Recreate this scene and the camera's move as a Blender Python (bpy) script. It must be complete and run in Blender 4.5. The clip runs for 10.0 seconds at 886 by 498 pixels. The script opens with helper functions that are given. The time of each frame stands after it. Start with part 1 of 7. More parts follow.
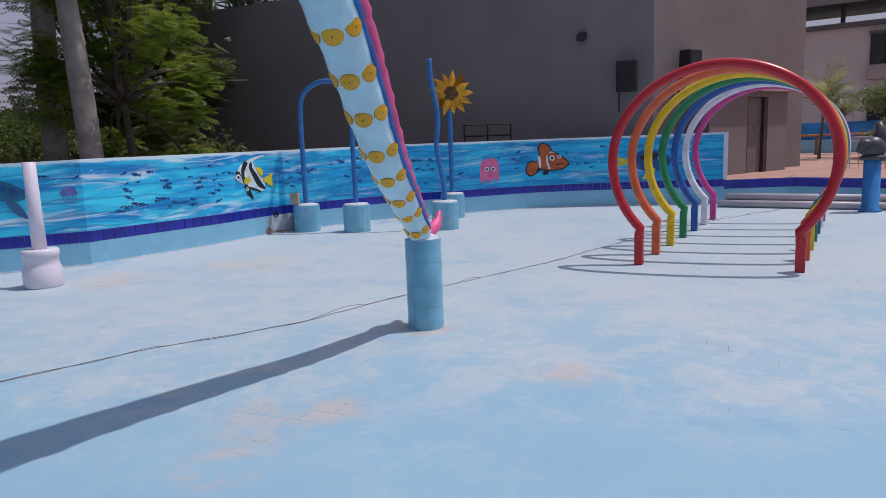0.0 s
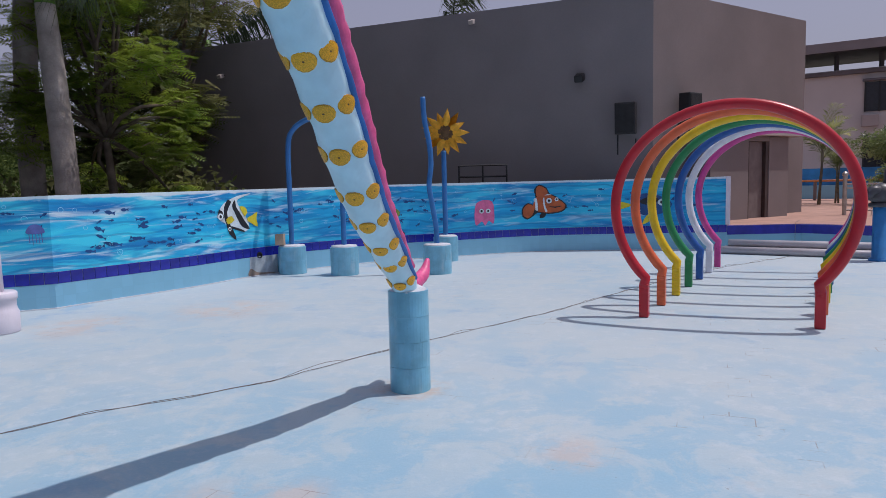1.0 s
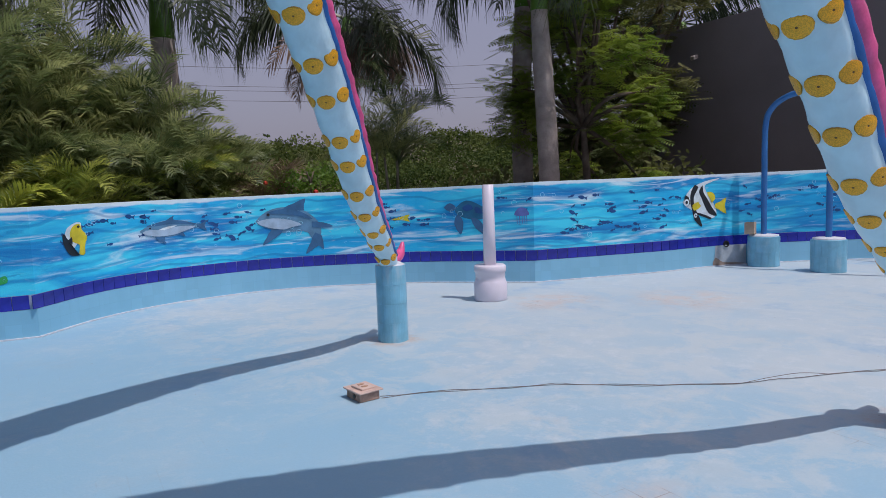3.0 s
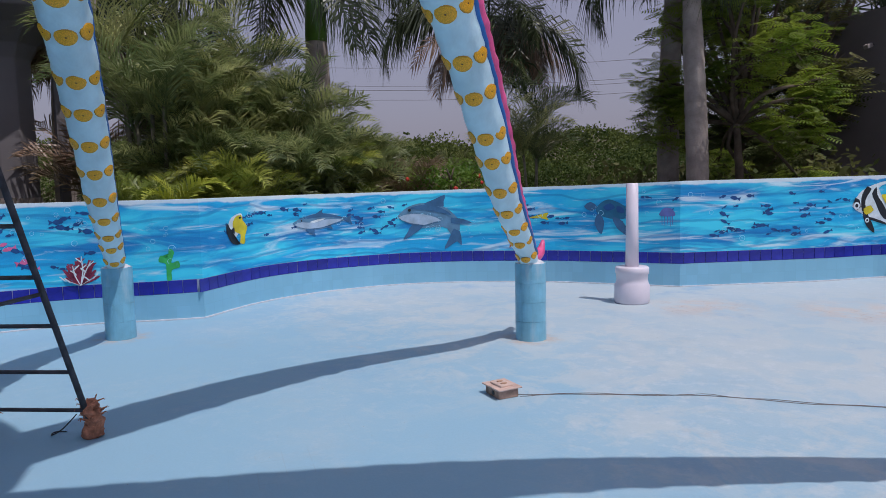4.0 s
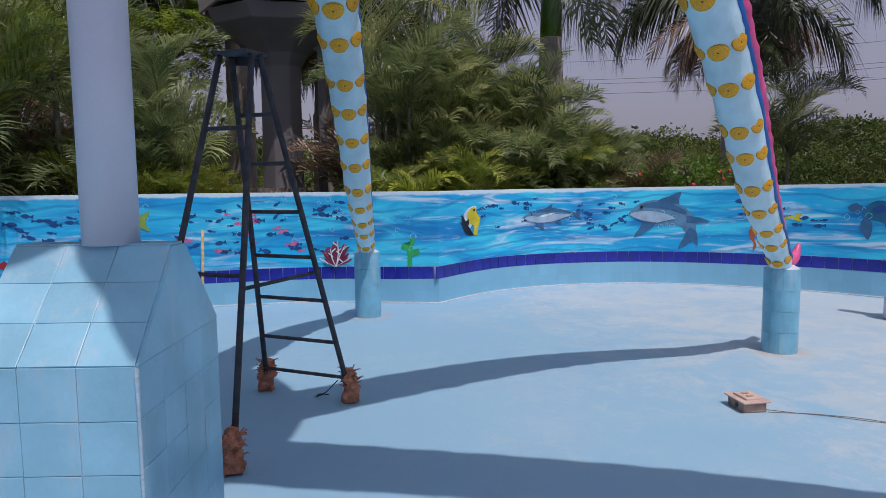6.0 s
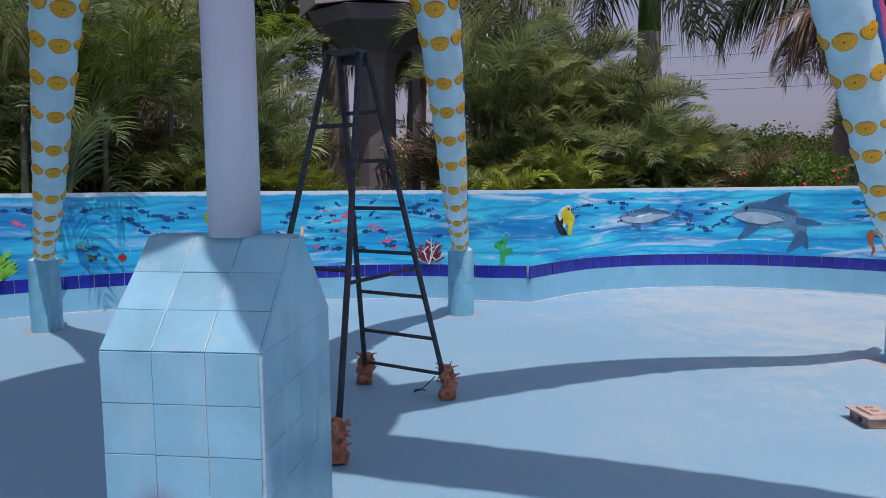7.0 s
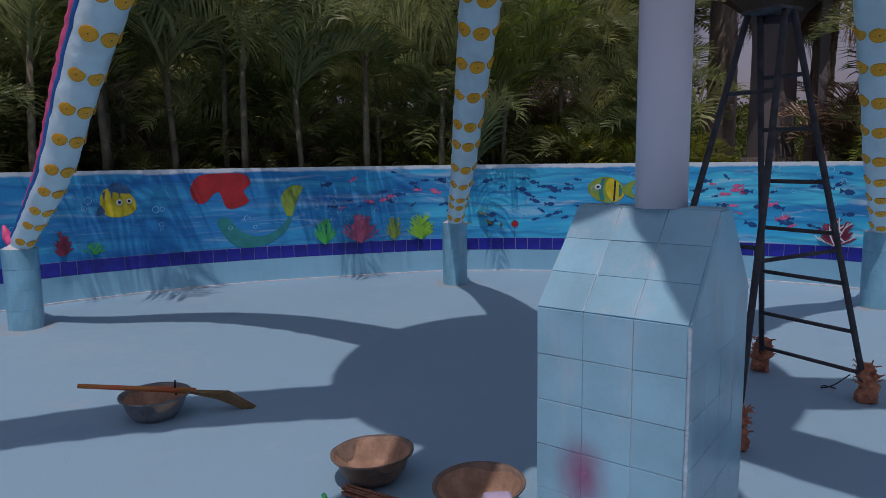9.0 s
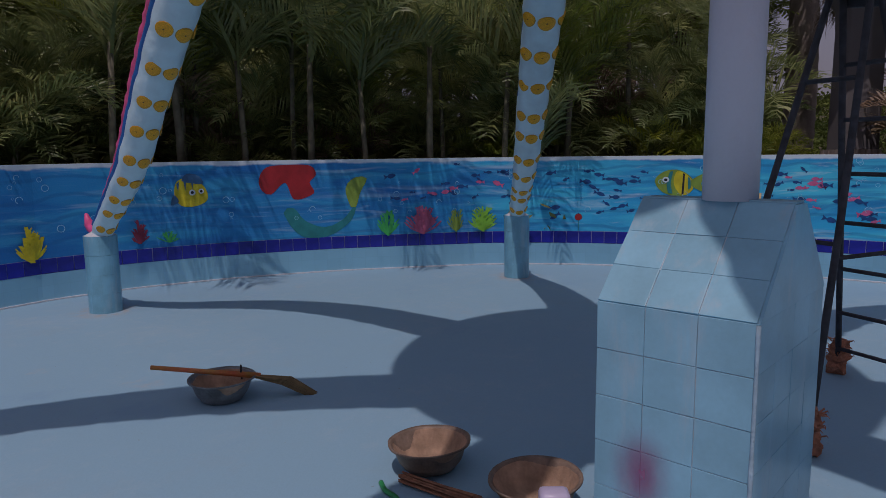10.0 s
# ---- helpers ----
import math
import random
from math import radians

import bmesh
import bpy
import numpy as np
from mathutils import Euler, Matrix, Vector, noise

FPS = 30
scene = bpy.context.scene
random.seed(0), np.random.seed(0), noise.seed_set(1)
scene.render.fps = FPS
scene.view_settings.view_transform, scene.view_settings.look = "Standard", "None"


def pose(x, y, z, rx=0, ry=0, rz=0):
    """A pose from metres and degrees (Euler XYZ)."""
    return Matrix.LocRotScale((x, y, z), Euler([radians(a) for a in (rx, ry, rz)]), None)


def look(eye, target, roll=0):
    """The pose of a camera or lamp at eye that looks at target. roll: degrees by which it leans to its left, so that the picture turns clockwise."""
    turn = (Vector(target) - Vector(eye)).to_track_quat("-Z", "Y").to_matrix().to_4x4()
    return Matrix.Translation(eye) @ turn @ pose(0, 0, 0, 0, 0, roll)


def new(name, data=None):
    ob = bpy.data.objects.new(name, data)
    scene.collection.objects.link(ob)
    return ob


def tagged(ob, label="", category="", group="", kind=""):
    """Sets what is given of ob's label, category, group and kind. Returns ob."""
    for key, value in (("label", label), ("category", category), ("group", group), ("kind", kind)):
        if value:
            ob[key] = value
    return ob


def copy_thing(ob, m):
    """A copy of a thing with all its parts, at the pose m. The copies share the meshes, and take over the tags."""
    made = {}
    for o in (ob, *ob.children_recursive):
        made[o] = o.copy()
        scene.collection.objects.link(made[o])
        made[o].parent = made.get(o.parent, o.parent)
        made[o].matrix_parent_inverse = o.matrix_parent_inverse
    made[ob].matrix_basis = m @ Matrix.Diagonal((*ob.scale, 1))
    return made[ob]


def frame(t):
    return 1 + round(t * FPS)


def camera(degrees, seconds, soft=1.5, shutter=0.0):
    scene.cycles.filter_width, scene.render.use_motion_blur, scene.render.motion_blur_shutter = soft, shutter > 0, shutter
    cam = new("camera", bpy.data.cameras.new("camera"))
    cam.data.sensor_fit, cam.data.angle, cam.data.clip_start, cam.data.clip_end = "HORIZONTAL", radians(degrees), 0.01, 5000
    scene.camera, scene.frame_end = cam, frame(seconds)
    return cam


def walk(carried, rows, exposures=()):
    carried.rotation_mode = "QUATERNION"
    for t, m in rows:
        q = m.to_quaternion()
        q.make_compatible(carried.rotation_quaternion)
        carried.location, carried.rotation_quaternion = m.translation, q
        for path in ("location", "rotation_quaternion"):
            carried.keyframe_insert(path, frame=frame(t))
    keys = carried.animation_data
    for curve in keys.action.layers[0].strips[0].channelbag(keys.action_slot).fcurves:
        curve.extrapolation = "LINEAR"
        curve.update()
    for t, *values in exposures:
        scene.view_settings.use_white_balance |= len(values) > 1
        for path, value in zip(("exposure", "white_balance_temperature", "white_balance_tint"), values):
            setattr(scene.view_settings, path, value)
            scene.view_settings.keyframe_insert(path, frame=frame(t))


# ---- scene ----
cam = camera(66.42, 10.0, soft=0.8)
PATH = [
    (0, 0.151, 0.088, 1.506, 81.20, 2.17, 0.77),
    (0.5, 0.194, 0.366, 1.504, 84.57, 0.04, -2.54),
    (1, 0.195, 0.676, 1.511, 84.56, 1.39, 0.44),
    (1.5, 0.213, 0.863, 1.523, 84.30, 1.61, 15.22),
    (2, 0.198, 0.926, 1.536, 84.48, 1.31, 24.58),
    (2.5, 0.161, 0.883, 1.535, 84.52, 1.56, 31.98),
    (3.8, 0.064, 0.801, 1.524, 84.44, 1.77, 47.27),
    (4, 0.053, 0.795, 1.526, 84.54, 1.36, 49.57),
    (4.5, 0.056, 0.757, 1.540, 84.65, 1.26, 54.44),
    (5, 0.034, 0.717, 1.543, 84.25, 1.12, 60.00),
    (5.5, 0.028, 0.689, 1.537, 84.26, 0.98, 64.73),
    (6.8, -0.024, 0.581, 1.514, 84.49, 0.20, 73.41),
    (7, -0.035, 0.564, 1.512, 84.46, 0.35, 75.28),
    (7.5, -0.028, 0.507, 1.517, 84.55, 0.79, 80.92),
    (8, -0.014, 0.448, 1.516, 84.40, 0.70, 90.49),
    (8.5, 0.001, 0.383, 1.516, 83.04, 1.27, 99.83),
    (9, 0.005, 0.344, 1.514, 82.39, 0.74, 105.38),
    (9.5, -0.024, 0.339, 1.507, 82.26, 1.14, 110.08),
    (10, -0.009, 0.356, 1.506, 81.84, 0.69, 110.75),
]
EXPOSURES = [(0, 0.15, 6300, 17), (7.5, 0.18, 6300, 18), (8.4, 0.22, 6300, 18), (8.8, -0.13, 6550, 22), (9.2, -0.72, 6700, 26), (10.0, -0.82, 6650, 26)]
walk(cam, [(t, pose(x, y, z, rx, ry, rz)) for t, x, y, z, rx, ry, rz in PATH], EXPOSURES)

# ---- world and sun ----
SUN_K = (0.44, 0.07)
to_sun = Vector((SUN_K[0], SUN_K[1], 1)).normalized()
world = bpy.data.worlds.new("sky")
scene.world = world
world.use_nodes = True
wn = world.node_tree.nodes
sky = wn.new("ShaderNodeTexSky")
sky.sky_type = "NISHITA"
sky.sun_disc = False
sky.sun_elevation = math.asin(to_sun.z)
sky.sun_rotation = math.atan2(to_sun.x, to_sun.y)
sky.dust_density = 4.5
sky.air_density = 1.2
sky.ozone_density = 4.0
wn["Background"].inputs[1].default_value = 0.10
haze = wn.new("ShaderNodeMix")
haze.data_type, haze.blend_type = "RGBA", "MIX"
haze.inputs[0].default_value, haze.inputs[7].default_value = 0.66, (2.82, 2.66, 3.35, 1)
world.node_tree.links.new(sky.outputs[0], haze.inputs[6])
world.node_tree.links.new(haze.outputs[2], wn["Background"].inputs[0])
sun = new("sun", bpy.data.lights.new("sun", "SUN"))
sun.data.energy = 2.3
sun.data.angle = radians(0.6)
sun.data.color = (1.0, 0.95, 0.89)
sun.matrix_world = look((20, 3, 40), Vector((20, 3, 40)) - to_sun)


# ---- materials ----
def mat(name, color, rough=0.6, metal=0.0, vary=0.12, scale=6.0, bump=0.15, fine=60.0, rand=0.0, spec=0.5, second=None, streak=None):
    """A surface with a base colour, broad stains, fine grain and relief."""
    m = bpy.data.materials.new(name)
    m.use_nodes = True
    n, l = m.node_tree.nodes, m.node_tree.links
    b = n["Principled BSDF"]
    b.inputs["Roughness"].default_value = rough
    b.inputs["Metallic"].default_value = metal
    b.inputs["Specular IOR Level"].default_value = spec
    co = n.new("ShaderNodeTexCoord")
    place_of = n.new("ShaderNodeNewGeometry").outputs["Position"] if streak else co.outputs["Object"]
    big, small = n.new("ShaderNodeTexNoise"), n.new("ShaderNodeTexNoise")
    big.inputs["Scale"].default_value, small.inputs["Scale"].default_value = scale, fine
    big.inputs["Detail"].default_value = 5
    l.new(place_of, big.inputs["Vector"])
    l.new(place_of, small.inputs["Vector"])
    ramp = n.new("ShaderNodeValToRGB")
    lo = [c * (1 - vary) for c in color] if second is None else second
    hi = [min(1, c * (1 + vary)) for c in color]
    ramp.color_ramp.elements[0].color, ramp.color_ramp.elements[1].color = (*lo, 1), (*hi, 1)
    ramp.color_ramp.elements[0].position, ramp.color_ramp.elements[1].position = 0.35, 0.65
    l.new(big.outputs[0], ramp.inputs[0])
    hsv = n.new("ShaderNodeHueSaturation")
    l.new(ramp.outputs[0], hsv.inputs["Color"])
    vmix = n.new("ShaderNodeMath")
    vmix.operation = "MULTIPLY_ADD"
    l.new(small.outputs[0], vmix.inputs[0])
    vmix.inputs[1].default_value, vmix.inputs[2].default_value = vary * 1.2, 1 - vary * 0.6
    if rand:
        inf = n.new("ShaderNodeObjectInfo")
        add = n.new("ShaderNodeMath")
        add.operation = "MULTIPLY_ADD"
        l.new(inf.outputs["Random"], add.inputs[0])
        add.inputs[1].default_value = rand
        l.new(vmix.outputs[0], add.inputs[2])
        l.new(add.outputs[0], hsv.inputs["Value"])
    else:
        l.new(vmix.outputs[0], hsv.inputs["Value"])
    col = hsv.outputs[0]
    if streak:
        # limescale run down the tiles
        lime = noisy(n, l, place_of, 5.0, 6, 0.65, stretch=(1.6, 1.6, 0.35), lo=0.52, hi=0.72)
        col = mixed(n, l, times(n, l, lime, 0.55), col, streak)
    l.new(col, b.inputs["Base Color"])
    if bump:
        bp = n.new("ShaderNodeBump")
        bp.inputs["Strength"].default_value = bump
        bp.inputs["Distance"].default_value = 0.01
        l.new(small.outputs[0], bp.inputs["Height"])
        l.new(bp.outputs[0], b.inputs["Normal"])
    return m



def nodes_of(m):
    return m.node_tree.nodes, m.node_tree.links, m.node_tree.nodes["Principled BSDF"]


def mixed(n, l, fac, a, b):
    """The colour a where fac is 0, b where it is 1."""
    x = n.new("ShaderNodeMix")
    x.data_type = "RGBA"
    for slot, val in ((0, fac), (6, a), (7, b)):
        if isinstance(val, tuple):
            x.inputs[slot].default_value = (*val, 1)
        elif isinstance(val, float):
            x.inputs[slot].default_value = val
        else:
            l.new(val, x.inputs[slot])
    return x.outputs[2]


def noisy(n, l, vector, scale, detail=4.0, rough=0.55, stretch=(1, 1, 1), lo=0.0, hi=1.0, warp=0.0):
    """Noise at a stretched place, spread from lo..hi to 0..1."""
    mp = n.new("ShaderNodeMapping")
    mp.inputs["Scale"].default_value = stretch
    l.new(vector, mp.inputs["Vector"])
    t = n.new("ShaderNodeTexNoise")
    t.inputs["Scale"].default_value, t.inputs["Detail"].default_value, t.inputs["Roughness"].default_value, t.inputs["Distortion"].default_value = scale, detail, rough, warp
    l.new(mp.outputs[0], t.inputs["Vector"])
    return ranged(n, l, t.outputs[0], lo, hi)


def ranged(n, l, value, lo, hi, a=0.0, b=1.0):
    r = n.new("ShaderNodeMapRange")
    r.interpolation_type = "SMOOTHSTEP"
    r.inputs[1].default_value, r.inputs[2].default_value, r.inputs[3].default_value, r.inputs[4].default_value = lo, hi, a, b
    l.new(value, r.inputs[0])
    return r.outputs[0]


def times(n, l, a, b, op="MULTIPLY"):
    x = n.new("ShaderNodeMath")
    x.operation = op
    for k, val in ((0, a), (1, b)):
        if isinstance(val, (int, float)):
            x.inputs[k].default_value = val
        else:
            l.new(val, x.inputs[k])
    return x.outputs[0]


def relief(n, l, b, height, strength=0.2, distance=0.01):
    bp = n.new("ShaderNodeBump")
    bp.inputs["Strength"].default_value, bp.inputs["Distance"].default_value = strength, distance
    l.new(height, bp.inputs["Height"])
    l.new(bp.outputs[0], b.inputs["Normal"])


# worn spots of the floor: x, y, reach
SPOTS = ((-4.05, 8.25, 0.85), (-2.65, 9.12, 0.9), (-0.6, 3.84, 0.32), (-0.98, 3.7, 0.5), (0.87, 4.33, 0.36), (-1.01, 3.18, 0.34))


def floor_material():
    m = bpy.data.materials.new("pool_floor_paint")
    m.use_nodes = True
    n, l, b = nodes_of(m)
    co = n.new("ShaderNodeTexCoord").outputs["Object"]
    sep = n.new("ShaderNodeSeparateXYZ")
    l.new(co, sep.inputs[0])
    # worn whitish paint towards the far side, fresher blue near the fountain; the edge between them flakes
    north = ranged(n, l, times(n, l, times(n, l, sep.outputs["Y"], times(n, l, sep.outputs["X"], 0.10), "ADD"), noisy(n, l, co, 0.5, 4, 0.55, lo=0.0, hi=0.45), "ADD"), 2.6, 8.6)
    patch = noisy(n, l, co, 0.6, 8, 0.64, lo=0.30, hi=0.72)
    flake = noisy(n, l, co, 1.9, 10, 0.72, lo=0.46, hi=0.57, warp=0.5)
    wear = times(n, l, times(n, l, times(n, l, north, 0.70), times(n, l, patch, 0.42), "ADD"), times(n, l, flake, times(n, l, ranged(n, l, north, 0.05, 0.45, 0.10, 0.34), 1.0)), "ADD")
    col = mixed(n, l, ranged(n, l, wear, 0.22, 1.15), (0.262, 0.452, 0.588), (0.45, 0.535, 0.575))
    # tiles under the paint
    br = n.new("ShaderNodeTexBrick")
    br.offset = 0.5
    br.inputs["Scale"].default_value, br.inputs["Mortar Size"].default_value, br.inputs["Brick Width"].default_value, br.inputs["Row Height"].default_value = 1.0, 0.0035, 0.3, 0.15
    br.inputs["Color1"].default_value, br.inputs["Color2"].default_value, br.inputs["Mortar"].default_value = (0, 0, 0, 1), (1, 1, 1, 1), (0.5, 0.5, 0.5, 1)
    rot = n.new("ShaderNodeMapping")
    rot.inputs["Rotation"].default_value = (0, 0, 0.38)
    l.new(co, rot.inputs["Vector"])
    l.new(rot.outputs[0], br.inputs["Vector"])
    tint = times(n, l, br.outputs[0], noisy(n, l, co, 0.45, 3, lo=0.44, hi=0.62))
    col = mixed(n, l, times(n, l, tint, 0.17), col, (0.20, 0.38, 0.56))
    # bare peach screed where the paint is gone: around worn spots, broken up
    near = None
    for px, py, k in SPOTS:
        dist = n.new("ShaderNodeVectorMath")
        dist.operation = "DISTANCE"
        dist.inputs[1].default_value = (px, py, 0)
        l.new(co, dist.inputs[0])
        d = times(n, l, dist.outputs["Value"], 1.0 / k)
        near = d if near is None else times(n, l, near, d, "MINIMUM")
    blot = noisy(n, l, co, 2.6, 8, 0.68, lo=0.38, hi=0.60)
    peach = times(n, l, ranged(n, l, near, 0.25, 1.0, 1.0, 0.0), blot)
    stray = noisy(n, l, co, 0.8, 8, 0.68, lo=0.62, hi=0.72)
    col = mixed(n, l, times(n, l, times(n, l, peach, 0.62), times(n, l, stray, 0.3), "MAXIMUM"), col, (0.58, 0.475, 0.41))
    blue = noisy(n, l, co, 0.9, 7, 0.66, lo=0.58, hi=0.68)
    col = mixed(n, l, times(n, l, blue, 0.5), col, (0.215, 0.385, 0.56))
    fleck = times(n, l, noisy(n, l, co, 6.5, 9, 0.75, lo=0.50, hi=0.62), noisy(n, l, co, 0.6, 4, lo=0.38, hi=0.6))
    col = mixed(n, l, times(n, l, times(n, l, fleck, ranged(n, l, north, 0.0, 0.5, 0.25, 1.0)), 0.42), col, (0.55, 0.61, 0.65))
    scuff = noisy(n, l, co, 3.4, 9, 0.72, lo=0.58, hi=0.70)
    col = mixed(n, l, times(n, l, scuff, 0.34), col, (0.29, 0.42, 0.52))
    grime = noisy(n, l, co, 1.3, 8, 0.7, lo=0.52, hi=0.75)
    col = mixed(n, l, times(n, l, grime, 0.22), col, (0.33, 0.39, 0.43))
    # rusty rings where the posts stand
    ring = None
    for px, py in ((-0.12, 5.61), (-4.38, 5.66), (-7.49, 2.73), (-7.88, -1.69), (-4.91, -5.06)):
        dist = n.new("ShaderNodeVectorMath")
        dist.operation = "DISTANCE"
        dist.inputs[1].default_value = (px, py, 0)
        l.new(co, dist.inputs[0])
        ring = dist.outputs["Value"] if ring is None else times(n, l, ring, dist.outputs["Value"], "MINIMUM")
    rust = times(n, l, ranged(n, l, ring, 0.15, 0.38, 1.0, 0.0), noisy(n, l, co, 7, 5, 0.65, lo=0.35, hi=0.65))
    col = mixed(n, l, times(n, l, rust, 0.6), col, (0.50, 0.33, 0.22))
    # cracked joints, short and few, and joints that show the screed inside the worn spots
    east = ranged(n, l, sep.outputs["X"], -1.5, 1.2, 0.12, 1.0)
    broken = times(n, l, noisy(n, l, co, 0.7, 4, 0.6, lo=0.53, hi=0.60), noisy(n, l, co, 2.6, 4, 0.6, lo=0.53, hi=0.58))
    crack = times(n, l, br.outputs["Fac"], times(n, l, times(n, l, east, broken), times(n, l, peach, noisy(n, l, co, 3.0, 3, lo=0.46, hi=0.54)), "MAXIMUM"))
    col = mixed(n, l, times(n, l, crack, 0.7), col, (0.25, 0.20, 0.18))
    speck = noisy(n, l, co, 26, 2, 0.5, lo=0.74, hi=0.78)
    col = mixed(n, l, times(n, l, speck, 0.5), col, (0.20, 0.20, 0.21))
    grain = noisy(n, l, co, 55, 3, 0.6, lo=0.2, hi=0.8)
    col = mixed(n, l, times(n, l, grain, 0.07), col, (0.15, 0.18, 0.22))
    l.new(col, b.inputs["Base Color"])
    b.inputs["Roughness"].default_value = 0.6
    b.inputs["Specular IOR Level"].default_value = 0.35
    relief(n, l, b, times(n, l, grain, times(n, l, crack, -3.0), "ADD"), 0.14, 0.004)
    return m


def mural_material():
    m = bpy.data.materials.new("mural_water_paint")
    m.use_nodes = True
    n, l, b = nodes_of(m)
    uv = n.new("ShaderNodeUVMap").outputs[0]
    sep = n.new("ShaderNodeSeparateXYZ")
    l.new(uv, sep.inputs[0])
    u, v = sep.outputs["X"], sep.outputs["Y"]
    broad = noisy(n, l, uv, 1.0, 5, 0.55, stretch=(0.55, 2.6, 1), lo=0.28, hi=0.72, warp=0.6)
    col = mixed(n, l, broad, (0.003, 0.19, 0.52), (0.006, 0.46, 0.82))
    col = mixed(n, l, ranged(n, l, u, 26.16, 30.23, 0.0, 0.6), col, (0.002, 0.13, 0.46))
    light = noisy(n, l, uv, 1.1, 6, 0.55, stretch=(0.6, 3.4, 1), lo=0.44, hi=0.66, warp=0.9)
    # most white streaks on the west wall, fewer on the north, a deep blue south
    zone = times(n, l, ranged(n, l, u, 7.71, 11.97, 0.6, 1.0), ranged(n, l, u, 20.76, 30.23, 0.9, 0.25))
    col = mixed(n, l, times(n, l, light, zone), col, (0.05, 0.70, 0.92))
    foam = noisy(n, l, uv, 1.2, 7, 0.55, stretch=(0.5, 4.0, 1), lo=0.55, hi=0.70, warp=1.3)
    col = mixed(n, l, times(n, l, foam, times(n, l, zone, 0.85)), col, (0.74, 0.88, 0.94))
    fine = noisy(n, l, uv, 2.8, 7, 0.6, stretch=(0.45, 3.6, 1), lo=0.57, hi=0.68, warp=1.1)
    col = mixed(n, l, times(n, l, fine, times(n, l, zone, 0.5)), col, (0.66, 0.86, 0.94))
    deep = noisy(n, l, uv, 2.2, 7, 0.6, stretch=(0.5, 3.4, 1), lo=0.60, hi=0.70, warp=1.0)
    col = mixed(n, l, times(n, l, deep, 0.5), col, (0.003, 0.17, 0.46))
    wave = n.new("ShaderNodeTexWave")
    wave.bands_direction = "Y"
    wave.inputs["Scale"].default_value, wave.inputs["Distortion"].default_value, wave.inputs["Detail"].default_value, wave.inputs["Detail Scale"].default_value = 1.6, 9.0, 3.0, 0.35
    l.new(uv, wave.inputs["Vector"])
    dark = ranged(n, l, wave.outputs["Fac"], 0.86, 1.0)
    col = mixed(n, l, times(n, l, dark, 0.45), col, (0.003, 0.15, 0.42))
    rim = ranged(n, l, times(n, l, v, noisy(n, l, uv, 3.0, 4, 0.6, stretch=(1, 0.1, 1), lo=0.0, hi=6.0), "ADD"), 1.40, 1.43)
    col = mixed(n, l, times(n, l, rim, 0.85), col, (0.74, 0.84, 0.88))
    grain = noisy(n, l, uv, 70, 3, 0.6, lo=0.2, hi=0.8)
    col = mixed(n, l, times(n, l, grain, 0.08), col, (0.30, 0.40, 0.45))
    l.new(col, b.inputs["Base Color"])
    b.inputs["Roughness"].default_value = 0.6
    b.inputs["Specular IOR Level"].default_value = 0.2
    relief(n, l, b, grain, 0.15, 0.006)
    return m


def tile_material(name, color, joint, w, h, rough=0.3, by_uv=False, show=0.6, vary=0.1):
    """Glazed tiles with thin joints drawn on a surface too far off for pieces."""
    m = bpy.data.materials.new(name)
    m.use_nodes = True
    n, l, b = nodes_of(m)
    co = n.new("ShaderNodeUVMap").outputs[0] if by_uv else n.new("ShaderNodeTexCoord").outputs["Object"]
    br = n.new("ShaderNodeTexBrick")
    br.offset = 0.0
    br.inputs["Scale"].default_value, br.inputs["Mortar Size"].default_value, br.inputs["Brick Width"].default_value, br.inputs["Row Height"].default_value = 1.0, 0.003, w, h
    l.new(co, br.inputs["Vector"])
    hi, lo = tuple(min(1, c * (1 + vary)) for c in color), tuple(c * (1 - vary) for c in color)
    br.inputs["Color1"].default_value, br.inputs["Color2"].default_value, br.inputs["Mortar"].default_value = (*hi, 1), (*lo, 1), (*color, 1)
    stain = noisy(n, l, co, 1.3, 6, 0.6, lo=0.4, hi=0.8)
    col = mixed(n, l, times(n, l, stain, 0.3), br.outputs[0], tuple(min(1, c * 1.25 + 0.05) for c in color))
    col = mixed(n, l, times(n, l, br.outputs["Fac"], show), col, joint)
    grain = noisy(n, l, co, 40, 3, 0.6, lo=0.2, hi=0.8)
    col = mixed(n, l, times(n, l, grain, 0.07), col, (0.35, 0.4, 0.45))
    l.new(col, b.inputs["Base Color"])
    b.inputs["Roughness"].default_value = rough
    relief(n, l, b, br.outputs["Fac"], -0.15, 0.003)
    return m


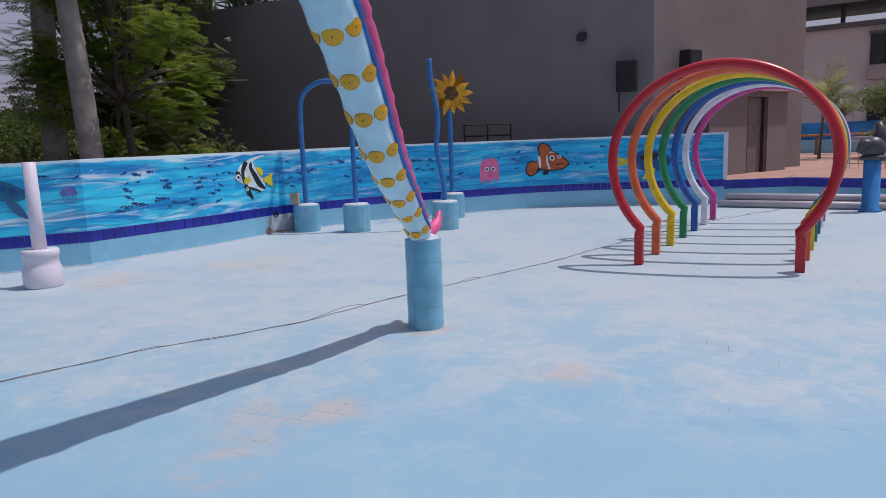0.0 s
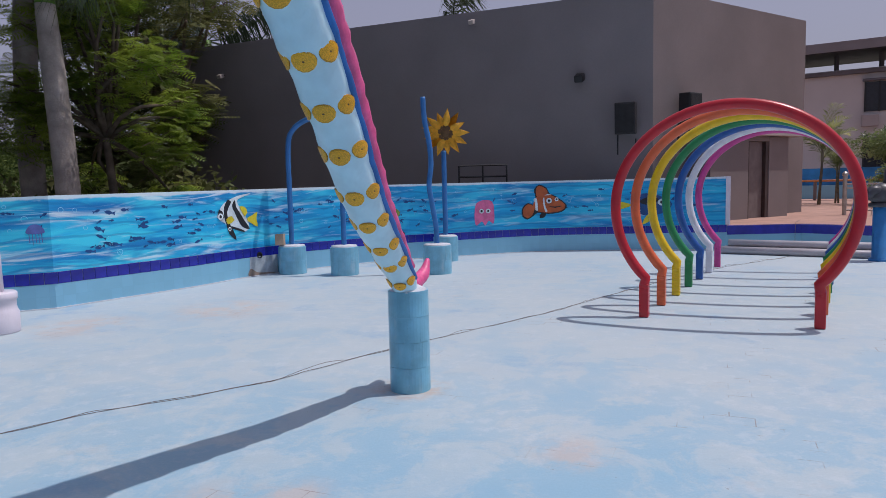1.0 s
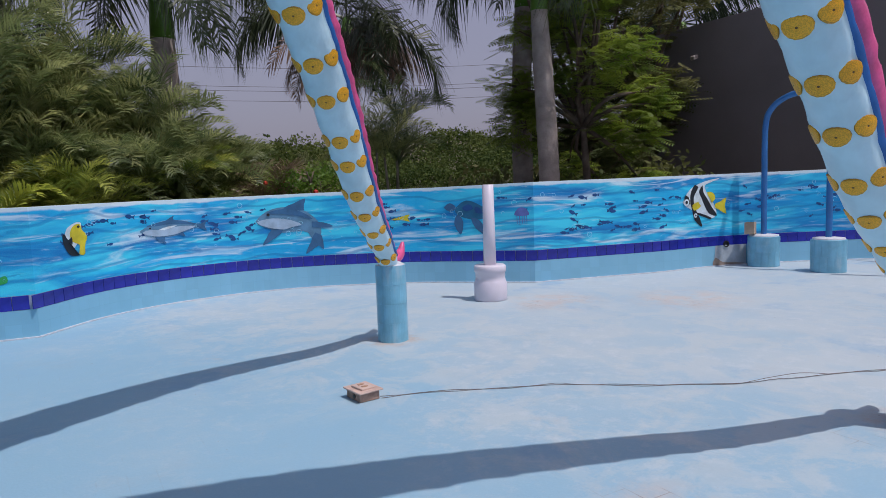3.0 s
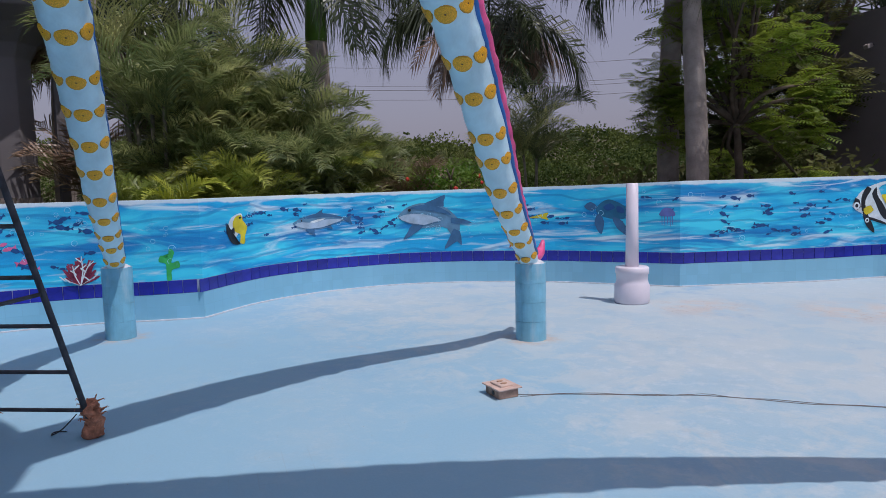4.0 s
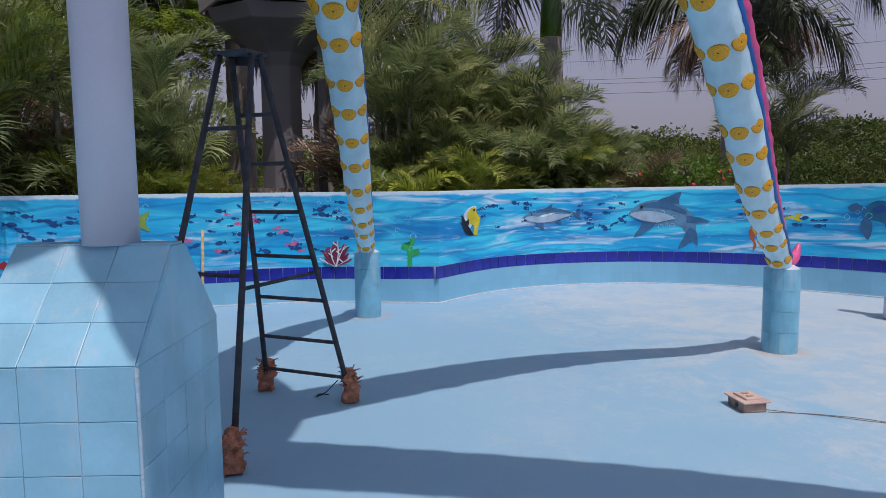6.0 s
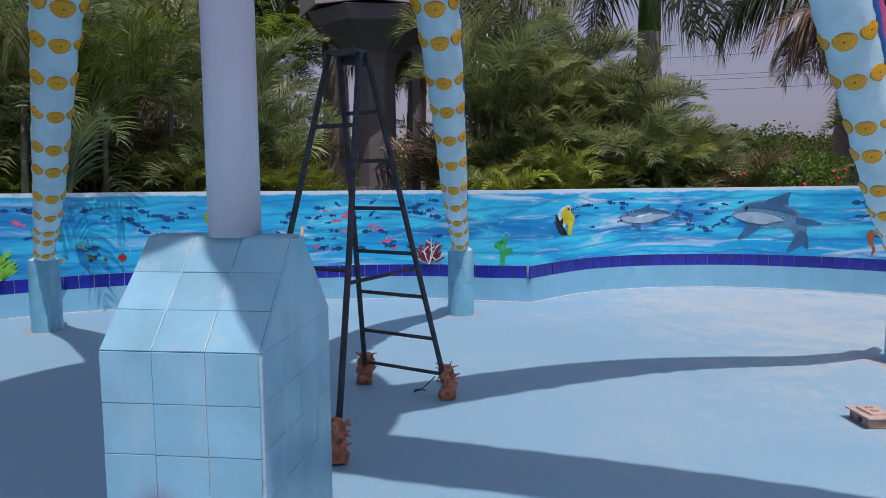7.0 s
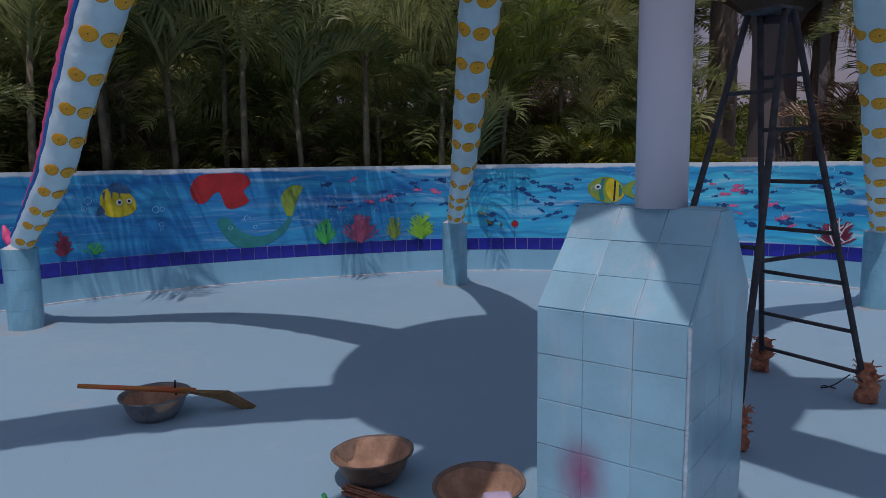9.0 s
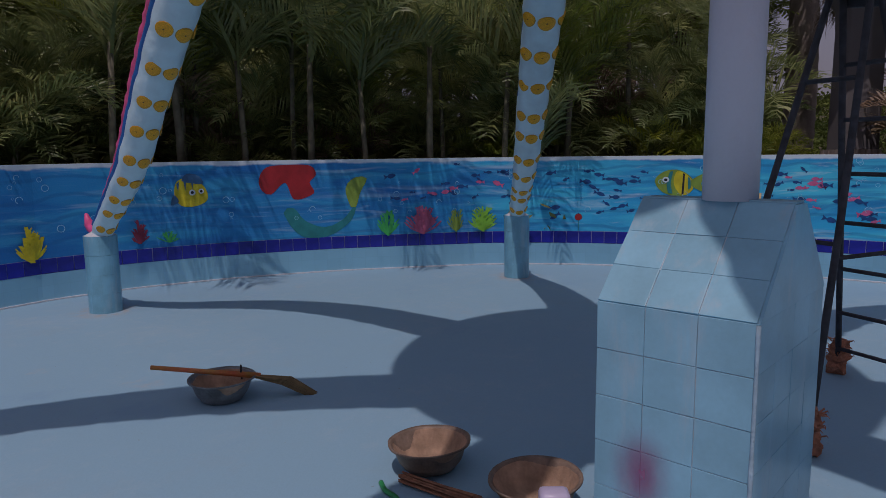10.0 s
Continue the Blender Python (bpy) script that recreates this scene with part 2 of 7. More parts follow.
def leaf_material(name, color, second, through_light=0.3, scale=0.9, rand=0.35, gloss=0.5):
    """Leaves that let some light through, with tint changing from clump to clump and plant to plant."""
    m = bpy.data.materials.new(name)
    m.use_nodes = True
    n, l, b = nodes_of(m)
    co = n.new("ShaderNodeTexCoord").outputs["Object"]
    fac = noisy(n, l, co, scale, 5, 0.6, lo=0.3, hi=0.7)
    col = mixed(n, l, fac, color, second)
    isl = n.new("ShaderNodeNewGeometry").outputs["Random Per Island"]
    obj = n.new("ShaderNodeObjectInfo").outputs["Random"]
    hsv = n.new("ShaderNodeHueSaturation")
    l.new(col, hsv.inputs["Color"])
    val = times(n, l, times(n, l, isl, 0.3), times(n, l, obj, rand), "ADD")
    l.new(times(n, l, val, 0.65, "ADD"), hsv.inputs["Value"])
    l.new(ranged(n, l, obj, 0.0, 1.0, 0.515, 0.475), hsv.inputs["Hue"])
    l.new(hsv.outputs[0], b.inputs["Base Color"])
    b.inputs["Roughness"].default_value = 0.38 if gloss > 0.3 else 0.6
    b.inputs["Specular IOR Level"].default_value = gloss
    tr = n.new("ShaderNodeBsdfTranslucent")
    l.new(hsv.outputs[0], tr.inputs["Color"])
    mx = n.new("ShaderNodeMixShader")
    mx.inputs[0].default_value = through_light
    l.new(b.outputs[0], mx.inputs[1])
    l.new(tr.outputs[0], mx.inputs[2])
    l.new(mx.outputs[0], n["Material Output"].inputs[0])
    return m


M_FLOOR = floor_material()
M_MURAL = mural_material()
M_BASE = tile_material("pool_wall_tile", (0.21, 0.49, 0.66), (0.15, 0.37, 0.50), 0.163, 0.163, 0.3, by_uv=True, show=0.2, vary=0.04)
M_JOINT = mat("tile_joint", (0.30, 0.36, 0.50), 0.9, vary=0.15)
M_BAND = mat("band_tile", (0.015, 0.02, 0.26), 0.22, vary=0.2, scale=5, rand=0.35, bump=0.05)
M_POST = mat("post_tile", (0.17, 0.42, 0.56), 0.28, vary=0.10, scale=7, rand=0.14, bump=0.06, streak=(0.42, 0.56, 0.64))
M_PIER = mat("pier_tile", (0.25, 0.485, 0.61), 0.3, vary=0.10, scale=4, rand=0.14, bump=0.05, streak=(0.47, 0.57, 0.64))
M_GROUT = mat("white_grout", (0.58, 0.61, 0.66), 0.9, vary=0.12, scale=12, bump=0.5)
M_TRIM = mat("corner_mortar", (0.38, 0.52, 0.62), 0.9, vary=0.15, scale=12, bump=0.5)
M_TENT = mat("tentacle_paint", (0.56, 0.77, 0.85), 0.33, vary=0.08, scale=5, bump=0.5, fine=14)
for nd in M_TENT.node_tree.nodes:
    if nd.type == "BUMP":
        nd.inputs["Distance"].default_value = 0.015
M_SUCK = mat("sucker_yellow", (0.78, 0.37, 0.012), 0.4, vary=0.2, scale=9, rand=0.15)
M_RIM = mat("sucker_rim", (0.58, 0.27, 0.012), 0.45, vary=0.15)
M_PIT = mat("sucker_pit", (0.15, 0.065, 0.012), 0.6, vary=0.2)
M_PINK = mat("frill_pink", (0.72, 0.10, 0.27), 0.4, vary=0.18, scale=9)
M_BLUE = mat("stripe_blue", (0.015, 0.13, 0.42), 0.4, vary=0.15)
M_POLE = mat("pole_blue", (0.03, 0.16, 0.42), 0.4, vary=0.12)
M_WHITE = mat("column_white", (0.66, 0.64, 0.72), 0.35, vary=0.04, scale=2)
M_PVC = mat("white_pvc", (0.70, 0.66, 0.74), 0.35, vary=0.05, scale=3)
M_GREY = mat("grey_render", (0.225, 0.205, 0.21), 0.9, vary=0.08, scale=0.5, fine=25)
M_BROWN = mat("brown_render", (0.205, 0.172, 0.168), 0.9, vary=0.1, scale=0.6, fine=25)
M_DARK = mat("dark_metal", (0.012, 0.012, 0.014), 0.5, vary=0.2)
M_DOOR = mat("brown_door", (0.165, 0.135, 0.13), 0.7, vary=0.12)
M_JAMB = mat("dark_jamb", (0.05, 0.032, 0.03), 0.6, vary=0.2)
M_STEEL = mat("ladder_steel", (0.05, 0.05, 0.06), 0.8, metal=0.0, vary=0.3, scale=14)
M_CLOTH = mat("terracotta_cloth", (0.42, 0.17, 0.10), 0.95, vary=0.35, scale=22, bump=0.8, fine=90)
M_STRAW = mat("straw", (0.50, 0.36, 0.20), 0.85, vary=0.25, scale=20)
M_PAN = mat("rusty_pan", (0.24, 0.17, 0.13), 0.6, metal=0.3, vary=0.35, scale=9, bump=0.4)
M_PAN_IN = mat("cement_pan_inside", (0.40, 0.26, 0.18), 0.9, vary=0.3, scale=8, bump=0.5)
M_EARTH = mat("garden_earth", (0.09, 0.08, 0.045), 0.95, vary=0.35, scale=0.8)
M_PAVE = tile_material("terracotta_paving", (0.42, 0.24, 0.18), (0.25, 0.17, 0.14), 0.3, 0.3, 0.8, show=0.6)
M_FACADE = mat("white_facade", (0.62, 0.58, 0.56), 0.9, vary=0.08, scale=0.25)
M_GLASS = mat("dark_window", (0.02, 0.022, 0.03), 0.15, vary=0.2)
M_TRUNK = mat("palm_trunk", (0.36, 0.31, 0.28), 0.9, vary=0.25, scale=3, bump=0.6, fine=35)
M_STEM = mat("areca_stem", (0.14, 0.13, 0.09), 0.8, vary=0.3, scale=8, bump=0.4, fine=30)
M_BARK = mat("bark", (0.13, 0.10, 0.075), 0.95, vary=0.3, scale=6, bump=0.8, fine=40)
M_SHAFT = mat("crownshaft", (0.10, 0.22, 0.03), 0.4, vary=0.2, scale=3)
# concrete with its shade put into the colour: darker than the bare grey
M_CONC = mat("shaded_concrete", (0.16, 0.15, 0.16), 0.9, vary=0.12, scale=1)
M_FASCIA = mat("pale_fascia", (0.42, 0.37, 0.35), 0.85, vary=0.1, scale=1)
M_PALM = leaf_material("palm_leaf", (0.066, 0.11, 0.035), (0.31, 0.345, 0.14), 0.5, 1.3, 0.9)
M_FRESH = leaf_material("fresh_palm_leaf", (0.12, 0.18, 0.025), (0.36, 0.40, 0.08), 0.45, 1.3, 0.7)
M_ROYAL = leaf_material("royal_palm_leaf", (0.026, 0.05, 0.02), (0.07, 0.10, 0.036), 0.25)
M_DRY = leaf_material("dry_palm_leaf", (0.20, 0.14, 0.085), (0.30, 0.22, 0.14), 0.2)
M_LEAF = leaf_material("tree_leaf", (0.10, 0.20, 0.02), (0.31, 0.41, 0.06), 0.5)
M_SCRUB = leaf_material("scrub_leaf", (0.065, 0.10, 0.03), (0.20, 0.21, 0.08), 0.35, 0.5, gloss=0.2)
M_HILL = leaf_material("hill_scrub_leaf", (0.03, 0.06, 0.013), (0.14, 0.175, 0.042), 0.3, 0.42, gloss=0.12)
M_LIME = leaf_material("lime_leaf", (0.26, 0.34, 0.03), (0.40, 0.44, 0.06), 0.3)
M_BLOOM = mat("red_bloom", (0.50, 0.03, 0.02), 0.6, vary=0.3)


# ---- mesh helpers ----
def finish(name, bm, material, smooth=False):
    me = bpy.data.meshes.new(name)
    bm.to_mesh(me)
    bm.free()
    for p in me.polygons:
        p.use_smooth = smooth
    if material:
        me.materials.append(material)
    return me


def thing(name, label, category, group="", loc=(0, 0, 0), kind=""):
    e = new(name)
    e.empty_display_size = 0.1
    e.location = loc
    return tagged(e, label, category, group, kind)


def part(name, bm, material, parent, label="", smooth=False):
    ob = new(name, finish(name, bm, material, smooth))
    ob.parent = parent
    return tagged(ob, label)


def box(bm, size, m=Matrix(), bevel=0.0):
    g = bmesh.ops.create_cube(bm, size=1, matrix=m @ Matrix.Diagonal((*size, 1)))
    if bevel:
        es = list({e for v in g["verts"] for e in v.link_edges})
        bmesh.ops.bevel(bm, geom=es, offset=bevel, segments=2, profile=0.5, affect="EDGES")
    return bm


def tube(bm, pts, radii, seg=16, cap=True):
    """A round tube along points, with a radius for each."""
    pts = [Vector(p) for p in pts]
    if not hasattr(radii, "__len__"):
        radii = [radii] * len(pts)
    rings, up = [], None
    for i, p in enumerate(pts):
        d = (pts[min(i + 1, len(pts) - 1)] - pts[max(i - 1, 0)]).normalized()
        if up is None:
            up = Vector((0, 0, 1)) if abs(d.z) < 0.9 else Vector((1, 0, 0))
        a = up.cross(d).normalized()
        up = d.cross(a).normalized()
        rings.append([bm.verts.new(p + radii[i] * (math.cos(q) * a + math.sin(q) * up)) for q in [math.tau * k / seg for k in range(seg)]])
    for r0, r1 in zip(rings, rings[1:]):
        for k in range(seg):
            bm.faces.new((r0[k], r0[(k + 1) % seg], r1[(k + 1) % seg], r1[k]))
    if cap:
        bm.faces.new(rings[0][::-1])
        bm.faces.new(rings[-1])
    return bm


def lathe(bm, profile, seg=32, m=Matrix(), end=True):
    """Turns (radius, height) pairs round z."""
    rings = [[bm.verts.new(m @ Vector((r * math.cos(math.tau * k / seg), r * math.sin(math.tau * k / seg), z))) for k in range(seg)] for r, z in profile]
    for r0, r1 in zip(rings, rings[1:]):
        for k in range(seg):
            bm.faces.new((r0[k], r0[(k + 1) % seg], r1[(k + 1) % seg], r1[k]))
    bm.faces.new(rings[0][::-1])
    if end:
        bm.faces.new(rings[-1])
    return bm


def spline(ctrl, step=0.15, closed=False):
    """A smooth line through control points, at about even steps."""
    c = [Vector(p) for p in ctrl]
    out = []
    n = len(c)
    for i in range(n if closed else n - 1):
        p0, p1, p2, p3 = (c[(i - 1) % n], c[i], c[(i + 1) % n], c[(i + 2) % n]) if closed else (c[max(i - 1, 0)], c[i], c[i + 1], c[min(i + 2, n - 1)])
        k = max(1, round((p2 - p1).length / step))
        for j in range(k):
            t = j / k
            out.append(0.5 * (2 * p1 + (p2 - p0) * t + (2 * p0 - 5 * p1 + 4 * p2 - p3) * t * t + (3 * p1 - p0 - 3 * p2 + p3) * t ** 3))
    if not closed:
        out.append(c[-1])
    return out


# ---- plan ----
RUN_A = spline([(6.02, 14.89), (4.81, 15.16), (3.58, 15.34), (2.35, 15.42), (1.4, 15.24), (0.37, 14.83), (-0.62, 14.48), (-1.56, 13.92), (-2.36, 13.27), (-2.92, 12.72), (-3.37, 12.1), (-3.76, 11.33), (-4.23, 10.63), (-4.75, 9.9), (-5.03, 9.49)], 0.2)
RUN_B = spline([(-5.03, 9.49), (-5.88, 9.09), (-6.65, 8.71), (-7.25, 8.24), (-7.87, 7.62), (-8.3, 6.92), (-8.49, 6.22), (-8.56, 5.72), (-8.51, 5.11), (-8.32, 4.51), (-7.91, 3.78)], 0.2)
RUN_C = spline([(-7.91, 3.78), (-8.15, 3.32), (-8.5, 2.76), (-8.69, 2.26), (-8.83, 1.57), (-8.98, 0.4), (-9, -0.75), (-8.88, -1.51), (-8.68, -2.16), (-8.45, -2.61), (-8.05, -3.26), (-7.64, -3.91), (-7.22, -4.43), (-6.77, -4.92), (-6.27, -5.35), (-5.84, -5.67), (-5.17, -6), (-4.61, -6.14), (-2.81, -6.52), (0, -6.82)], 0.2)
LOW_RUN = [Vector(p) for p in ((14.0, -6.82), (13.0, 3.0), (10.2, 9.5), (9.02, 12.65), (8.67, 13.55), (7.56, 14.88))]
FULL = RUN_A[:-1] + RUN_B[:-1] + RUN_C
ALONG = [0.0]
for p, q in zip(FULL, FULL[1:]):
    ALONG.append(ALONG[-1] + (q - p).length)
CUT_1, CUT_2 = len(RUN_A) - 1, len(RUN_A) + len(RUN_B) - 2
OUTLINE = FULL + LOW_RUN


def band_top(s):
    """The waterline tiles run lower towards the south end."""
    return float(np.interp(s, [0, 5, 11, 13.5, 20, 22, 26, 38], [0.53, 0.505, 0.495, 0.487, 0.490, 0.468, 0.450, 0.450]))


def wall_top(s):
    """The rendered top edge sinks a little from the north end to the south."""
    return float(np.interp(s, [0, 7, 10, 13.5, 15.2, 16.7, 18, 21, 25, 38], [1.535, 1.535, 1.507, 1.492, 1.458, 1.442, 1.427, 1.422, 1.426, 1.430]))


def offset(run, d):
    """The line moved d to its right hand, with mitred corners."""
    out = []
    for i, p in enumerate(run):
        t0 = (p - run[i - 1]).normalized() if i else (run[1] - p).normalized()
        t1 = (run[i + 1] - p).normalized() if i + 1 < len(run) else t0
        t = (t0 + t1).normalized()
        out.append(p + Vector((t.y, -t.x)) * d / max(0.6, t.dot(t0)))
    return out


def strip(bm, inner, outer, low, high, along=None, lift=None):
    """A wall between two lines, with heights for each point; the inner face carries metres along and up as UV."""
    n = len(inner)
    low = low if hasattr(low, "__len__") else [low] * n
    high = high if hasattr(high, "__len__") else [high] * n
    along = along or [0.0] * n
    lift = lift or [0.0] * n
    uv = bm.loops.layers.uv.new("UVMap")
    v = [[bm.verts.new((*p, z)) for p, z in zip(line, zs)] for line, zs in ((inner, low), (inner, high), (outer, high), (outer, low))]
    for a, b in ((0, 1), (1, 2), (2, 3), (3, 0)):
        for i in range(n - 1):
            f = bm.faces.new((v[a][i], v[a][i + 1], v[b][i + 1], v[b][i]))
            for lp, k in zip(f.loops, (i, i + 1, i + 1, i)):
                lp[uv].uv = (along[k], lp.vert.co.z + lift[k])
    bm.faces.new([v[k][0] for k in range(4)])
    bm.faces.new([v[k][-1] for k in (3, 2, 1, 0)])
    bmesh.ops.recalc_face_normals(bm, faces=bm.faces[:])
    return bm


def wall_at(s):
    """The place on the wall's inner line s metres along, and the heading there."""
    i = int(np.searchsorted(ALONG, s)) - 1
    i = max(0, min(i, len(FULL) - 2))
    k = (s - ALONG[i]) / (ALONG[i + 1] - ALONG[i])
    return FULL[i].lerp(FULL[i + 1], k), (FULL[i + 1] - FULL[i]).normalized()


def on_wall(s, z, proud):
    p, t = wall_at(s)
    return Vector((p.x + t.y * proud * INSIDE, p.y - t.x * proud * INSIDE, z))


# ---- setting ----
bm = bmesh.new()
bm.faces.new([bm.verts.new((p.x, p.y, 0)) for p in OUTLINE])
bmesh.ops.triangulate(bm, faces=bm.faces[:])
bmesh.ops.recalc_face_normals(bm, faces=bm.faces[:])
for f in bm.faces:
    if f.normal.z < 0:
        f.normal_flip()
floor = tagged(new("floor", finish("floor", bm, M_FLOOR)), "pale blue painted pool floor with worn white patches", "pool floor", kind="structure")
INSIDE = 1 if offset(FULL, 1.0)[60].length < FULL[60].length else -1
walls = []
inner_mural, inner_base, back = offset(FULL, 0.0), offset(FULL, 0.008 * INSIDE), offset(FULL, -0.22 * INSIDE)
tops, rims = [band_top(s) for s in ALONG], [wall_top(s) for s in ALONG]
for nm, a, b in (("wall_north", 0, CUT_1), ("wall_west", CUT_1, CUT_2), ("wall_south", CUT_2, len(FULL) - 1)):
    w = tagged(new(nm), "curved pool wall painted with a blue underwater mural", "wall", kind="structure")
    part("mural", strip(bmesh.new(), inner_mural[a:b + 1], back[a:b + 1], tops[a:b + 1], rims[a:b + 1], ALONG[a:b + 1], [1.44 - z for z in rims[a:b + 1]]), M_MURAL, w, "hand-painted blue water with white streaks")
    part("band_bed", strip(bmesh.new(), inner_mural[a:b + 1], back[a:b + 1], [t - 0.16 for t in tops[a:b + 1]], tops[a:b + 1], ALONG[a:b + 1]), M_JOINT, w)
    part("wall_base", strip(bmesh.new(), inner_base[a:b + 1], back[a:b + 1], 0, [t - 0.16 for t in tops[a:b + 1]], ALONG[a:b + 1]), M_BASE, w, "pale blue glazed tiles below the waterline")
    fil = offset(FULL, 0.034 * INSIDE)
    part("foot_fillet", strip(bmesh.new(), fil[a:b + 1], inner_base[a:b + 1], 0.001, 0.016, ALONG[a:b + 1]), M_GROUT, w, "whitish mortar line along the floor")
    walls.append((ALONG[a], ALONG[b], w))


def wall_of(s):
    return next((w for a, b, w in walls if a <= s <= b), walls[-1][2])


bm = bmesh.new()
low = [Vector((0, -6.82))] + LOW_RUN + [FULL[0]]
lowwall = tagged(new("wall_east"), "low tiled pool wall under the paved deck", "wall", kind="structure")
part("wall_base", strip(bmesh.new(), offset(low, 0.008 * INSIDE), offset(low, -0.22 * INSIDE), 0, 0.32), M_BASE, lowwall)
part("band", strip(bmesh.new(), offset(low, 0.012 * INSIDE), offset(low, -0.22 * INSIDE), 0.32, 0.50), M_BAND, lowwall)
# ground round the pool, out to the horizon
bm = bmesh.new()
gl = offset(OUTLINE, -0.12 * INSIDE)
rings = [[bm.verts.new((p.x, p.y, 0.47)) for p in gl]]
for k in (1.6, 5, 60, 400):
    rings.append([bm.verts.new(((p.x - 1) * k + 1, (p.y - 4) * k + 4, 0.47)) for p in OUTLINE])
for r0, r1 in zip(rings, rings[1:]):
    for i in range(len(r0)):
        j = (i + 1) % len(r0)
        bm.faces.new((r0[i], r0[j], r1[j], r1[i]))
bmesh.ops.recalc_face_normals(bm, faces=bm.faces[:])
for f in bm.faces:
    if f.normal.z < 0:
        f.normal_flip()
tagged(new("ground", finish("ground", bm, M_EARTH)), "bare garden earth with dry leaves round the pool", "ground", kind="structure")
bm = bmesh.new()
strip(bm, [Vector(p) for p in ((5.9, 15.12), (7.68, 15.12), (8.86, 13.72), (10.4, 9.7), (15, 5))], [Vector(p) for p in ((5, 44), (14, 44), (25, 42), (35, 38), (40, 30))], 0.40, 0.50)
tagged(new("pavement", finish("pavement", bm, M_PAVE)), "pinkish terracotta paved deck beside the pool", "paving", kind="structure")

# ---- painted creatures on the mural ----
PAINTS = {}


def paint_mat(key, color):
    if key not in PAINTS:
        PAINTS[key] = mat("mural_" + key, color, 0.5, vary=0.16, scale=7, bump=0.1)
    return PAINTS[key]


PC = {"white": (0.62, 0.72, 0.76), "black": (0.012, 0.015, 0.02), "yellow": (0.62, 0.52, 0.02), "orange": (0.46, 0.10, 0.025), "pink": (0.62, 0.13, 0.30), "navy": (0.006, 0.07, 0.24), "slate": (0.035, 0.13, 0.27), "steel": (0.10, 0.24, 0.38), "deep": (0.008, 0.13, 0.25), "pearl": (0.34, 0.47, 0.60), "teal": (0.01, 0.22, 0.24), "green": (0.03, 0.42, 0.10), "lime": (0.22, 0.55, 0.05), "red": (0.38, 0.02, 0.025), "maroon": (0.25, 0.03, 0.07), "rose": (0.45, 0.10, 0.20), "foam": (0.30, 0.66, 0.84), "lilac": (0.12, 0.16, 0.45), "olive": (0.22, 0.34, 0.05), "plaster": (0.40, 0.46, 0.50), "stain": (0.26, 0.20, 0.16)}


def blob(pts, step=0.08):
    return [tuple(p) for p in spline(pts, step, closed=True)]


def ell(cx, cy, rx, ry, n=18):
    return [(cx + rx * math.cos(math.tau * k / n), cy + ry * math.sin(math.tau * k / n)) for k in range(n)]


def painted(name, s, z, w, h, shapes, label="", proud=0.004, flip=1):
    """Paint on the wall: outlines in a unit square centred on s, z; x runs to the right as one faces the wall."""
    bm = bmesh.new()
    keys = []
    for layer, (key, pts) in enumerate(shapes):
        if key not in keys:
            keys.append(key)
        sub = bmesh.new()
        sub.faces.new([sub.verts.new((flip * x * w, y * h, 0)) for x, y in pts])
        bmesh.ops.triangulate(sub, faces=sub.faces[:])
        x = -0.5 * w - 0.3
        while x < 0.5 * w + 0.3:
            bmesh.ops.bisect_plane(sub, geom=sub.verts[:] + sub.edges[:] + sub.faces[:], plane_co=(x, 0, 0), plane_no=(1, 0, 0))
            x += 0.12
        vm = {v: bm.verts.new(on_wall(s - v.co.x, z + v.co.y, proud + 0.0015 * layer)) for v in sub.verts}
        for f in sub.faces:
            g = bm.faces.new([vm[v] for v in f.verts])
            g.material_index = keys.index(key)
        sub.free()
    ob = part(name, bm, None, wall_of(s), label)
    for k in keys:
        ob.data.materials.append(paint_mat(k, PC[k]))
    return ob


def eye(x, y, r=0.07, asp=1.0):
    return [("white", ell(x, y, r, r * asp)), ("black", ell(x, y, r * 0.5, r * 0.5 * asp, 10))]


STRIPED = [("white", blob([(-0.48, 0.02), (-0.42, 0.16), (-0.30, 0.30), (-0.09, 0.40), (0.12, 0.46), (0.35, 0.49), (0.14, 0.41), (0.02, 0.34), (0.11, 0.14), (0.24, -0.06), (0.28, -0.24), (0.17, -0.32), (-0.09, -0.24), (-0.24, -0.14), (-0.41, -0.05)])),
           ("black", blob([(-0.20, 0.38), (-0.30, 0.22), (-0.31, 0.02), (-0.27, -0.12), (-0.20, -0.34), (-0.04, -0.48), (-0.08, -0.32), (-0.19, -0.10), (-0.23, 0.12), (-0.12, 0.33)])),
           ("black", blob([(-0.03, 0.36), (-0.11, 0.24), (-0.05, 0.10), (0.02, -0.06), (0.12, -0.22), (0.29, -0.27), (0.17, -0.08), (0.08, 0.08), (-0.01, 0.22)])),
           ("black", blob([(-0.16, -0.18), (0.0, -0.23), (0.16, -0.30), (0.17, -0.34), (0.0, -0.28), (-0.16, -0.22)])),
           ("yellow", blob([(0.07, 0.22), (0.20, 0.20), (0.25, 0.08), (0.18, 0.0), (0.12, 0.10)])), ("yellow", blob([(0.24, -0.03), (0.36, 0.02), (0.48, 0.09), (0.45, -0.07), (0.48, -0.24), (0.34, -0.16), (0.24, -0.10)])),
           ("yellow", blob([(-0.27, -0.03), (-0.13, 0.03), (-0.07, -0.06), (-0.22, -0.14)])), ("black", blob([(-0.46, 0.03), (-0.44, 0.18), (-0.36, 0.14), (-0.33, 0.0), (-0.40, -0.05)])), *eye(-0.41, 0.03, 0.062, 1.1), *eye(-0.2, -0.24, 0.04, 1.1)]
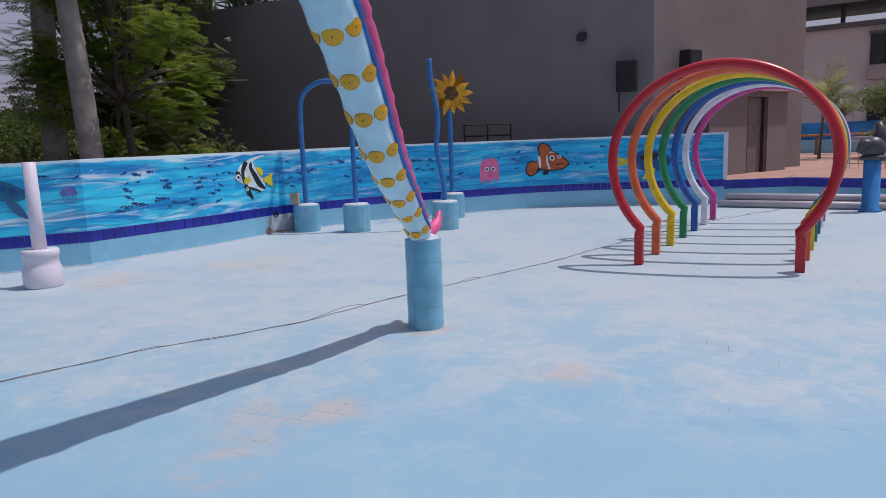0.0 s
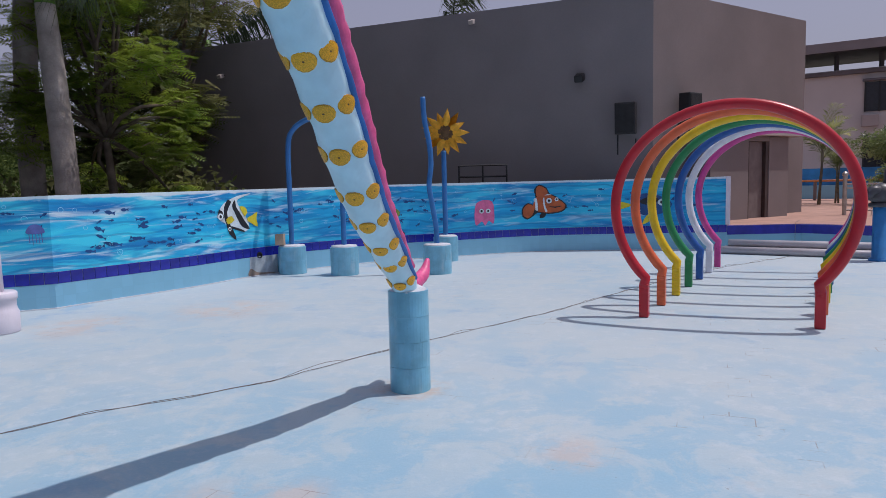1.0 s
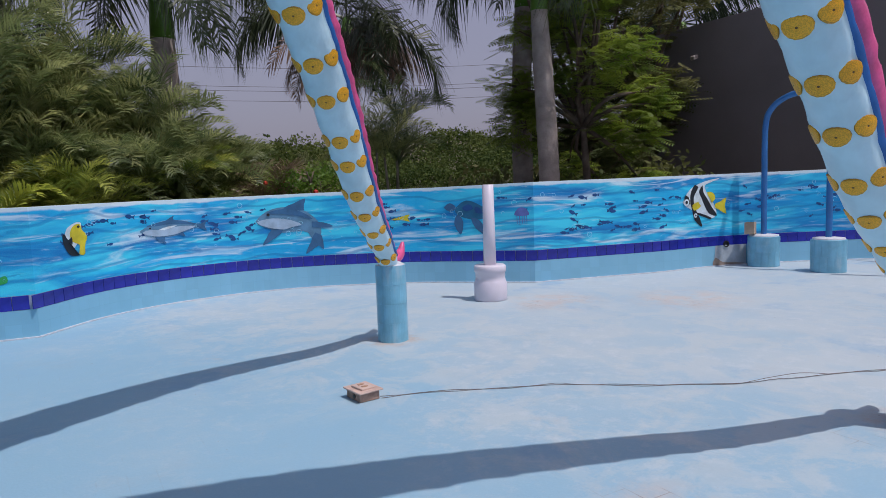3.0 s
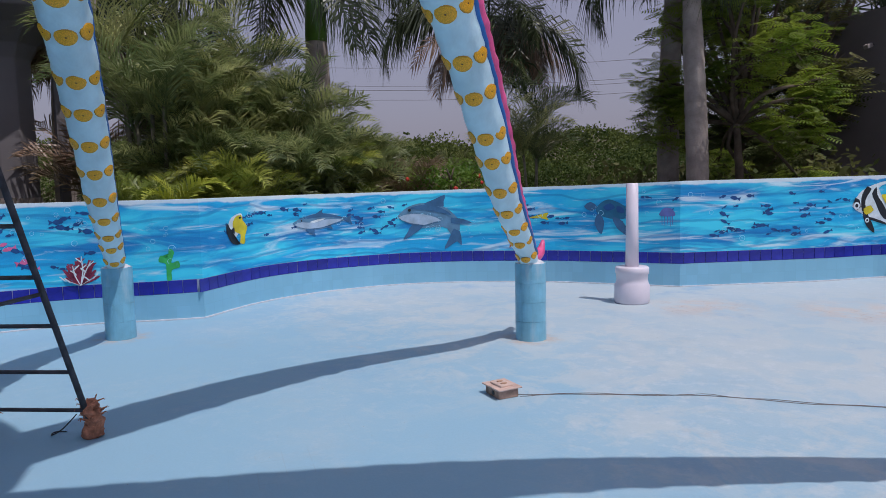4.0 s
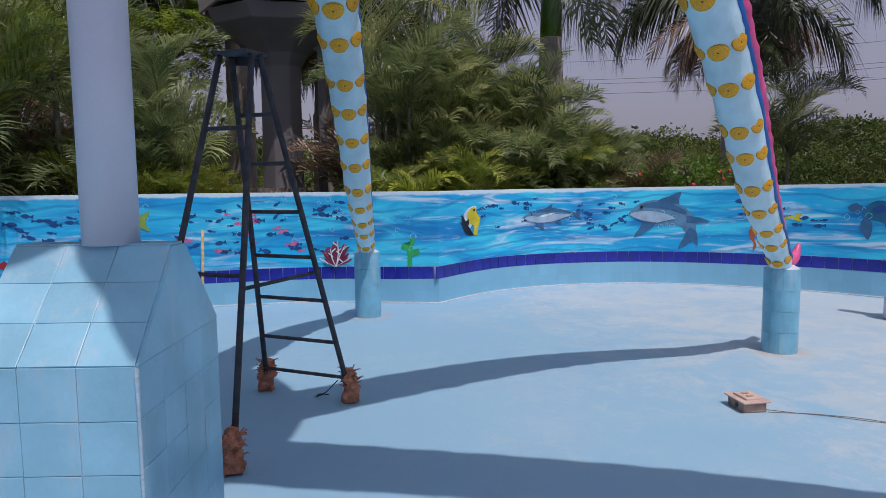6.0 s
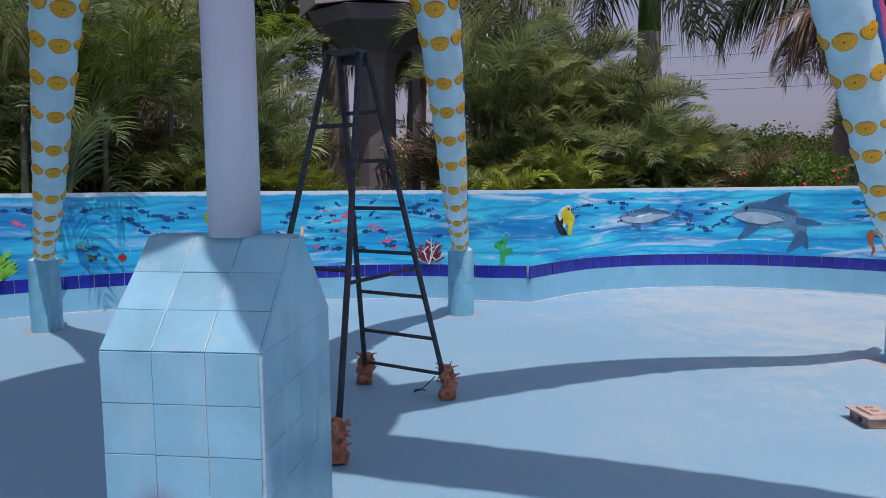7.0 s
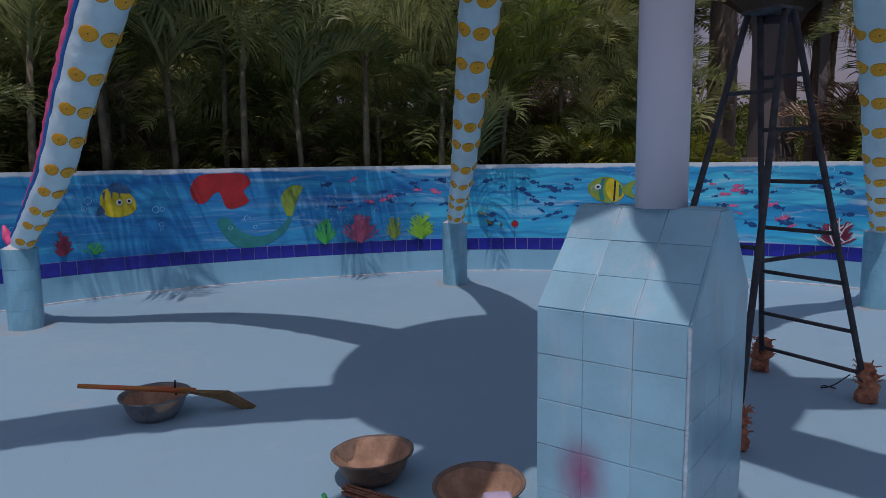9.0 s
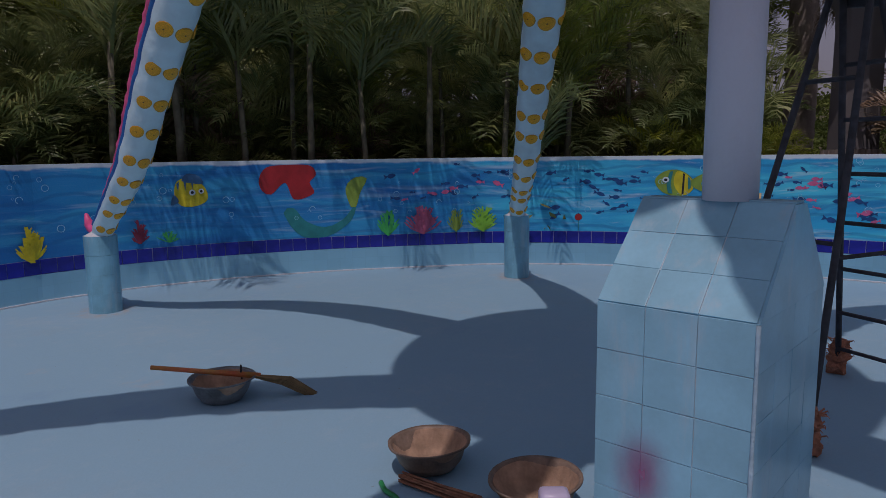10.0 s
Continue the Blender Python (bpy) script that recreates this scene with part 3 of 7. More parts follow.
ORANGE = [("black", blob([(-0.25, -0.08), (-0.19, 0.14), (-0.22, 0.38), (-0.10, 0.52), (0.07, 0.42), (0.13, 0.25), (0.28, 0.16), (0.52, -0.12), (0.41, -0.31), (0.12, -0.37), (-0.14, -0.33), (-0.24, -0.42), (-0.38, -0.52), (-0.50, -0.42), (-0.50, -0.17), (-0.36, -0.02)])),
          ("orange", blob([(-0.25, -0.12), (-0.17, 0.14), (0.07, 0.22), (0.26, 0.13), (0.49, -0.12), (0.39, -0.28), (0.12, -0.33), (-0.12, -0.29), (-0.22, -0.21)])), ("orange", blob([(-0.24, -0.12), (-0.36, -0.06), (-0.47, -0.18), (-0.47, -0.41), (-0.38, -0.48), (-0.27, -0.40), (-0.22, -0.24)])),
          ("orange", blob([(-0.15, 0.14), (-0.18, 0.37), (-0.10, 0.48), (0.05, 0.39), (0.09, 0.23), (-0.03, 0.16)])), ("white", blob([(-0.22, 0.10), (-0.17, 0.12), (-0.14, -0.08), (-0.14, -0.27), (-0.19, -0.25), (-0.20, -0.06)])), ("white", blob([(0.02, 0.19), (0.10, 0.24), (0.20, 0.20), (0.12, 0.20)])), ("white", blob([(-0.02, 0.12), (0.01, 0.13), (0.03, -0.10), (0.08, -0.30), (0.04, -0.31), (-0.01, -0.10)])),
          ("black", blob([(0.12, -0.14), (0.26, -0.19), (0.42, -0.13), (0.26, -0.15)])), ("black", blob([(-0.06, -0.34), (0.06, -0.35), (0.02, -0.46), (-0.10, -0.48)])), *eye(0.12, 0.03, 0.065, 1.3), *eye(0.29, 0.07, 0.045, 1.3)]
JELLY_PINK = [("pink", blob([(-0.4, 0.0), (-0.3, 0.4), (0.1, 0.5), (0.4, 0.35), (0.42, -0.4), (0.2, -0.3), (0.05, -0.48), (-0.1, -0.32), (-0.35, -0.46)])), *eye(-0.1, 0.08, 0.1, 0.9), *eye(0.18, 0.08, 0.1, 0.9)]
TANG = [("navy", blob([(-0.22, 0.0), (-0.05, 0.28), (0.25, 0.2), (0.4, 0.0), (0.25, -0.22), (-0.05, -0.25)])), ("yellow", blob([(-0.5, 0.12), (-0.22, 0.0), (-0.5, -0.14), (-0.42, 0.0)])), ("black", blob([(-0.1, 0.1), (0.1, 0.22), (0.2, 0.1), (0.0, 0.0)])),
        ("yellow", blob([(-0.05, -0.5), (0.15, -0.3), (0.1, -0.15), (0.0, -0.3)])), *eye(0.25, 0.06, 0.07, 1.2)]
DOLPHIN = [("steel", blob([(-0.49, 0.13), (-0.40, 0.25), (-0.28, 0.33), (-0.11, 0.36), (0.11, 0.30), (0.28, 0.12), (0.34, -0.04), (0.32, -0.22), (0.24, -0.28), (0.17, -0.12), (0.04, -0.08), (-0.15, -0.10), (-0.32, -0.02), (-0.46, 0.07)])),
           ("slate", blob([(-0.14, 0.34), (0.0, 0.42), (0.15, 0.5), (0.13, 0.38), (0.13, 0.29), (0.0, 0.30)])), ("slate", blob([(0.26, -0.12), (0.34, -0.18), (0.36, -0.44), (0.30, -0.36), (0.13, -0.5), (0.20, -0.28)])),
           ("slate", blob([(0.22, 0.08), (0.38, 0.05), (0.5, -0.02), (0.38, -0.04), (0.22, -0.02)])), ("slate", blob([(-0.15, -0.05), (-0.25, -0.18), (-0.42, -0.30), (-0.36, -0.16), (-0.30, -0.04)])),
           ("slate", blob([(-0.34, 0.27), (-0.11, 0.33), (0.10, 0.26), (0.24, 0.12), (0.08, 0.18), (-0.12, 0.23)])),
           ("pearl", blob([(-0.48, 0.11), (-0.28, 0.17), (-0.04, 0.12), (0.09, 0.03), (-0.02, 0.0), (-0.13, -0.04), (-0.34, 0.01)])), ("black", ell(-0.33, 0.235, 0.022, 0.028, 8))]
SHARK = [("steel", blob([(-0.50, 0.01), (-0.38, 0.17), (-0.20, 0.30), (-0.02, 0.35), (0.19, 0.27), (0.37, 0.12), (0.37, 0.03), (0.22, -0.05), (0.05, -0.20), (-0.16, -0.24), (-0.34, -0.18), (-0.47, -0.04)])), ("slate", blob([(-0.40, 0.17), (-0.20, 0.29), (-0.02, 0.34), (0.19, 0.26), (0.36, 0.11), (0.16, 0.17), (-0.04, 0.20), (-0.24, 0.16)])),
         ("slate", blob([(-0.11, 0.32), (-0.05, 0.42), (0.02, 0.50), (0.0, 0.40), (0.02, 0.32)])), ("slate", blob([(0.34, 0.11), (0.42, 0.17), (0.50, 0.29), (0.45, 0.08), (0.48, -0.13), (0.40, -0.02), (0.34, 0.03)])), ("slate", blob([(-0.28, -0.21), (-0.23, -0.36), (-0.12, -0.50), (-0.14, -0.38), (-0.14, -0.22)])),
         ("slate", blob([(0.04, -0.17), (0.10, -0.23), (0.17, -0.29), (0.15, -0.20), (0.13, -0.12)])), ("pearl", blob([(-0.46, -0.02), (-0.34, 0.05), (-0.18, 0.01), (0.06, 0.10), (0.32, 0.07), (0.19, -0.05), (0.01, -0.18), (-0.22, -0.21), (-0.40, -0.13)])),
         ("white", blob([(-0.22, 0.03), (-0.08, 0.12), (0.05, 0.14), (-0.04, 0.06), (-0.14, 0.0)])), ("black", ell(-0.35, 0.10, 0.016, 0.03, 8))]
TURTLE = [("deep", blob([(-0.25, 0.25), (0.0, 0.48), (0.35, 0.3), (0.5, 0.05), (0.2, -0.05), (-0.15, 0.05)])), ("slate", blob([(-0.5, 0.3), (-0.36, 0.42), (-0.22, 0.28), (-0.36, 0.18)])), ("slate", blob([(-0.2, 0.1), (-0.08, -0.1), (-0.14, -0.45), (-0.28, -0.15)])),
          ("slate", blob([(0.1, 0.0), (0.3, -0.1), (0.45, -0.5), (0.2, -0.3)])), ("navy", blob([(-0.1, 0.28), (0.05, 0.38), (0.15, 0.26), (0.0, 0.18)])), ("navy", blob([(0.18, 0.3), (0.3, 0.26), (0.34, 0.12), (0.2, 0.14)]))]
MEDUSA = [("lilac", blob([(-0.5, 0.15), (-0.3, 0.42), (0.0, 0.5), (0.3, 0.42), (0.5, 0.15), (0.2, 0.08), (-0.2, 0.08)]))] + [("lilac", [(x, 0.1), (x + 0.04, 0.1), (x + 0.06, -0.3 - 0.15 * (k % 2)), (x + 0.02, -0.3)]) for k, x in enumerate((-0.35, -0.18, 0.0, 0.16, 0.3))]
BUTTER = [("white", blob([(-0.42, 0.0), (-0.32, 0.34), (0.0, 0.52), (0.30, 0.52), (0.22, 0.1), (-0.02, -0.24), (-0.28, -0.26)])), ("yellow", blob([(-0.18, 0.22), (-0.02, 0.45), (0.24, 0.49), (0.32, 0.30), (0.50, 0.08), (0.40, -0.22), (0.36, -0.50), (0.14, -0.47), (0.17, -0.18), (-0.12, -0.04)])),
          ("black", blob([(-0.50, 0.18), (-0.46, -0.16), (-0.22, -0.47), (0.17, -0.51), (-0.14, -0.40), (-0.32, -0.13), (-0.38, 0.18)])), ("black", blob([(-0.42, -0.14), (-0.22, 0.06), (-0.12, 0.10), (-0.12, -0.14), (-0.24, -0.06)])), ("black", ell(0.17, 0.41, 0.06, 0.04, 8))]
SEAHORSE = [("orange", blob([(-0.3, 0.3), (0.0, 0.5), (0.3, 0.3), (0.2, 0.0), (0.4, -0.3), (0.1, -0.5), (0.15, -0.2), (-0.15, 0.0)]))]
THIN_FISH = [("yellow", blob([(-0.5, -0.1), (0.1, 0.3), (0.5, 0.5), (0.4, 0.0), (0.5, -0.4), (0.1, -0.2)]))]
GREEN_FISH = [("olive", blob([(-0.5, 0.1), (-0.3, 0.42), (0.0, 0.45), (0.25, 0.15), (0.25, -0.15), (0.0, -0.45), (-0.35, -0.3)])), ("yellow", blob([(-0.05, 0.42), (0.2, 0.2), (0.26, -0.2), (0.05, -0.42), (-0.12, 0.0)])), ("olive", blob([(0.22, 0.1), (0.5, 0.36), (0.42, 0.0), (0.5, -0.3), (0.24, -0.1)])), ("black", [(0.06, 0.35), (0.1, 0.33), (0.08, -0.36), (0.04, -0.4)]), ("teal", blob([(-0.2, 0.40), (-0.14, 0.42), (-0.18, 0.0), (-0.14, -0.36), (-0.22, -0.34), (-0.26, 0.0)])), ("teal", blob([(0.16, 0.24), (0.2, 0.18), (0.22, -0.15), (0.17, -0.22)])), *eye(-0.28, 0.12, 0.07, 1.4)]
STRIPE_BLUE = [("yellow", blob([(-0.4, -0.1), (-0.3, 0.3), (0.1, 0.36), (0.4, 0.05), (0.42, -0.3), (0.1, -0.46), (-0.25, -0.42)])), ("slate", blob([(-0.2, 0.3), (-0.05, 0.5), (0.25, 0.42), (0.34, 0.2), (0.05, 0.22)])), ("slate", [(-0.34, 0.2), (-0.26, 0.3), (-0.3, 0.0)]), ("slate", [(-0.16, 0.32), (-0.08, 0.34), (-0.12, 0.0)]),
               ("slate", [(0.02, 0.3), (0.1, 0.3), (0.07, 0.05)]), ("slate", blob([(-0.42, -0.1), (-0.5, -0.4), (-0.3, -0.3)])), *eye(0.05, -0.05, 0.08, 1.1), *eye(0.28, -0.02, 0.07, 1.1)]


def coral_shapes(key, n=9, seed=0, thin=0.05):
    """Branches spread from a root like a fan."""
    r = random.Random(seed)
    out = []
    for k in range(n):
        a = radians(20 + 140 * (k + r.uniform(-0.3, 0.3)) / (n - 1))
        ln = r.uniform(0.75, 1.0)
        x1, y1 = 0.5 * ln * math.cos(a), -0.5 + ln * math.sin(a) * 0.98
        mx, my = x1 * 0.55 + r.uniform(-0.05, 0.05), -0.5 + (y1 + 0.5) * 0.5
        out.append((key, [(-thin * 0.5, -0.5), (thin * 0.5, -0.5), (mx + thin * 0.7, my), (x1 + thin * 0.4, y1), (x1 - thin * 0.4, y1), (mx - thin * 0.7, my)]))
        for q in (0.55, 0.8):
            bx, by = x1 * q, -0.5 + (y1 + 0.5) * q
            sx = r.choice((-1, 1)) * 0.13
            out.append((key, [(bx, by - 0.03), (bx, by + 0.03), (bx + sx, by + 0.16), (bx + sx * 1.15, by + 0.13)]))
    return out


painted("painted_fish", 1.64, 0.975, 1.35, 0.85, TANG, "dark blue fish with yellow tail")
painted("painted_fish", 3.81, 1.085, 0.96, 0.72, ORANGE, "orange fish with white stripes")
painted("painted_jellyfish", 5.18, 0.885, 0.55, 0.55, JELLY_PINK, "round pink sea creature")
painted("painted_fish", 7.42, 0.935, 0.75, 0.34, GREEN_FISH, "yellow-tailed fish", flip=-1)
painted("painted_fish", 10.56, 1.05, 0.92, 0.80, STRIPED, "black and white striped fish")
painted("painted_jellyfish", 13.8, 0.975, 0.22, 0.30, MEDUSA, "faint violet jellyfish")
painted("painted_turtle", 14.63, 0.985, 0.70, 0.55, TURTLE, "dark teal sea turtle")
painted("painted_fish", 15.66, 1, 0.28, 0.12, THIN_FISH, "small yellow fish")
painted("painted_seahorse", 16.13, 0.7, 0.15, 0.34, SEAHORSE, "small orange seahorse")
painted("painted_dolphin", 17.27, 0.945, 1.16, 0.84, DOLPHIN, "grey dolphin with white belly")
painted("painted_dolphin", 19.03, 1.02, 0.98, 0.38, SHARK, "small grey dolphin")
painted("painted_fish", 20.51, 1.01, 0.40, 0.37, BUTTER, "yellow and black fish")
painted("painted_coral", 22.53, 0.645, 0.42, 0.35, coral_shapes("maroon", 11, 1, 0.09) + coral_shapes("white", 5, 9, 0.025), "dark red coral fan")
painted("painted_plant", 21.57, 0.665, 0.27, 0.36, [("green", blob([(-0.1, -0.5), (0.1, -0.5), (0.12, -0.2), (0.45, -0.1), (0.4, 0.1), (0.12, 0.05), (0.25, 0.4), (0.05, 0.5), (-0.02, 0.2), (-0.3, 0.3), (-0.4, 0.1), (-0.12, 0.0)]))], "green painted weed")
painted("painted_fish", 25.09, 1.083, 0.60, 0.36, GREEN_FISH, "green and yellow fish")
painted("painted_flower", 26.34, 0.57, 0.12, 0.22, [("teal", [(-0.05, -0.5), (0.05, -0.5), (0.03, 0.2), (-0.03, 0.2)]), ("red", ell(0, 0.3, 0.4, 0.2))], "small red bloom on a stalk")
painted("painted_plant", 27.6, 0.635, 0.42, 0.36, coral_shapes("lime", 16, 3, 0.055), "bright green weed")
painted("painted_plant", 27.97, 0.64, 0.26, 0.36, coral_shapes("olive", 11, 4, 0.05), "yellow-green weed")
painted("painted_coral", 28.41, 0.645, 0.50, 0.40, coral_shapes("rose", 18, 5, 0.055), "dusky pink coral")
painted("painted_plant", 28.87, 0.64, 0.32, 0.40, coral_shapes("green", 9, 6, 0.08), "dark green weed")
# plain shapes where a figure is painted
painted("painted_shape", 30.12, 1.15, 0.70, 0.46, [("red", blob([(-0.5, 0.1), (-0.36, 0.42), (0.0, 0.48), (0.4, 0.45), (0.5, 0.2), (0.38, 0.0), (0.45, -0.3), (0.1, -0.45), (-0.05, 0.0), (-0.3, -0.3), (-0.45, -0.2)]))], "plain dark red painted shape")
painted("painted_shape", 29.66, 0.82, 1.06, 0.76, [("teal", blob([(-0.5, -0.05), (-0.38, 0.02), (-0.25, -0.2), (-0.02, -0.32), (0.2, -0.2), (0.36, 0.05), (0.3, -0.22), (0.08, -0.44), (-0.15, -0.5), (-0.35, -0.4)])), ("olive", blob([(0.3, 0.0), (0.24, 0.32), (0.36, 0.5), (0.5, 0.48), (0.42, 0.25), (0.36, 0.0)]))], "plain teal painted shape")
painted("painted_fish", 31.27, 1.09, 0.44, 0.40, STRIPE_BLUE, "yellow fish with dark blue stripes")
painted("painted_plant", 31.53, 0.59, 0.30, 0.18, coral_shapes("green", 6, 7, 0.07), "small green sprig")
painted("painted_coral", 31.85, 0.655, 0.22, 0.29, coral_shapes("maroon", 8, 8, 0.12), "maroon coral")
painted("painted_coral", 32.95, 0.635, 0.34, 0.42, coral_shapes("yellow", 9, 10, 0.13), "yellow coral")

# a plastered patch with a muddy foot, low beside the first plinth
painted("plaster_patch", 10.05, 0.175, 0.62, 0.33, [("plaster", [(-0.5, -0.5), (0.5, -0.5), (0.5, 0.5), (-0.44, 0.5)]), ("stain", blob([(-0.5, -0.5), (0.1, -0.5), (0.5, -0.48), (0.2, -0.40), (-0.2, -0.34), (-0.44, -0.1)]))], "pale plaster patch with a brown stain", proud=0.013)

# shoals of small fish and strings of bubbles, too many to tell apart
rng = random.Random(4)
SMALL = [(-0.5, 0.0), (-0.3, 0.3), (0.0, 0.38), (0.22, 0.1), (0.5, 0.4), (0.44, 0.0), (0.5, -0.36), (0.22, -0.08), (0.0, -0.38), (-0.3, -0.28)]
SHOALS = [(0.37, 2.83, 0.85, 1.35, 12, 0), (2.9, 3.37, 0.9, 1.3, 4, 0), (4.44, 4.94, 0.9, 1.3, 5, 0), (5.55, 7.11, 0.7, 1.25, 16, 0), (8.05, 9.9, 0.75, 1.3, 20, 0), (11.05, 13.17, 0.68, 1.3, 40, 0), (13.63, 14.23, 0.9, 1.3, 5, 0), (15.01, 16.63, 0.75, 1.32, 20, 0), (17.7, 18.59, 0.8, 1.3, 18, 0),
          (19.26, 20.76, 0.9, 1.3, 18, 0), (22.42, 24.5, 0.66, 1.32, 58, 0.2), (25.52, 27.32, 0.62, 1.25, 34, 0), (27.22, 28.92, 0.9, 1.35, 22, 0.25)]
for a, b, w in walls:
    bags = {"navy": bmesh.new(), "pink": bmesh.new()}
    rings_bm = bmesh.new()
    for s0, s1, z0, z1, count, pink in SHOALS:
        if not a <= s0 < b:
            continue
        for _ in range(count):
            s, z, size, tilt = rng.uniform(s0, s1), rng.uniform(z0, z1), rng.uniform(0.08, 0.17), rng.gauss(0, 0.3)
            face = rng.choice((1, 1, -1))
            bmx = bags["pink" if rng.random() < pink else "navy"]
            thin = rng.uniform(0.35, 0.55)
            pts = [(face * x * size, y * size * thin) for x, y in SMALL]
            pts = [(x * math.cos(tilt) - y * math.sin(tilt), x * math.sin(tilt) + y * math.cos(tilt)) for x, y in pts]
            bmx.faces.new([bmx.verts.new(on_wall(s - x, z + y, 0.003)) for x, y in pts])
    s = a + 0.4
    while s < min(b, 34) - 0.3:
        zc = rng.uniform(0.75, 1.25)
        for _ in range(rng.randint(3, 9)):
            sx, zz, r = s + rng.gauss(0, 0.12), min(1.36, max(0.6, zc + rng.gauss(0, 0.12))), rng.uniform(0.010, 0.042)
            vs = [[rings_bm.verts.new(on_wall(sx - q * math.cos(t), zz + q * math.sin(t), 0.006)) for t in [math.tau * k / 12 for k in range(12)]] for q in (r, r * 0.86)]
            for k in range(rng.choice((12, 12, 8))):
                rings_bm.faces.new((vs[0][k], vs[0][(k + 1) % 12], vs[1][(k + 1) % 12], vs[1][k]))
        s += rng.uniform(0.35, 1.1)
    for key, bmx in bags.items():
        if len(bmx.faces):
            tagged(part("fish_shoal", bmx, paint_mat(key, PC[key]), w, "shoal of small painted fish"), kind="stuff")
        else:
            bmx.free()
    tagged(part("bubbles", rings_bm, paint_mat("foam", PC["foam"]), w, "white painted bubbles"), kind="stuff")

# white painted end of the mural wall
bm = bmesh.new()
p0, t0 = wall_at(0.01)
box(bm, (0.09, 0.26, 1.01), Matrix.Translation((p0.x + 0.046, p0.y + 0.11, 1.035)) @ pose(0, 0, 0, 0, 0, math.degrees(math.atan2(t0.y, t0.x))), 0.006)
part("wall_end", bm, M_PVC, wall_of(0.1), "white painted end edge")

# drain niche and dark pipe ends low in the north wall
for s, z, r in ((10.12, 0.36, 0.055), (7.02, 0.52, 0.065)):
    bm = bmesh.new()
    p, t = wall_at(s)
    q = on_wall(s, z, 0.0)
    inw = on_wall(s, z, 1.0) - q
    lathe(bm, [(r, 0.0), (r, 0.03), (r * 0.7, 0.03), (r * 0.65, 0.012)], 16, Matrix.Translation(q) @ inw.to_track_quat("Z", "Y").to_matrix().to_4x4())
    part("pipe_end", bm, M_DARK, wall_of(s), "black pipe end")

# ---- octopus fountain ----
CENTRE = Vector((-2.60, 0.40))
PROFILE = [(0.03, 0.74), (0.10, 0.84), (0.30, 1.03), (0.72, 1.43), (1.12, 2.0), (1.50, 2.5), (1.92, 2.98), (2.45, 3.4), (3.1, 3.72), (3.9, 3.9), (4.8, 3.95)]
POSTS = [((-0.12, 5.61), 0.98), ((-4.38, 5.66), 1.0), ((-7.49, 2.73), 1.0), ((-7.88, -1.69), 1.1), ((-4.91, -5.06), 0.97), ((-0.45, -4.90), 1.0), ((2.65, -1.80), 1.0), ((2.72, 2.35), 1.0)]
octo = thing("octopus_fountain", "pale blue octopus fountain with yellow suckers on a white column", "fountain", loc=(*CENTRE, 1.3))
OFF = -Vector((*CENTRE, 1.3))
sucker = bmesh.new()
lathe(sucker, [(1.0, -0.3), (1.0, 0.10), (0.88, 0.24), (0.66, 0.20), (0.5, 0.28), (0.2, 0.26), (0.1, 0.18)], 14)
for v in sucker.verts:
    # the discs wrap round the arm
    v.co.z -= 0.60 * v.co.x ** 2
sucker_mesh = finish("sucker", sucker, M_SUCK, True)
sucker_mesh.materials.append(M_RIM)
sucker_mesh.materials.append(M_PIT)
for f in sucker_mesh.polygons:
    if f.center.z + 0.60 * f.center.x ** 2 < 0.15:
        f.material_index = 1
max(sucker_mesh.polygons, key=lambda f: f.center.z if len(f.vertices) > 4 else -9).material_index = 2



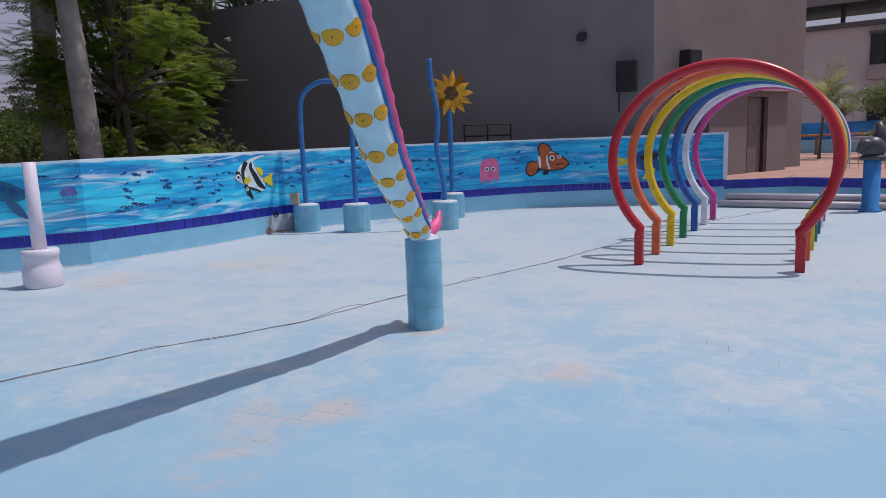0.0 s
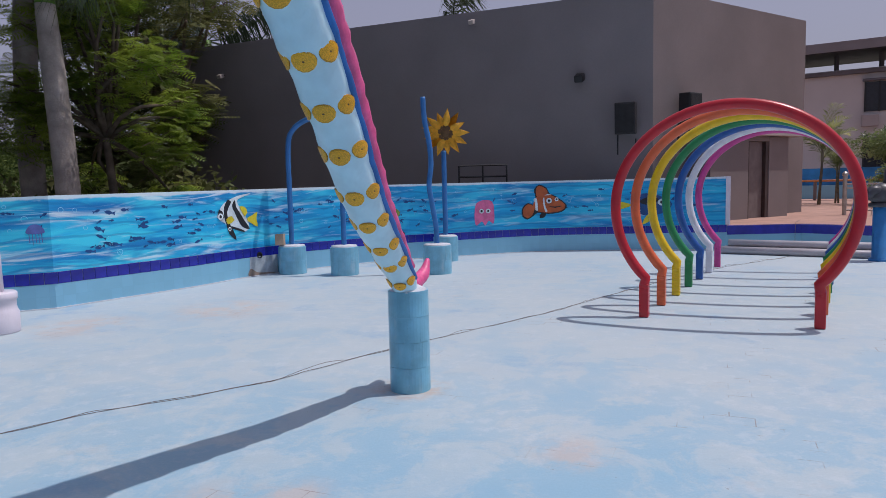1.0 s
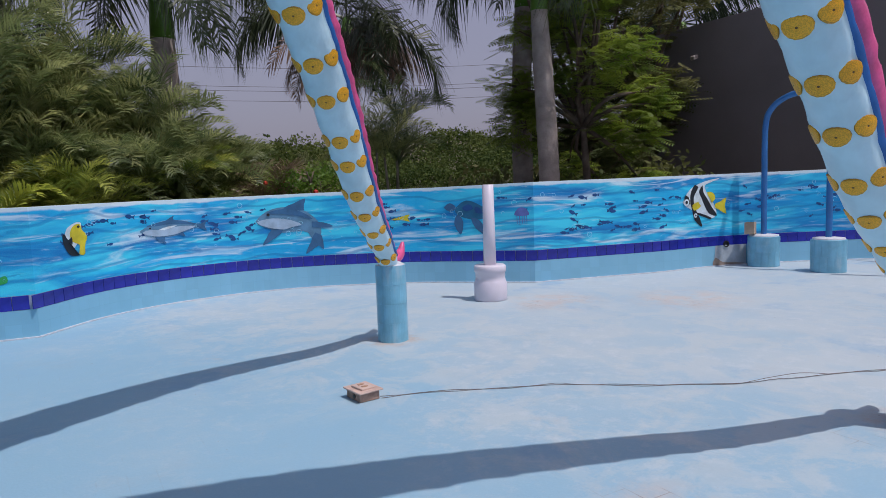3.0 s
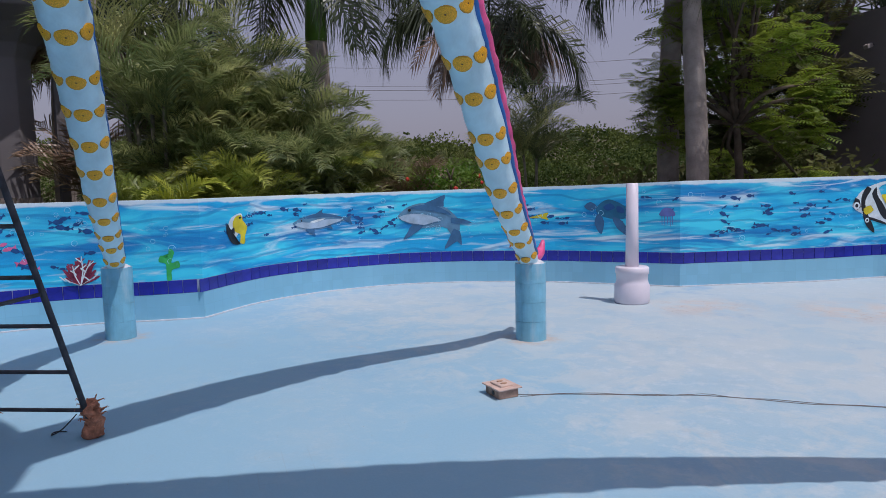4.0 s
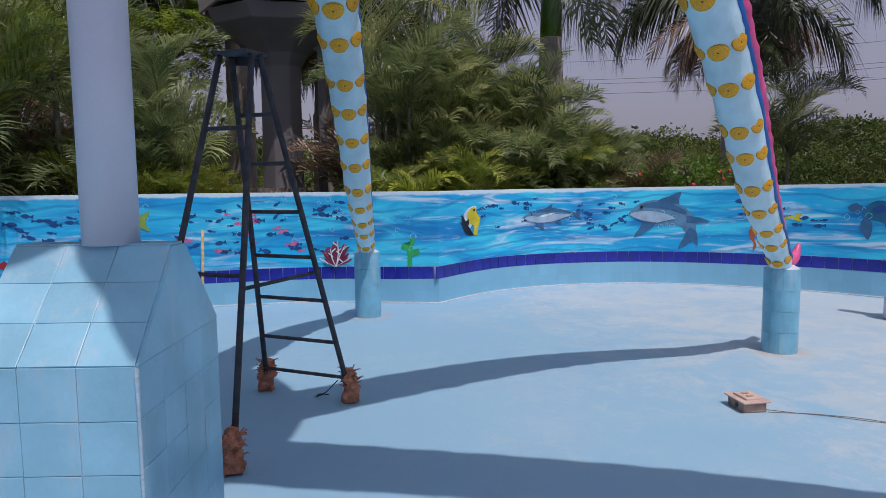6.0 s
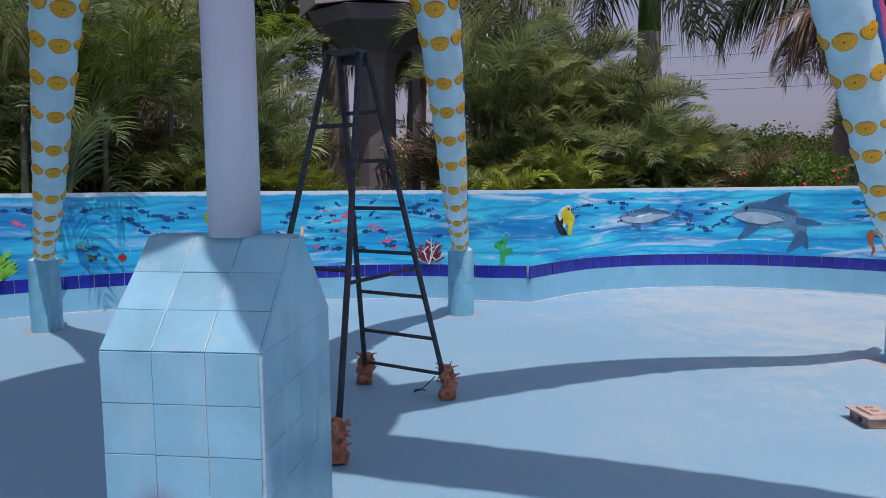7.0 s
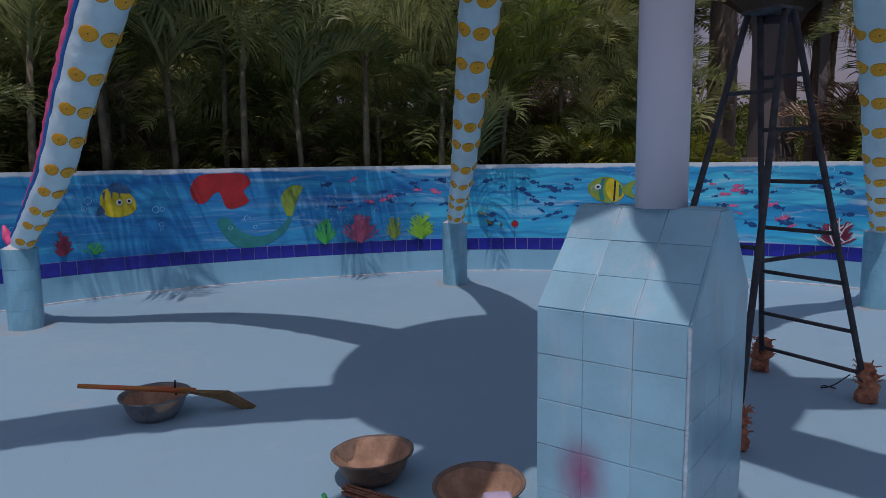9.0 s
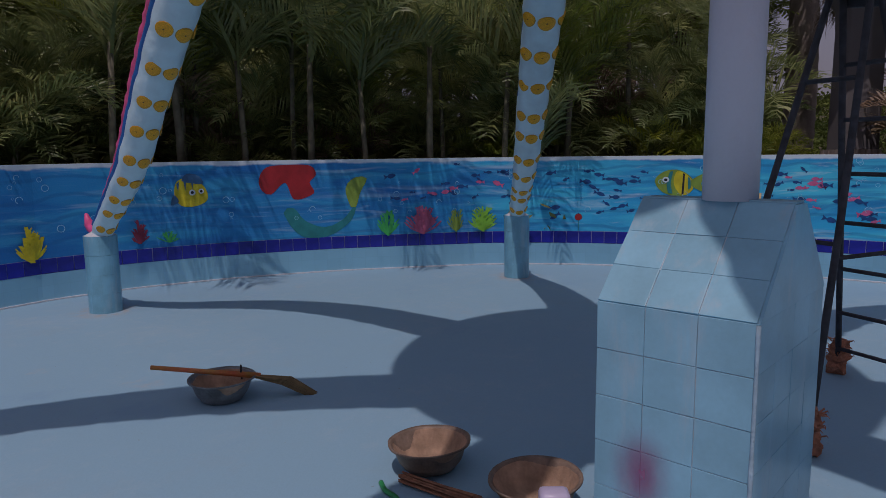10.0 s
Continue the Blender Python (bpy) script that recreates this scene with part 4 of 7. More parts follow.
def tentacle(p, k, bend, twist, spin):
    p = Vector(p)
    u = CENTRE - p
    reach = u.length
    u.normalize()
    side = Vector((-u.y, u.x))
    ctrl = []
    for s, z in PROFILE:
        s *= k
        if s < reach - 0.7:
            q = p + u * s + side * bend * math.sin(math.pi * min(1, s / reach))
            ctrl.append(Vector((*q, z)))
    ctrl.append(Vector((*(CENTRE - u * 0.4), 3.97)))
    pts = [q + OFF for q in spline(ctrl, 0.06)]
    n = len(pts)
    run = [0.0]
    for a, b in zip(pts, pts[1:]):
        run.append(run[-1] + (b - a).length)
    rad = [float(np.interp(s, [0, 0.12, 0.9, 1.6, 2.6, 4.0, 5.5], [0.080, 0.098, 0.128, 0.148, 0.176, 0.24, 0.28])) * (1 + 0.018 * math.sin(s * 19) + 0.012 * math.sin(s * 43 + 1)) for s in run]
    outward = Vector((-u.x, -u.y, 0))
    tang, backs = [], []
    for i in range(n):
        d = (pts[min(i + 1, n - 1)] - pts[max(i - 1, 0)]).normalized()
        b = outward + Vector((0, 0, 0.9))
        b = (b - d * b.dot(d)).normalized()
        b = Matrix.Rotation(radians(twist), 3, d) @ b
        tang.append(d)
        backs.append(b)
    bm = bmesh.new()
    tube(bm, pts, rad, 32)
    for v in bm.verts:
        v.co += noise.noise_vector((v.co + Vector((*p, 0))) * 7) * 0.009 + noise.noise_vector(Vector((v.co.x * 9, v.co.y * 9, v.co.z * 34))) * 0.0045
    body = part("tentacle", bm, M_TENT, octo, "", True)
    # raised pink frill along the back, with knobs
    bm = bmesh.new()
    i0 = 3
    fr = [pts[i] + backs[i] * rad[i] * 0.98 for i in range(i0, n)]
    fw = [float(np.interp(run[i], [0, 0.5, 1.0, 1.8, 3], [0.022, 0.040, 0.063, 0.086, 0.10])) * (1 + 0.09 * math.sin(run[i] * 42)) for i in range(i0, n)]
    tube(bm, fr, fw, 10)
    for j in range(0, len(fr), 3):
        bmesh.ops.create_icosphere(bm, subdivisions=1, radius=fw[j] * 0.36, matrix=Matrix.Translation(fr[j] + backs[j + i0] * fw[j] * 0.74))
    part("frill", bm, M_PINK, body, "bumpy pink frill", True)
    for sg in (-1, 1):
        bm = bmesh.new()
        line, lw = [], []
        for i in range(2, n):
            rot = Matrix.Rotation(sg * radians(46), 3, tang[i])
            line.append(pts[i] + rot @ backs[i] * rad[i] * 0.93)
            lw.append(rad[i] * 0.21)
        tube(bm, line, lw, 8)
        part("stripe", bm, M_BLUE, body, "dark blue stripe", True)
    # rings of three suckers on the belly
    s = 0.13
    while s < min(run[-1] - 0.3, 4.6):
        i = int(np.searchsorted(run, s))
        for ang in (-56, 0, 56):
            nrm = Matrix.Rotation(radians(180 + ang + spin), 3, tang[i]) @ backs[i]
            q = nrm.to_track_quat("Z", "Y").to_matrix().to_4x4()
            size = rad[i] * (0.43 if ang else 0.45)
            ob = new("sucker", sucker_mesh)
            ob.parent = body
            ob.matrix_local = Matrix.Translation(pts[i] + nrm * (rad[i] + 0.004)) @ q @ Matrix.Diagonal((size, size * 0.86, size * 0.36, 1))
        s += float(np.interp(s, [0, 1.0, 2.0, 4], [0.21, 0.26, 0.36, 0.45]))
    # the pink tip curls up beyond the post
    bm = bmesh.new()
    o = Vector((*p, 0)) + OFF
    out3 = Vector((outward.x, outward.y, 0))
    curl = spline([o + Vector((0, 0, 0.79)) - out3 * 0.03, o + Vector((0, 0, 0.785)) + out3 * 0.08, o + Vector((0, 0, 0.80)) + out3 * 0.18, o + Vector((0, 0, 0.85)) + out3 * 0.27, o + Vector((0, 0, 0.94)) + out3 * 0.33], 0.02)
    tube(bm, curl, [float(np.interp(j / (len(curl) - 1), [0, 0.35, 0.7, 1], [0.03, 0.056, 0.050, 0.014])) for j in range(len(curl))], 12)
    part("tentacle_tip", bm, M_PINK, body, "pink curled tip", True)
    return body


BENDS = [0.25, 0.20, 0.13, 0.0, 0.22, 0.1, 0.05, 0.0]
SPINS = [46, 44, 18, 0, -12, 0, 0, 0]
TWISTS = [-31, -29, -11, 4, 24, 0, 0, 0]
for (p, k), bend, twist, spin in zip(POSTS, BENDS, TWISTS, SPINS):
    tentacle(p, k, bend, twist, spin)
bm = bmesh.new()
lathe(bm, [(0.55, 3.45), (0.88, 3.8), (1.2, 4.25), (1.60, 4.9), (1.60, 5.35), (1.3, 5.95), (0.8, 6.35), (0.25, 6.5)], 40, Matrix.Translation(Vector((CENTRE.x, CENTRE.y - 0.2, 0)) + OFF))
part("octopus_head", bm, M_TENT, octo, "", True)
bm = bmesh.new()
lathe(bm, [(0.094, 1.325), (0.094, 2.0), (0.095, 3.0), (0.095, 3.6)], 40, Matrix.Translation(Vector((-2.62, 0.455, 0)) + OFF))
part("column", bm, M_WHITE, octo, "smooth white round column", True)

# ---- tiled posts under the tentacles ----
curved = bmesh.new()
ROWS, COLS, PR, PH = 4, 10, 0.15, 0.75
half = math.pi / COLS * 0.992
g = [[[curved.verts.new((r * math.cos(a), r * math.sin(a), z)) for a in [-half + 2 * half * k / 4 for k in range(5)]] for z in (0.001, PH / ROWS - 0.001)] for r in (PR - 0.012, PR)]
for k in range(4):
    curved.faces.new((g[1][0][k], g[1][0][k + 1], g[1][1][k + 1], g[1][1][k]))
    curved.faces.new((g[0][1][k], g[1][1][k], g[1][1][k + 1], g[0][1][k + 1]))
    curved.faces.new((g[1][0][k], g[0][0][k], g[0][0][k + 1], g[1][0][k + 1]))
for k in (0, 4):
    curved.faces.new((g[0][0][k], g[1][0][k], g[1][1][k], g[0][1][k]))
bmesh.ops.recalc_face_normals(curved, faces=curved.faces[:])
curved_mesh = finish("tile", curved, M_POST)
post = thing("tiled_post", "round post clad in blue glazed tiles standing on the floor", "post", "tentacle posts")
bm = bmesh.new()
lathe(bm, [(PR - 0.004, 0), (PR - 0.004, PH - 0.01)], 40)
part("core", bm, M_POST, post, "", True)
for r in range(ROWS):
    for c in range(COLS):
        ob = new("tile", curved_mesh)
        ob.parent = post
        ob.matrix_local = pose(0, 0, r * PH / ROWS, 0, 0, 360 * c / COLS + (7 if r % 2 else 0))
bm = bmesh.new()
lathe(bm, [(PR - 0.005, PH - 0.01), (PR - 0.01, PH), (0.10, PH + 0.02), (0.05, PH + 0.05), (0.01, PH + 0.055)], 24)
for v in bm.verts:
    v.co += Vector((noise.noise(v.co * 14), noise.noise(v.co * 14 + Vector((5, 0, 0))), noise.noise(v.co * 11))) * 0.012
part("mortar_cap", bm, M_GROUT, post, "rough white mortar", True)
for i, (p, k) in enumerate(POSTS):
    if i == 0:
        post.location = (*p, 0)
    else:
        copy_thing(post, pose(*p, 0, 0, 0, 40 * i))

# ---- tiled pier under the column ----
PU, PV, PO = Vector((0.36, 0.933, 0)), Vector((-0.933, 0.36, 0)), Vector((-2.638, 0.420, 0))
pier = thing("tiled_pier", "pier clad in square pale blue tiles with a gabled top", "pier", loc=PO)
PROF = [(-0.38, 0), (-0.38, 0.984), (-0.055, 1.322), (0.055, 1.322), (0.38, 0.984), (0.38, 0)]
bm = bmesh.new()
ends = [[bm.verts.new(Vector((0, 0, z)) + PV * d + PU * e) for d, z in PROF] for e in (-0.268, 0.268)]
for i in range(6):
    j = (i + 1) % 6
    bm.faces.new((ends[0][i], ends[0][j], ends[1][j], ends[1][i]))
bm.faces.new(ends[0][::-1])
bm.faces.new(ends[1])
bmesh.ops.recalc_face_normals(bm, faces=bm.faces[:])
bmesh.ops.bevel(bm, geom=bm.edges[:], offset=0.008, segments=2, affect="EDGES")
core = part("pier_core", bm, M_PIER, pier)
core.data.materials.append(M_GROUT)
for f in core.data.polygons:
    f.material_index = 1 if f.normal.dot(-PV) > 0.4 else 0


def tile_mesh(w, h):
    bm = bmesh.new()
    box(bm, (w, h, 0.012), pose(0, 0, -0.002), 0.0012)
    return finish("tile", bm, M_PIER)


def tile_face(origin, ax, ay, cols, rows, w, h, parent, gap=0.0025):
    """Tiles side by side on a face; ax and ay run along it."""
    me = tile_mesh(w - gap, h - gap)
    nz = ax.cross(ay).normalized()
    base = Matrix((ax.normalized(), ay.normalized(), nz)).transposed().to_4x4()
    r = random.Random(round(w * 1000))
    for i in range(cols):
        for j in range(rows):
            ob = new("tile", me)
            ob.parent = parent
            ob.matrix_local = Matrix.Translation(origin + ax.normalized() * w * (i + 0.5) + ay.normalized() * h * (j + 0.5) + nz * r.uniform(-0.001, 0.0012)) @ base @ pose(0, 0, 0, r.gauss(0, 0.25), r.gauss(0, 0.25), r.gauss(0, 0.3))


ZUP = Vector((0, 0, 1))
tile_face(-PU * 0.267 - PV * 0.38 - ZUP * 0.036, PU, ZUP, 3, 6, 0.178, 0.170, pier)
slope = Vector((0, 0, 0.338)) + PV * 0.325
tile_face(-PU * 0.267 - PV * 0.38 + Vector((0, 0, 0.984)), PU, slope, 3, 3, 0.178, slope.length / 3, pier)
tile_face(PU * 0.268 - PV * 0.38, PV, ZUP, 4, 6, 0.19, 0.164, pier, 0.0008)
bm = bmesh.new()
gab = [bm.verts.new(Vector((0, 0, z)) + PV * d + PU * 0.276) for d, z in ((-0.375, 0.986), (0.375, 0.986), (0.052, 1.320), (-0.052, 1.320))]
gab2 = [bm.verts.new(v.co - PU * 0.01) for v in gab]
bm.faces.new(gab)
for i in range(4):
    bm.faces.new((gab[i], gab2[i], gab2[(i + 1) % 4], gab[(i + 1) % 4]))
bmesh.ops.recalc_face_normals(bm, faces=bm.faces[:])
part("gable_tile", bm, M_PIER, pier)
bm = bmesh.new()
box(bm, (0.534, 0.105, 0.01), Matrix.Translation(Vector((0, 0, 1.325))) @ Matrix((PU, PV, ZUP)).transposed().to_4x4(), 0.003)
part("ridge_tile", bm, M_PIER, pier)
# pale mortar run down the arris
for e, d in ((0.272, -0.384),):
    bm = bmesh.new()
    pts = [PU * e + PV * d + Vector((0, 0, z)) for z in np.linspace(0.02, 0.98, 24)]
    tube(bm, pts, [0.007 + 0.004 * noise.noise(Vector((0, 0, 9 * p.z))) for p in pts], 8)
    part("corner_trim", bm, M_TRIM, pier, "rough pale blue corner mortar", True)

# ---- rainbow arches ----
COLORS = [("red", (0.48, 0.015, 0.025)), ("orange", (0.68, 0.13, 0.045)), ("yellow", (0.74, 0.50, 0.01)), ("green", (0.015, 0.22, 0.08)), ("blue", (0.02, 0.10, 0.36)), ("white", (0.72, 0.72, 0.78)), ("magenta", (0.55, 0.06, 0.27))]
A0, A1 = Vector((2.33, 8.08)), Vector((4.75, 12.17))
AD = Vector((0.892, -0.452))
for i, (cname, c) in enumerate(COLORS):
    o = A0.lerp(A1, i / 6)
    loop = [(0.85 + 1.165 * math.cos(radians(q)), 1.22 + (1.04 if 0 < q < 180 else 1.13) * math.sin(radians(q))) for q in range(-44, 225, 4)]
    arch = thing("spray_arch", f"{cname} painted steel hoop of the rainbow spray tunnel", "arch", "rainbow arches", loc=(o.x, o.y, 0))
    paint = mat("arch_" + cname, c, 0.3, vary=0.1, scale=6, bump=0.1)
    bm = bmesh.new()
    pts = [(AD.x * s, AD.y * s, z) for s, z in [(1.70, 0.32), (1.70, 0.37)] + loop + [(0.0, 0.37), (0.0, 0.32)]]
    tube(bm, pts, 0.055, 14)
    part("hoop", bm, paint, arch, "", True)
    for s in (0.0, 1.70):
        bm = bmesh.new()
        box(bm, (0.10, 0.10, 0.37), Matrix.Translation((AD.x * s, AD.y * s, 0.185)) @ pose(0, 0, 0, 0, 0, -26.9), 0.012)
        part("leg", bm, paint, arch)

# ---- spray posts on round bases ----
spray = None
for x, y, h, r in ((-2.61, 12.65, 0.5, 0.24), (-1.63, 12.32, 0.5, 0.24), (-0.02, 12.21, 0.5, 0.245), (0.12, 14.1, 0.5, 0.24)):
    b = thing("spray_plinth", "round blue tiled plinth with a pale top", "plinth", "spray plinths", loc=(x, y, 0))
    bm = bmesh.new()
    lathe(bm, [(r - 0.004, 0), (r - 0.004, h - 0.02), (r - 0.03, h)], 40)
    part("core", bm, M_POST, b, "", True)
    for row in range(2):
        for c in range(15):
            bm = bmesh.new() if spray is None else None
            if spray is None:
                hf = math.pi / 15 * 0.975
                zz = (0.002, 0.24 - 0.002)
                o1 = [[bm.verts.new((0.24 * math.cos(a), 0.24 * math.sin(a), z)) for a in (-hf, -hf / 3, hf / 3, hf)] for z in zz]
                for k in range(3):
                    bm.faces.new((o1[0][k], o1[0][k + 1], o1[1][k + 1], o1[1][k]))
                ext = bmesh.ops.extrude_face_region(bm, geom=bm.faces[:])
                for v in ext["geom"]:
                    if isinstance(v, bmesh.types.BMVert):
                        v.co.xy *= 1.016
                bmesh.ops.recalc_face_normals(bm, faces=bm.faces[:])
                spray = finish("tile", bm, M_POST)
            ob = new("tile", spray)
            ob.parent = b
            ob.matrix_local = pose(0, 0, row * 0.24, 0, 0, 24 * c + 5 * row)
    bm = bmesh.new()
    lathe(bm, [(r - 0.01, h - 0.02), (r - 0.02, h + 0.006), (0.05, h + 0.02)], 32)
    part("top_cap", bm, M_GROUT, b, "pale mortar top")


def pole(name, label, pts, r, category="pole"):
    t = thing(name, label, category, loc=pts[0])
    bm = bmesh.new()
    tube(bm, [Vector(p) - Vector(pts[0]) for p in spline(pts, 0.06)], r, 14)
    part("pipe", bm, M_POLE, t, "", True)
    return t


pole("spray_hoop", "blue painted pipe bent into a tall hoop between two plinths", [(-2.61, 12.65, 0.5), (-2.61, 12.65, 1.4), (-2.6, 12.65, 2.25), (-2.5, 12.62, 2.52), (-2.29, 12.54, 2.66), (-2.09, 12.47, 2.7), (-1.89, 12.41, 2.66), (-1.72, 12.35, 2.52), (-1.64, 12.32, 2.2), (-1.63, 12.32, 1.4), (-1.63, 12.32, 0.5)], 0.045)
pole("wavy_pole", "wavy blue painted spray pipe standing on a plinth", [(-0.02, 12.21, 0.5), (-0.03, 12.21, 0.8), (-0.09, 12.21, 1.2), (-0.13, 12.21, 1.5), (-0.09, 12.21, 1.85), (-0.11, 12.21, 2.2), (-0.18, 12.21, 2.6), (-0.2, 12.21, 2.98)], 0.045)
flower = pole("sunflower_spray", "yellow metal sunflower on a blue pipe above the mural", [(0.12, 14.1, 0.5), (0.12, 14.1, 1.21), (0.12, 14.1, 2.17)], 0.05, "flower")
face = (Vector((0.06, 0.21, 2)) - Vector((0.17, 14.05, 2.51))).to_track_quat("Z", "Y").to_matrix().to_4x4()
fm = Matrix.Translation(Vector((0.16, 14.0, 2.51)) - Vector((0.12, 14.1, 0.5))) @ face
M_PETAL = mat("petal_yellow", (0.74, 0.38, 0.02), 0.45, vary=0.25, scale=9)
M_SEED = mat("seed_brown", (0.12, 0.06, 0.02), 0.7, vary=0.2, scale=20)
pet = bmesh.new()
prow = [[pet.verts.new((x, w * sd, 0.03 * (1 - abs(sd)) + lift)) for sd in (-1, 0, 1)] for x, w, lift in ((0.10, 0.05, 0.0), (0.20, 0.078, 0.03), (0.31, 0.062, 0.02), (0.40, 0.03, -0.01), (0.47, 0.004, -0.03))]
for a, b in zip(prow, prow[1:]):
    for k in range(2):
        pet.faces.new((a[k], a[k + 1], b[k + 1], b[k]))
bmesh.ops.solidify(pet, geom=pet.faces[:], thickness=0.012)
petal_mesh = finish("petal", pet, M_PETAL, True)
for k in range(13):
    ob = new("petal", petal_mesh)
    ob.parent = flower
    ob.matrix_local = fm @ pose(0, 0, 0.012 * (k % 2), 0, 0, 360 * k / 13) @ Matrix.Diagonal((1 - 0.1 * (k % 3 == 1), 1, 1, 1))
bm = bmesh.new()
lathe(bm, [(0.155, -0.02), (0.16, 0.03), (0.12, 0.05), (0.09, 0.035), (0.07, 0.06), (0.02, 0.065)], 24, fm)
part("flower_disc", bm, M_SEED, flower, "dark brown seed disc", True)
carton = thing("cardboard_box", "small open beige cardboard box on a plinth", "box", loc=(-2.78, 12.51, 0.52))
bm = bmesh.new()
for dx, dy, sx, sy in ((0.07, 0, 0.006, 0.14), (-0.07, 0, 0.006, 0.14), (0, 0.07, 0.146, 0.006), (0, -0.07, 0.146, 0.006)):
    box(bm, (sx, sy, 0.19), pose(dx, dy, 0.1))
box(bm, (0.146, 0.146, 0.006), pose(0, 0, 0.005))
part("carton", bm, mat("cardboard", (0.42, 0.32, 0.24), 0.9, vary=0.15), carton)

# ---- white pipe post ----
wp = thing("white_pipe_post", "white plastic pipe standing in a wide stepped socket", "pipe", loc=(-4.81, 8.0, 0))
bm = bmesh.new()
lathe(bm, [(0.205, 0), (0.215, 0.02), (0.215, 0.22), (0.20, 0.25), (0.188, 0.30), (0.192, 0.31), (0.192, 0.36), (0.205, 0.37), (0.205, 0.44), (0.19, 0.455), (0.10, 0.455)], 40)
part("socket", bm, M_PVC, wp, "", True)
bm = bmesh.new()
lathe(bm, [(0.082, 0.44), (0.076, 0.9), (0.072, 1.48), (0.06, 1.485)], 32)
part("pipe", bm, M_PVC, wp, "", True)

# ---- stepladder ----
lad = thing("stepladder", "tall dark steel stepladder with cloth wrapped feet", "ladder", loc=(-4.32, 1.07, 0))
LO = Vector((-4.32, 1.07, 0))
FA, FB, FC, FD = Vector((-5.04, 1.265, 0)), Vector((-4.525, 1.765, 0)), Vector((-3.61, 0.90, 0)), Vector((-4.12, 0.40, 0))
TA, TB, TC, TD = Vector((-4.36, 1.04, 2.30)), Vector((-4.24, 1.19, 2.30)), Vector((-4.20, 1.14, 2.30)), Vector((-4.33, 0.97, 2.30))
for f, t in ((FA, TA), (FB, TB), (FC, TC), (FD, TD)):
    bm = bmesh.new()
    tube(bm, [f - LO + Vector((0, 0, 0.05)), f.lerp(t, 0.5) - LO + Vector((0.008, 0.004, 0)), t - LO], 0.0185, 10)
    part("leg", bm, M_STEEL, lad, "", True)
    bm = bmesh.new()
    prof = [(0.032, 0.0), (0.054, 0.012), (0.058, 0.05), (0.048, 0.085), (0.062, 0.11), (0.050, 0.14), (0.064, 0.17), (0.052, 0.20), (0.042, 0.225), (0.024, 0.24)]
    lathe(bm, prof, 22, Matrix.Translation(f - LO))
    bmesh.ops.subdivide_edges(bm, edges=bm.edges[:], cuts=1)
    for v in bm.verts:
        nn = noise.noise_vector((v.co + f * 3) * 15) + noise.noise_vector((v.co + f * 3) * 38) * 0.45
        v.co += Vector((nn.x, nn.y, nn.z * 0.7)) * 0.030
        v.co.z = max(0.0, v.co.z)
    wrap = part("foot_wrap", bm, M_CLOTH, lad, "terracotta cloth tied round the foot")
    bm = bmesh.new()
    rr = random.Random(round(f.x * 100))
    for _ in range(26):
        a, h = rr.uniform(0, math.tau), rr.uniform(0.10, 0.23)
        b0 = f - LO + Vector((0.045 * math.cos(a), 0.045 * math.sin(a), h))
        ln = rr.uniform(0.02, 0.05)
        b1 = b0 + Vector((ln * math.cos(a), ln * math.sin(a), rr.uniform(-0.01, 0.035)))
        tube(bm, [b0, b1, b1 + Vector((0.3 * ln * math.cos(a + 1), 0.3 * ln * math.sin(a + 1), -0.012))], [0.006, 0.0035, 0.0015], 5)
    tagged(part("fringe", bm, M_CLOTH, wrap), kind="stuff")


def rung(a, b, ta, tb, z, r=0.013, ext=0.0):
    p, q = a.lerp(ta, z / 2.30), b.lerp(tb, z / 2.30)
    bm = bmesh.new()
    tube(bm, [p - LO, q - LO], r, 8)
    part("rung", bm, M_STEEL, lad, "", True)


for z in (0.19, 0.45, 0.75, 1.05, 1.35, 1.66, 1.96):
    rung(FA, FB, TA, TB, z)
for z in (1.86,):
    rung(FC, FD, TC, TD, z)
for a, ta, b, tb, z in ((FD, TD, FC, TC, 1.02), (FC, TC, FB, TB, 0.95)):
    rung(a, b, ta, tb, z, 0.012)
bm = bmesh.new()
box(bm, (0.24, 0.20, 0.018), Matrix.Translation(Vector((-4.29, 1.09, 2.31)) - LO) @ pose(0, 0, 0, 0, 0, 44), 0.005)
box(bm, (0.20, 0.02, 0.05), Matrix.Translation(Vector((-4.33, 1.13, 2.27)) - LO) @ pose(0, 0, 0, 0, 8, 44), 0.005)
part("top_plate", bm, M_STEEL, lad)
bm = bmesh.new()
loopw = [Vector((-4.62, 1.70, 0.14)), Vector((-4.66, 1.62, 0.05)), Vector((-4.72, 1.57, 0.01)), Vector((-4.78, 1.60, 0.006)), Vector((-4.74, 1.66, 0.006))]
tube(bm, [p - LO for p in spline(loopw, 0.02)], 0.004, 6)
part("loose_wire", bm, M_DARK, lad)
bam = thing("bamboo_stick", "pale bamboo stick leaning against the tiled wall", "stick", loc=(-8.30, 0.95, 0))
bm = bmesh.new()
tube(bm, [(0, 0, 0), (-0.22, 0.03, 0.5), (-0.46, 0.06, 0.98)], 0.018, 8)
part("cane", bm, M_STRAW, bam, "", True)

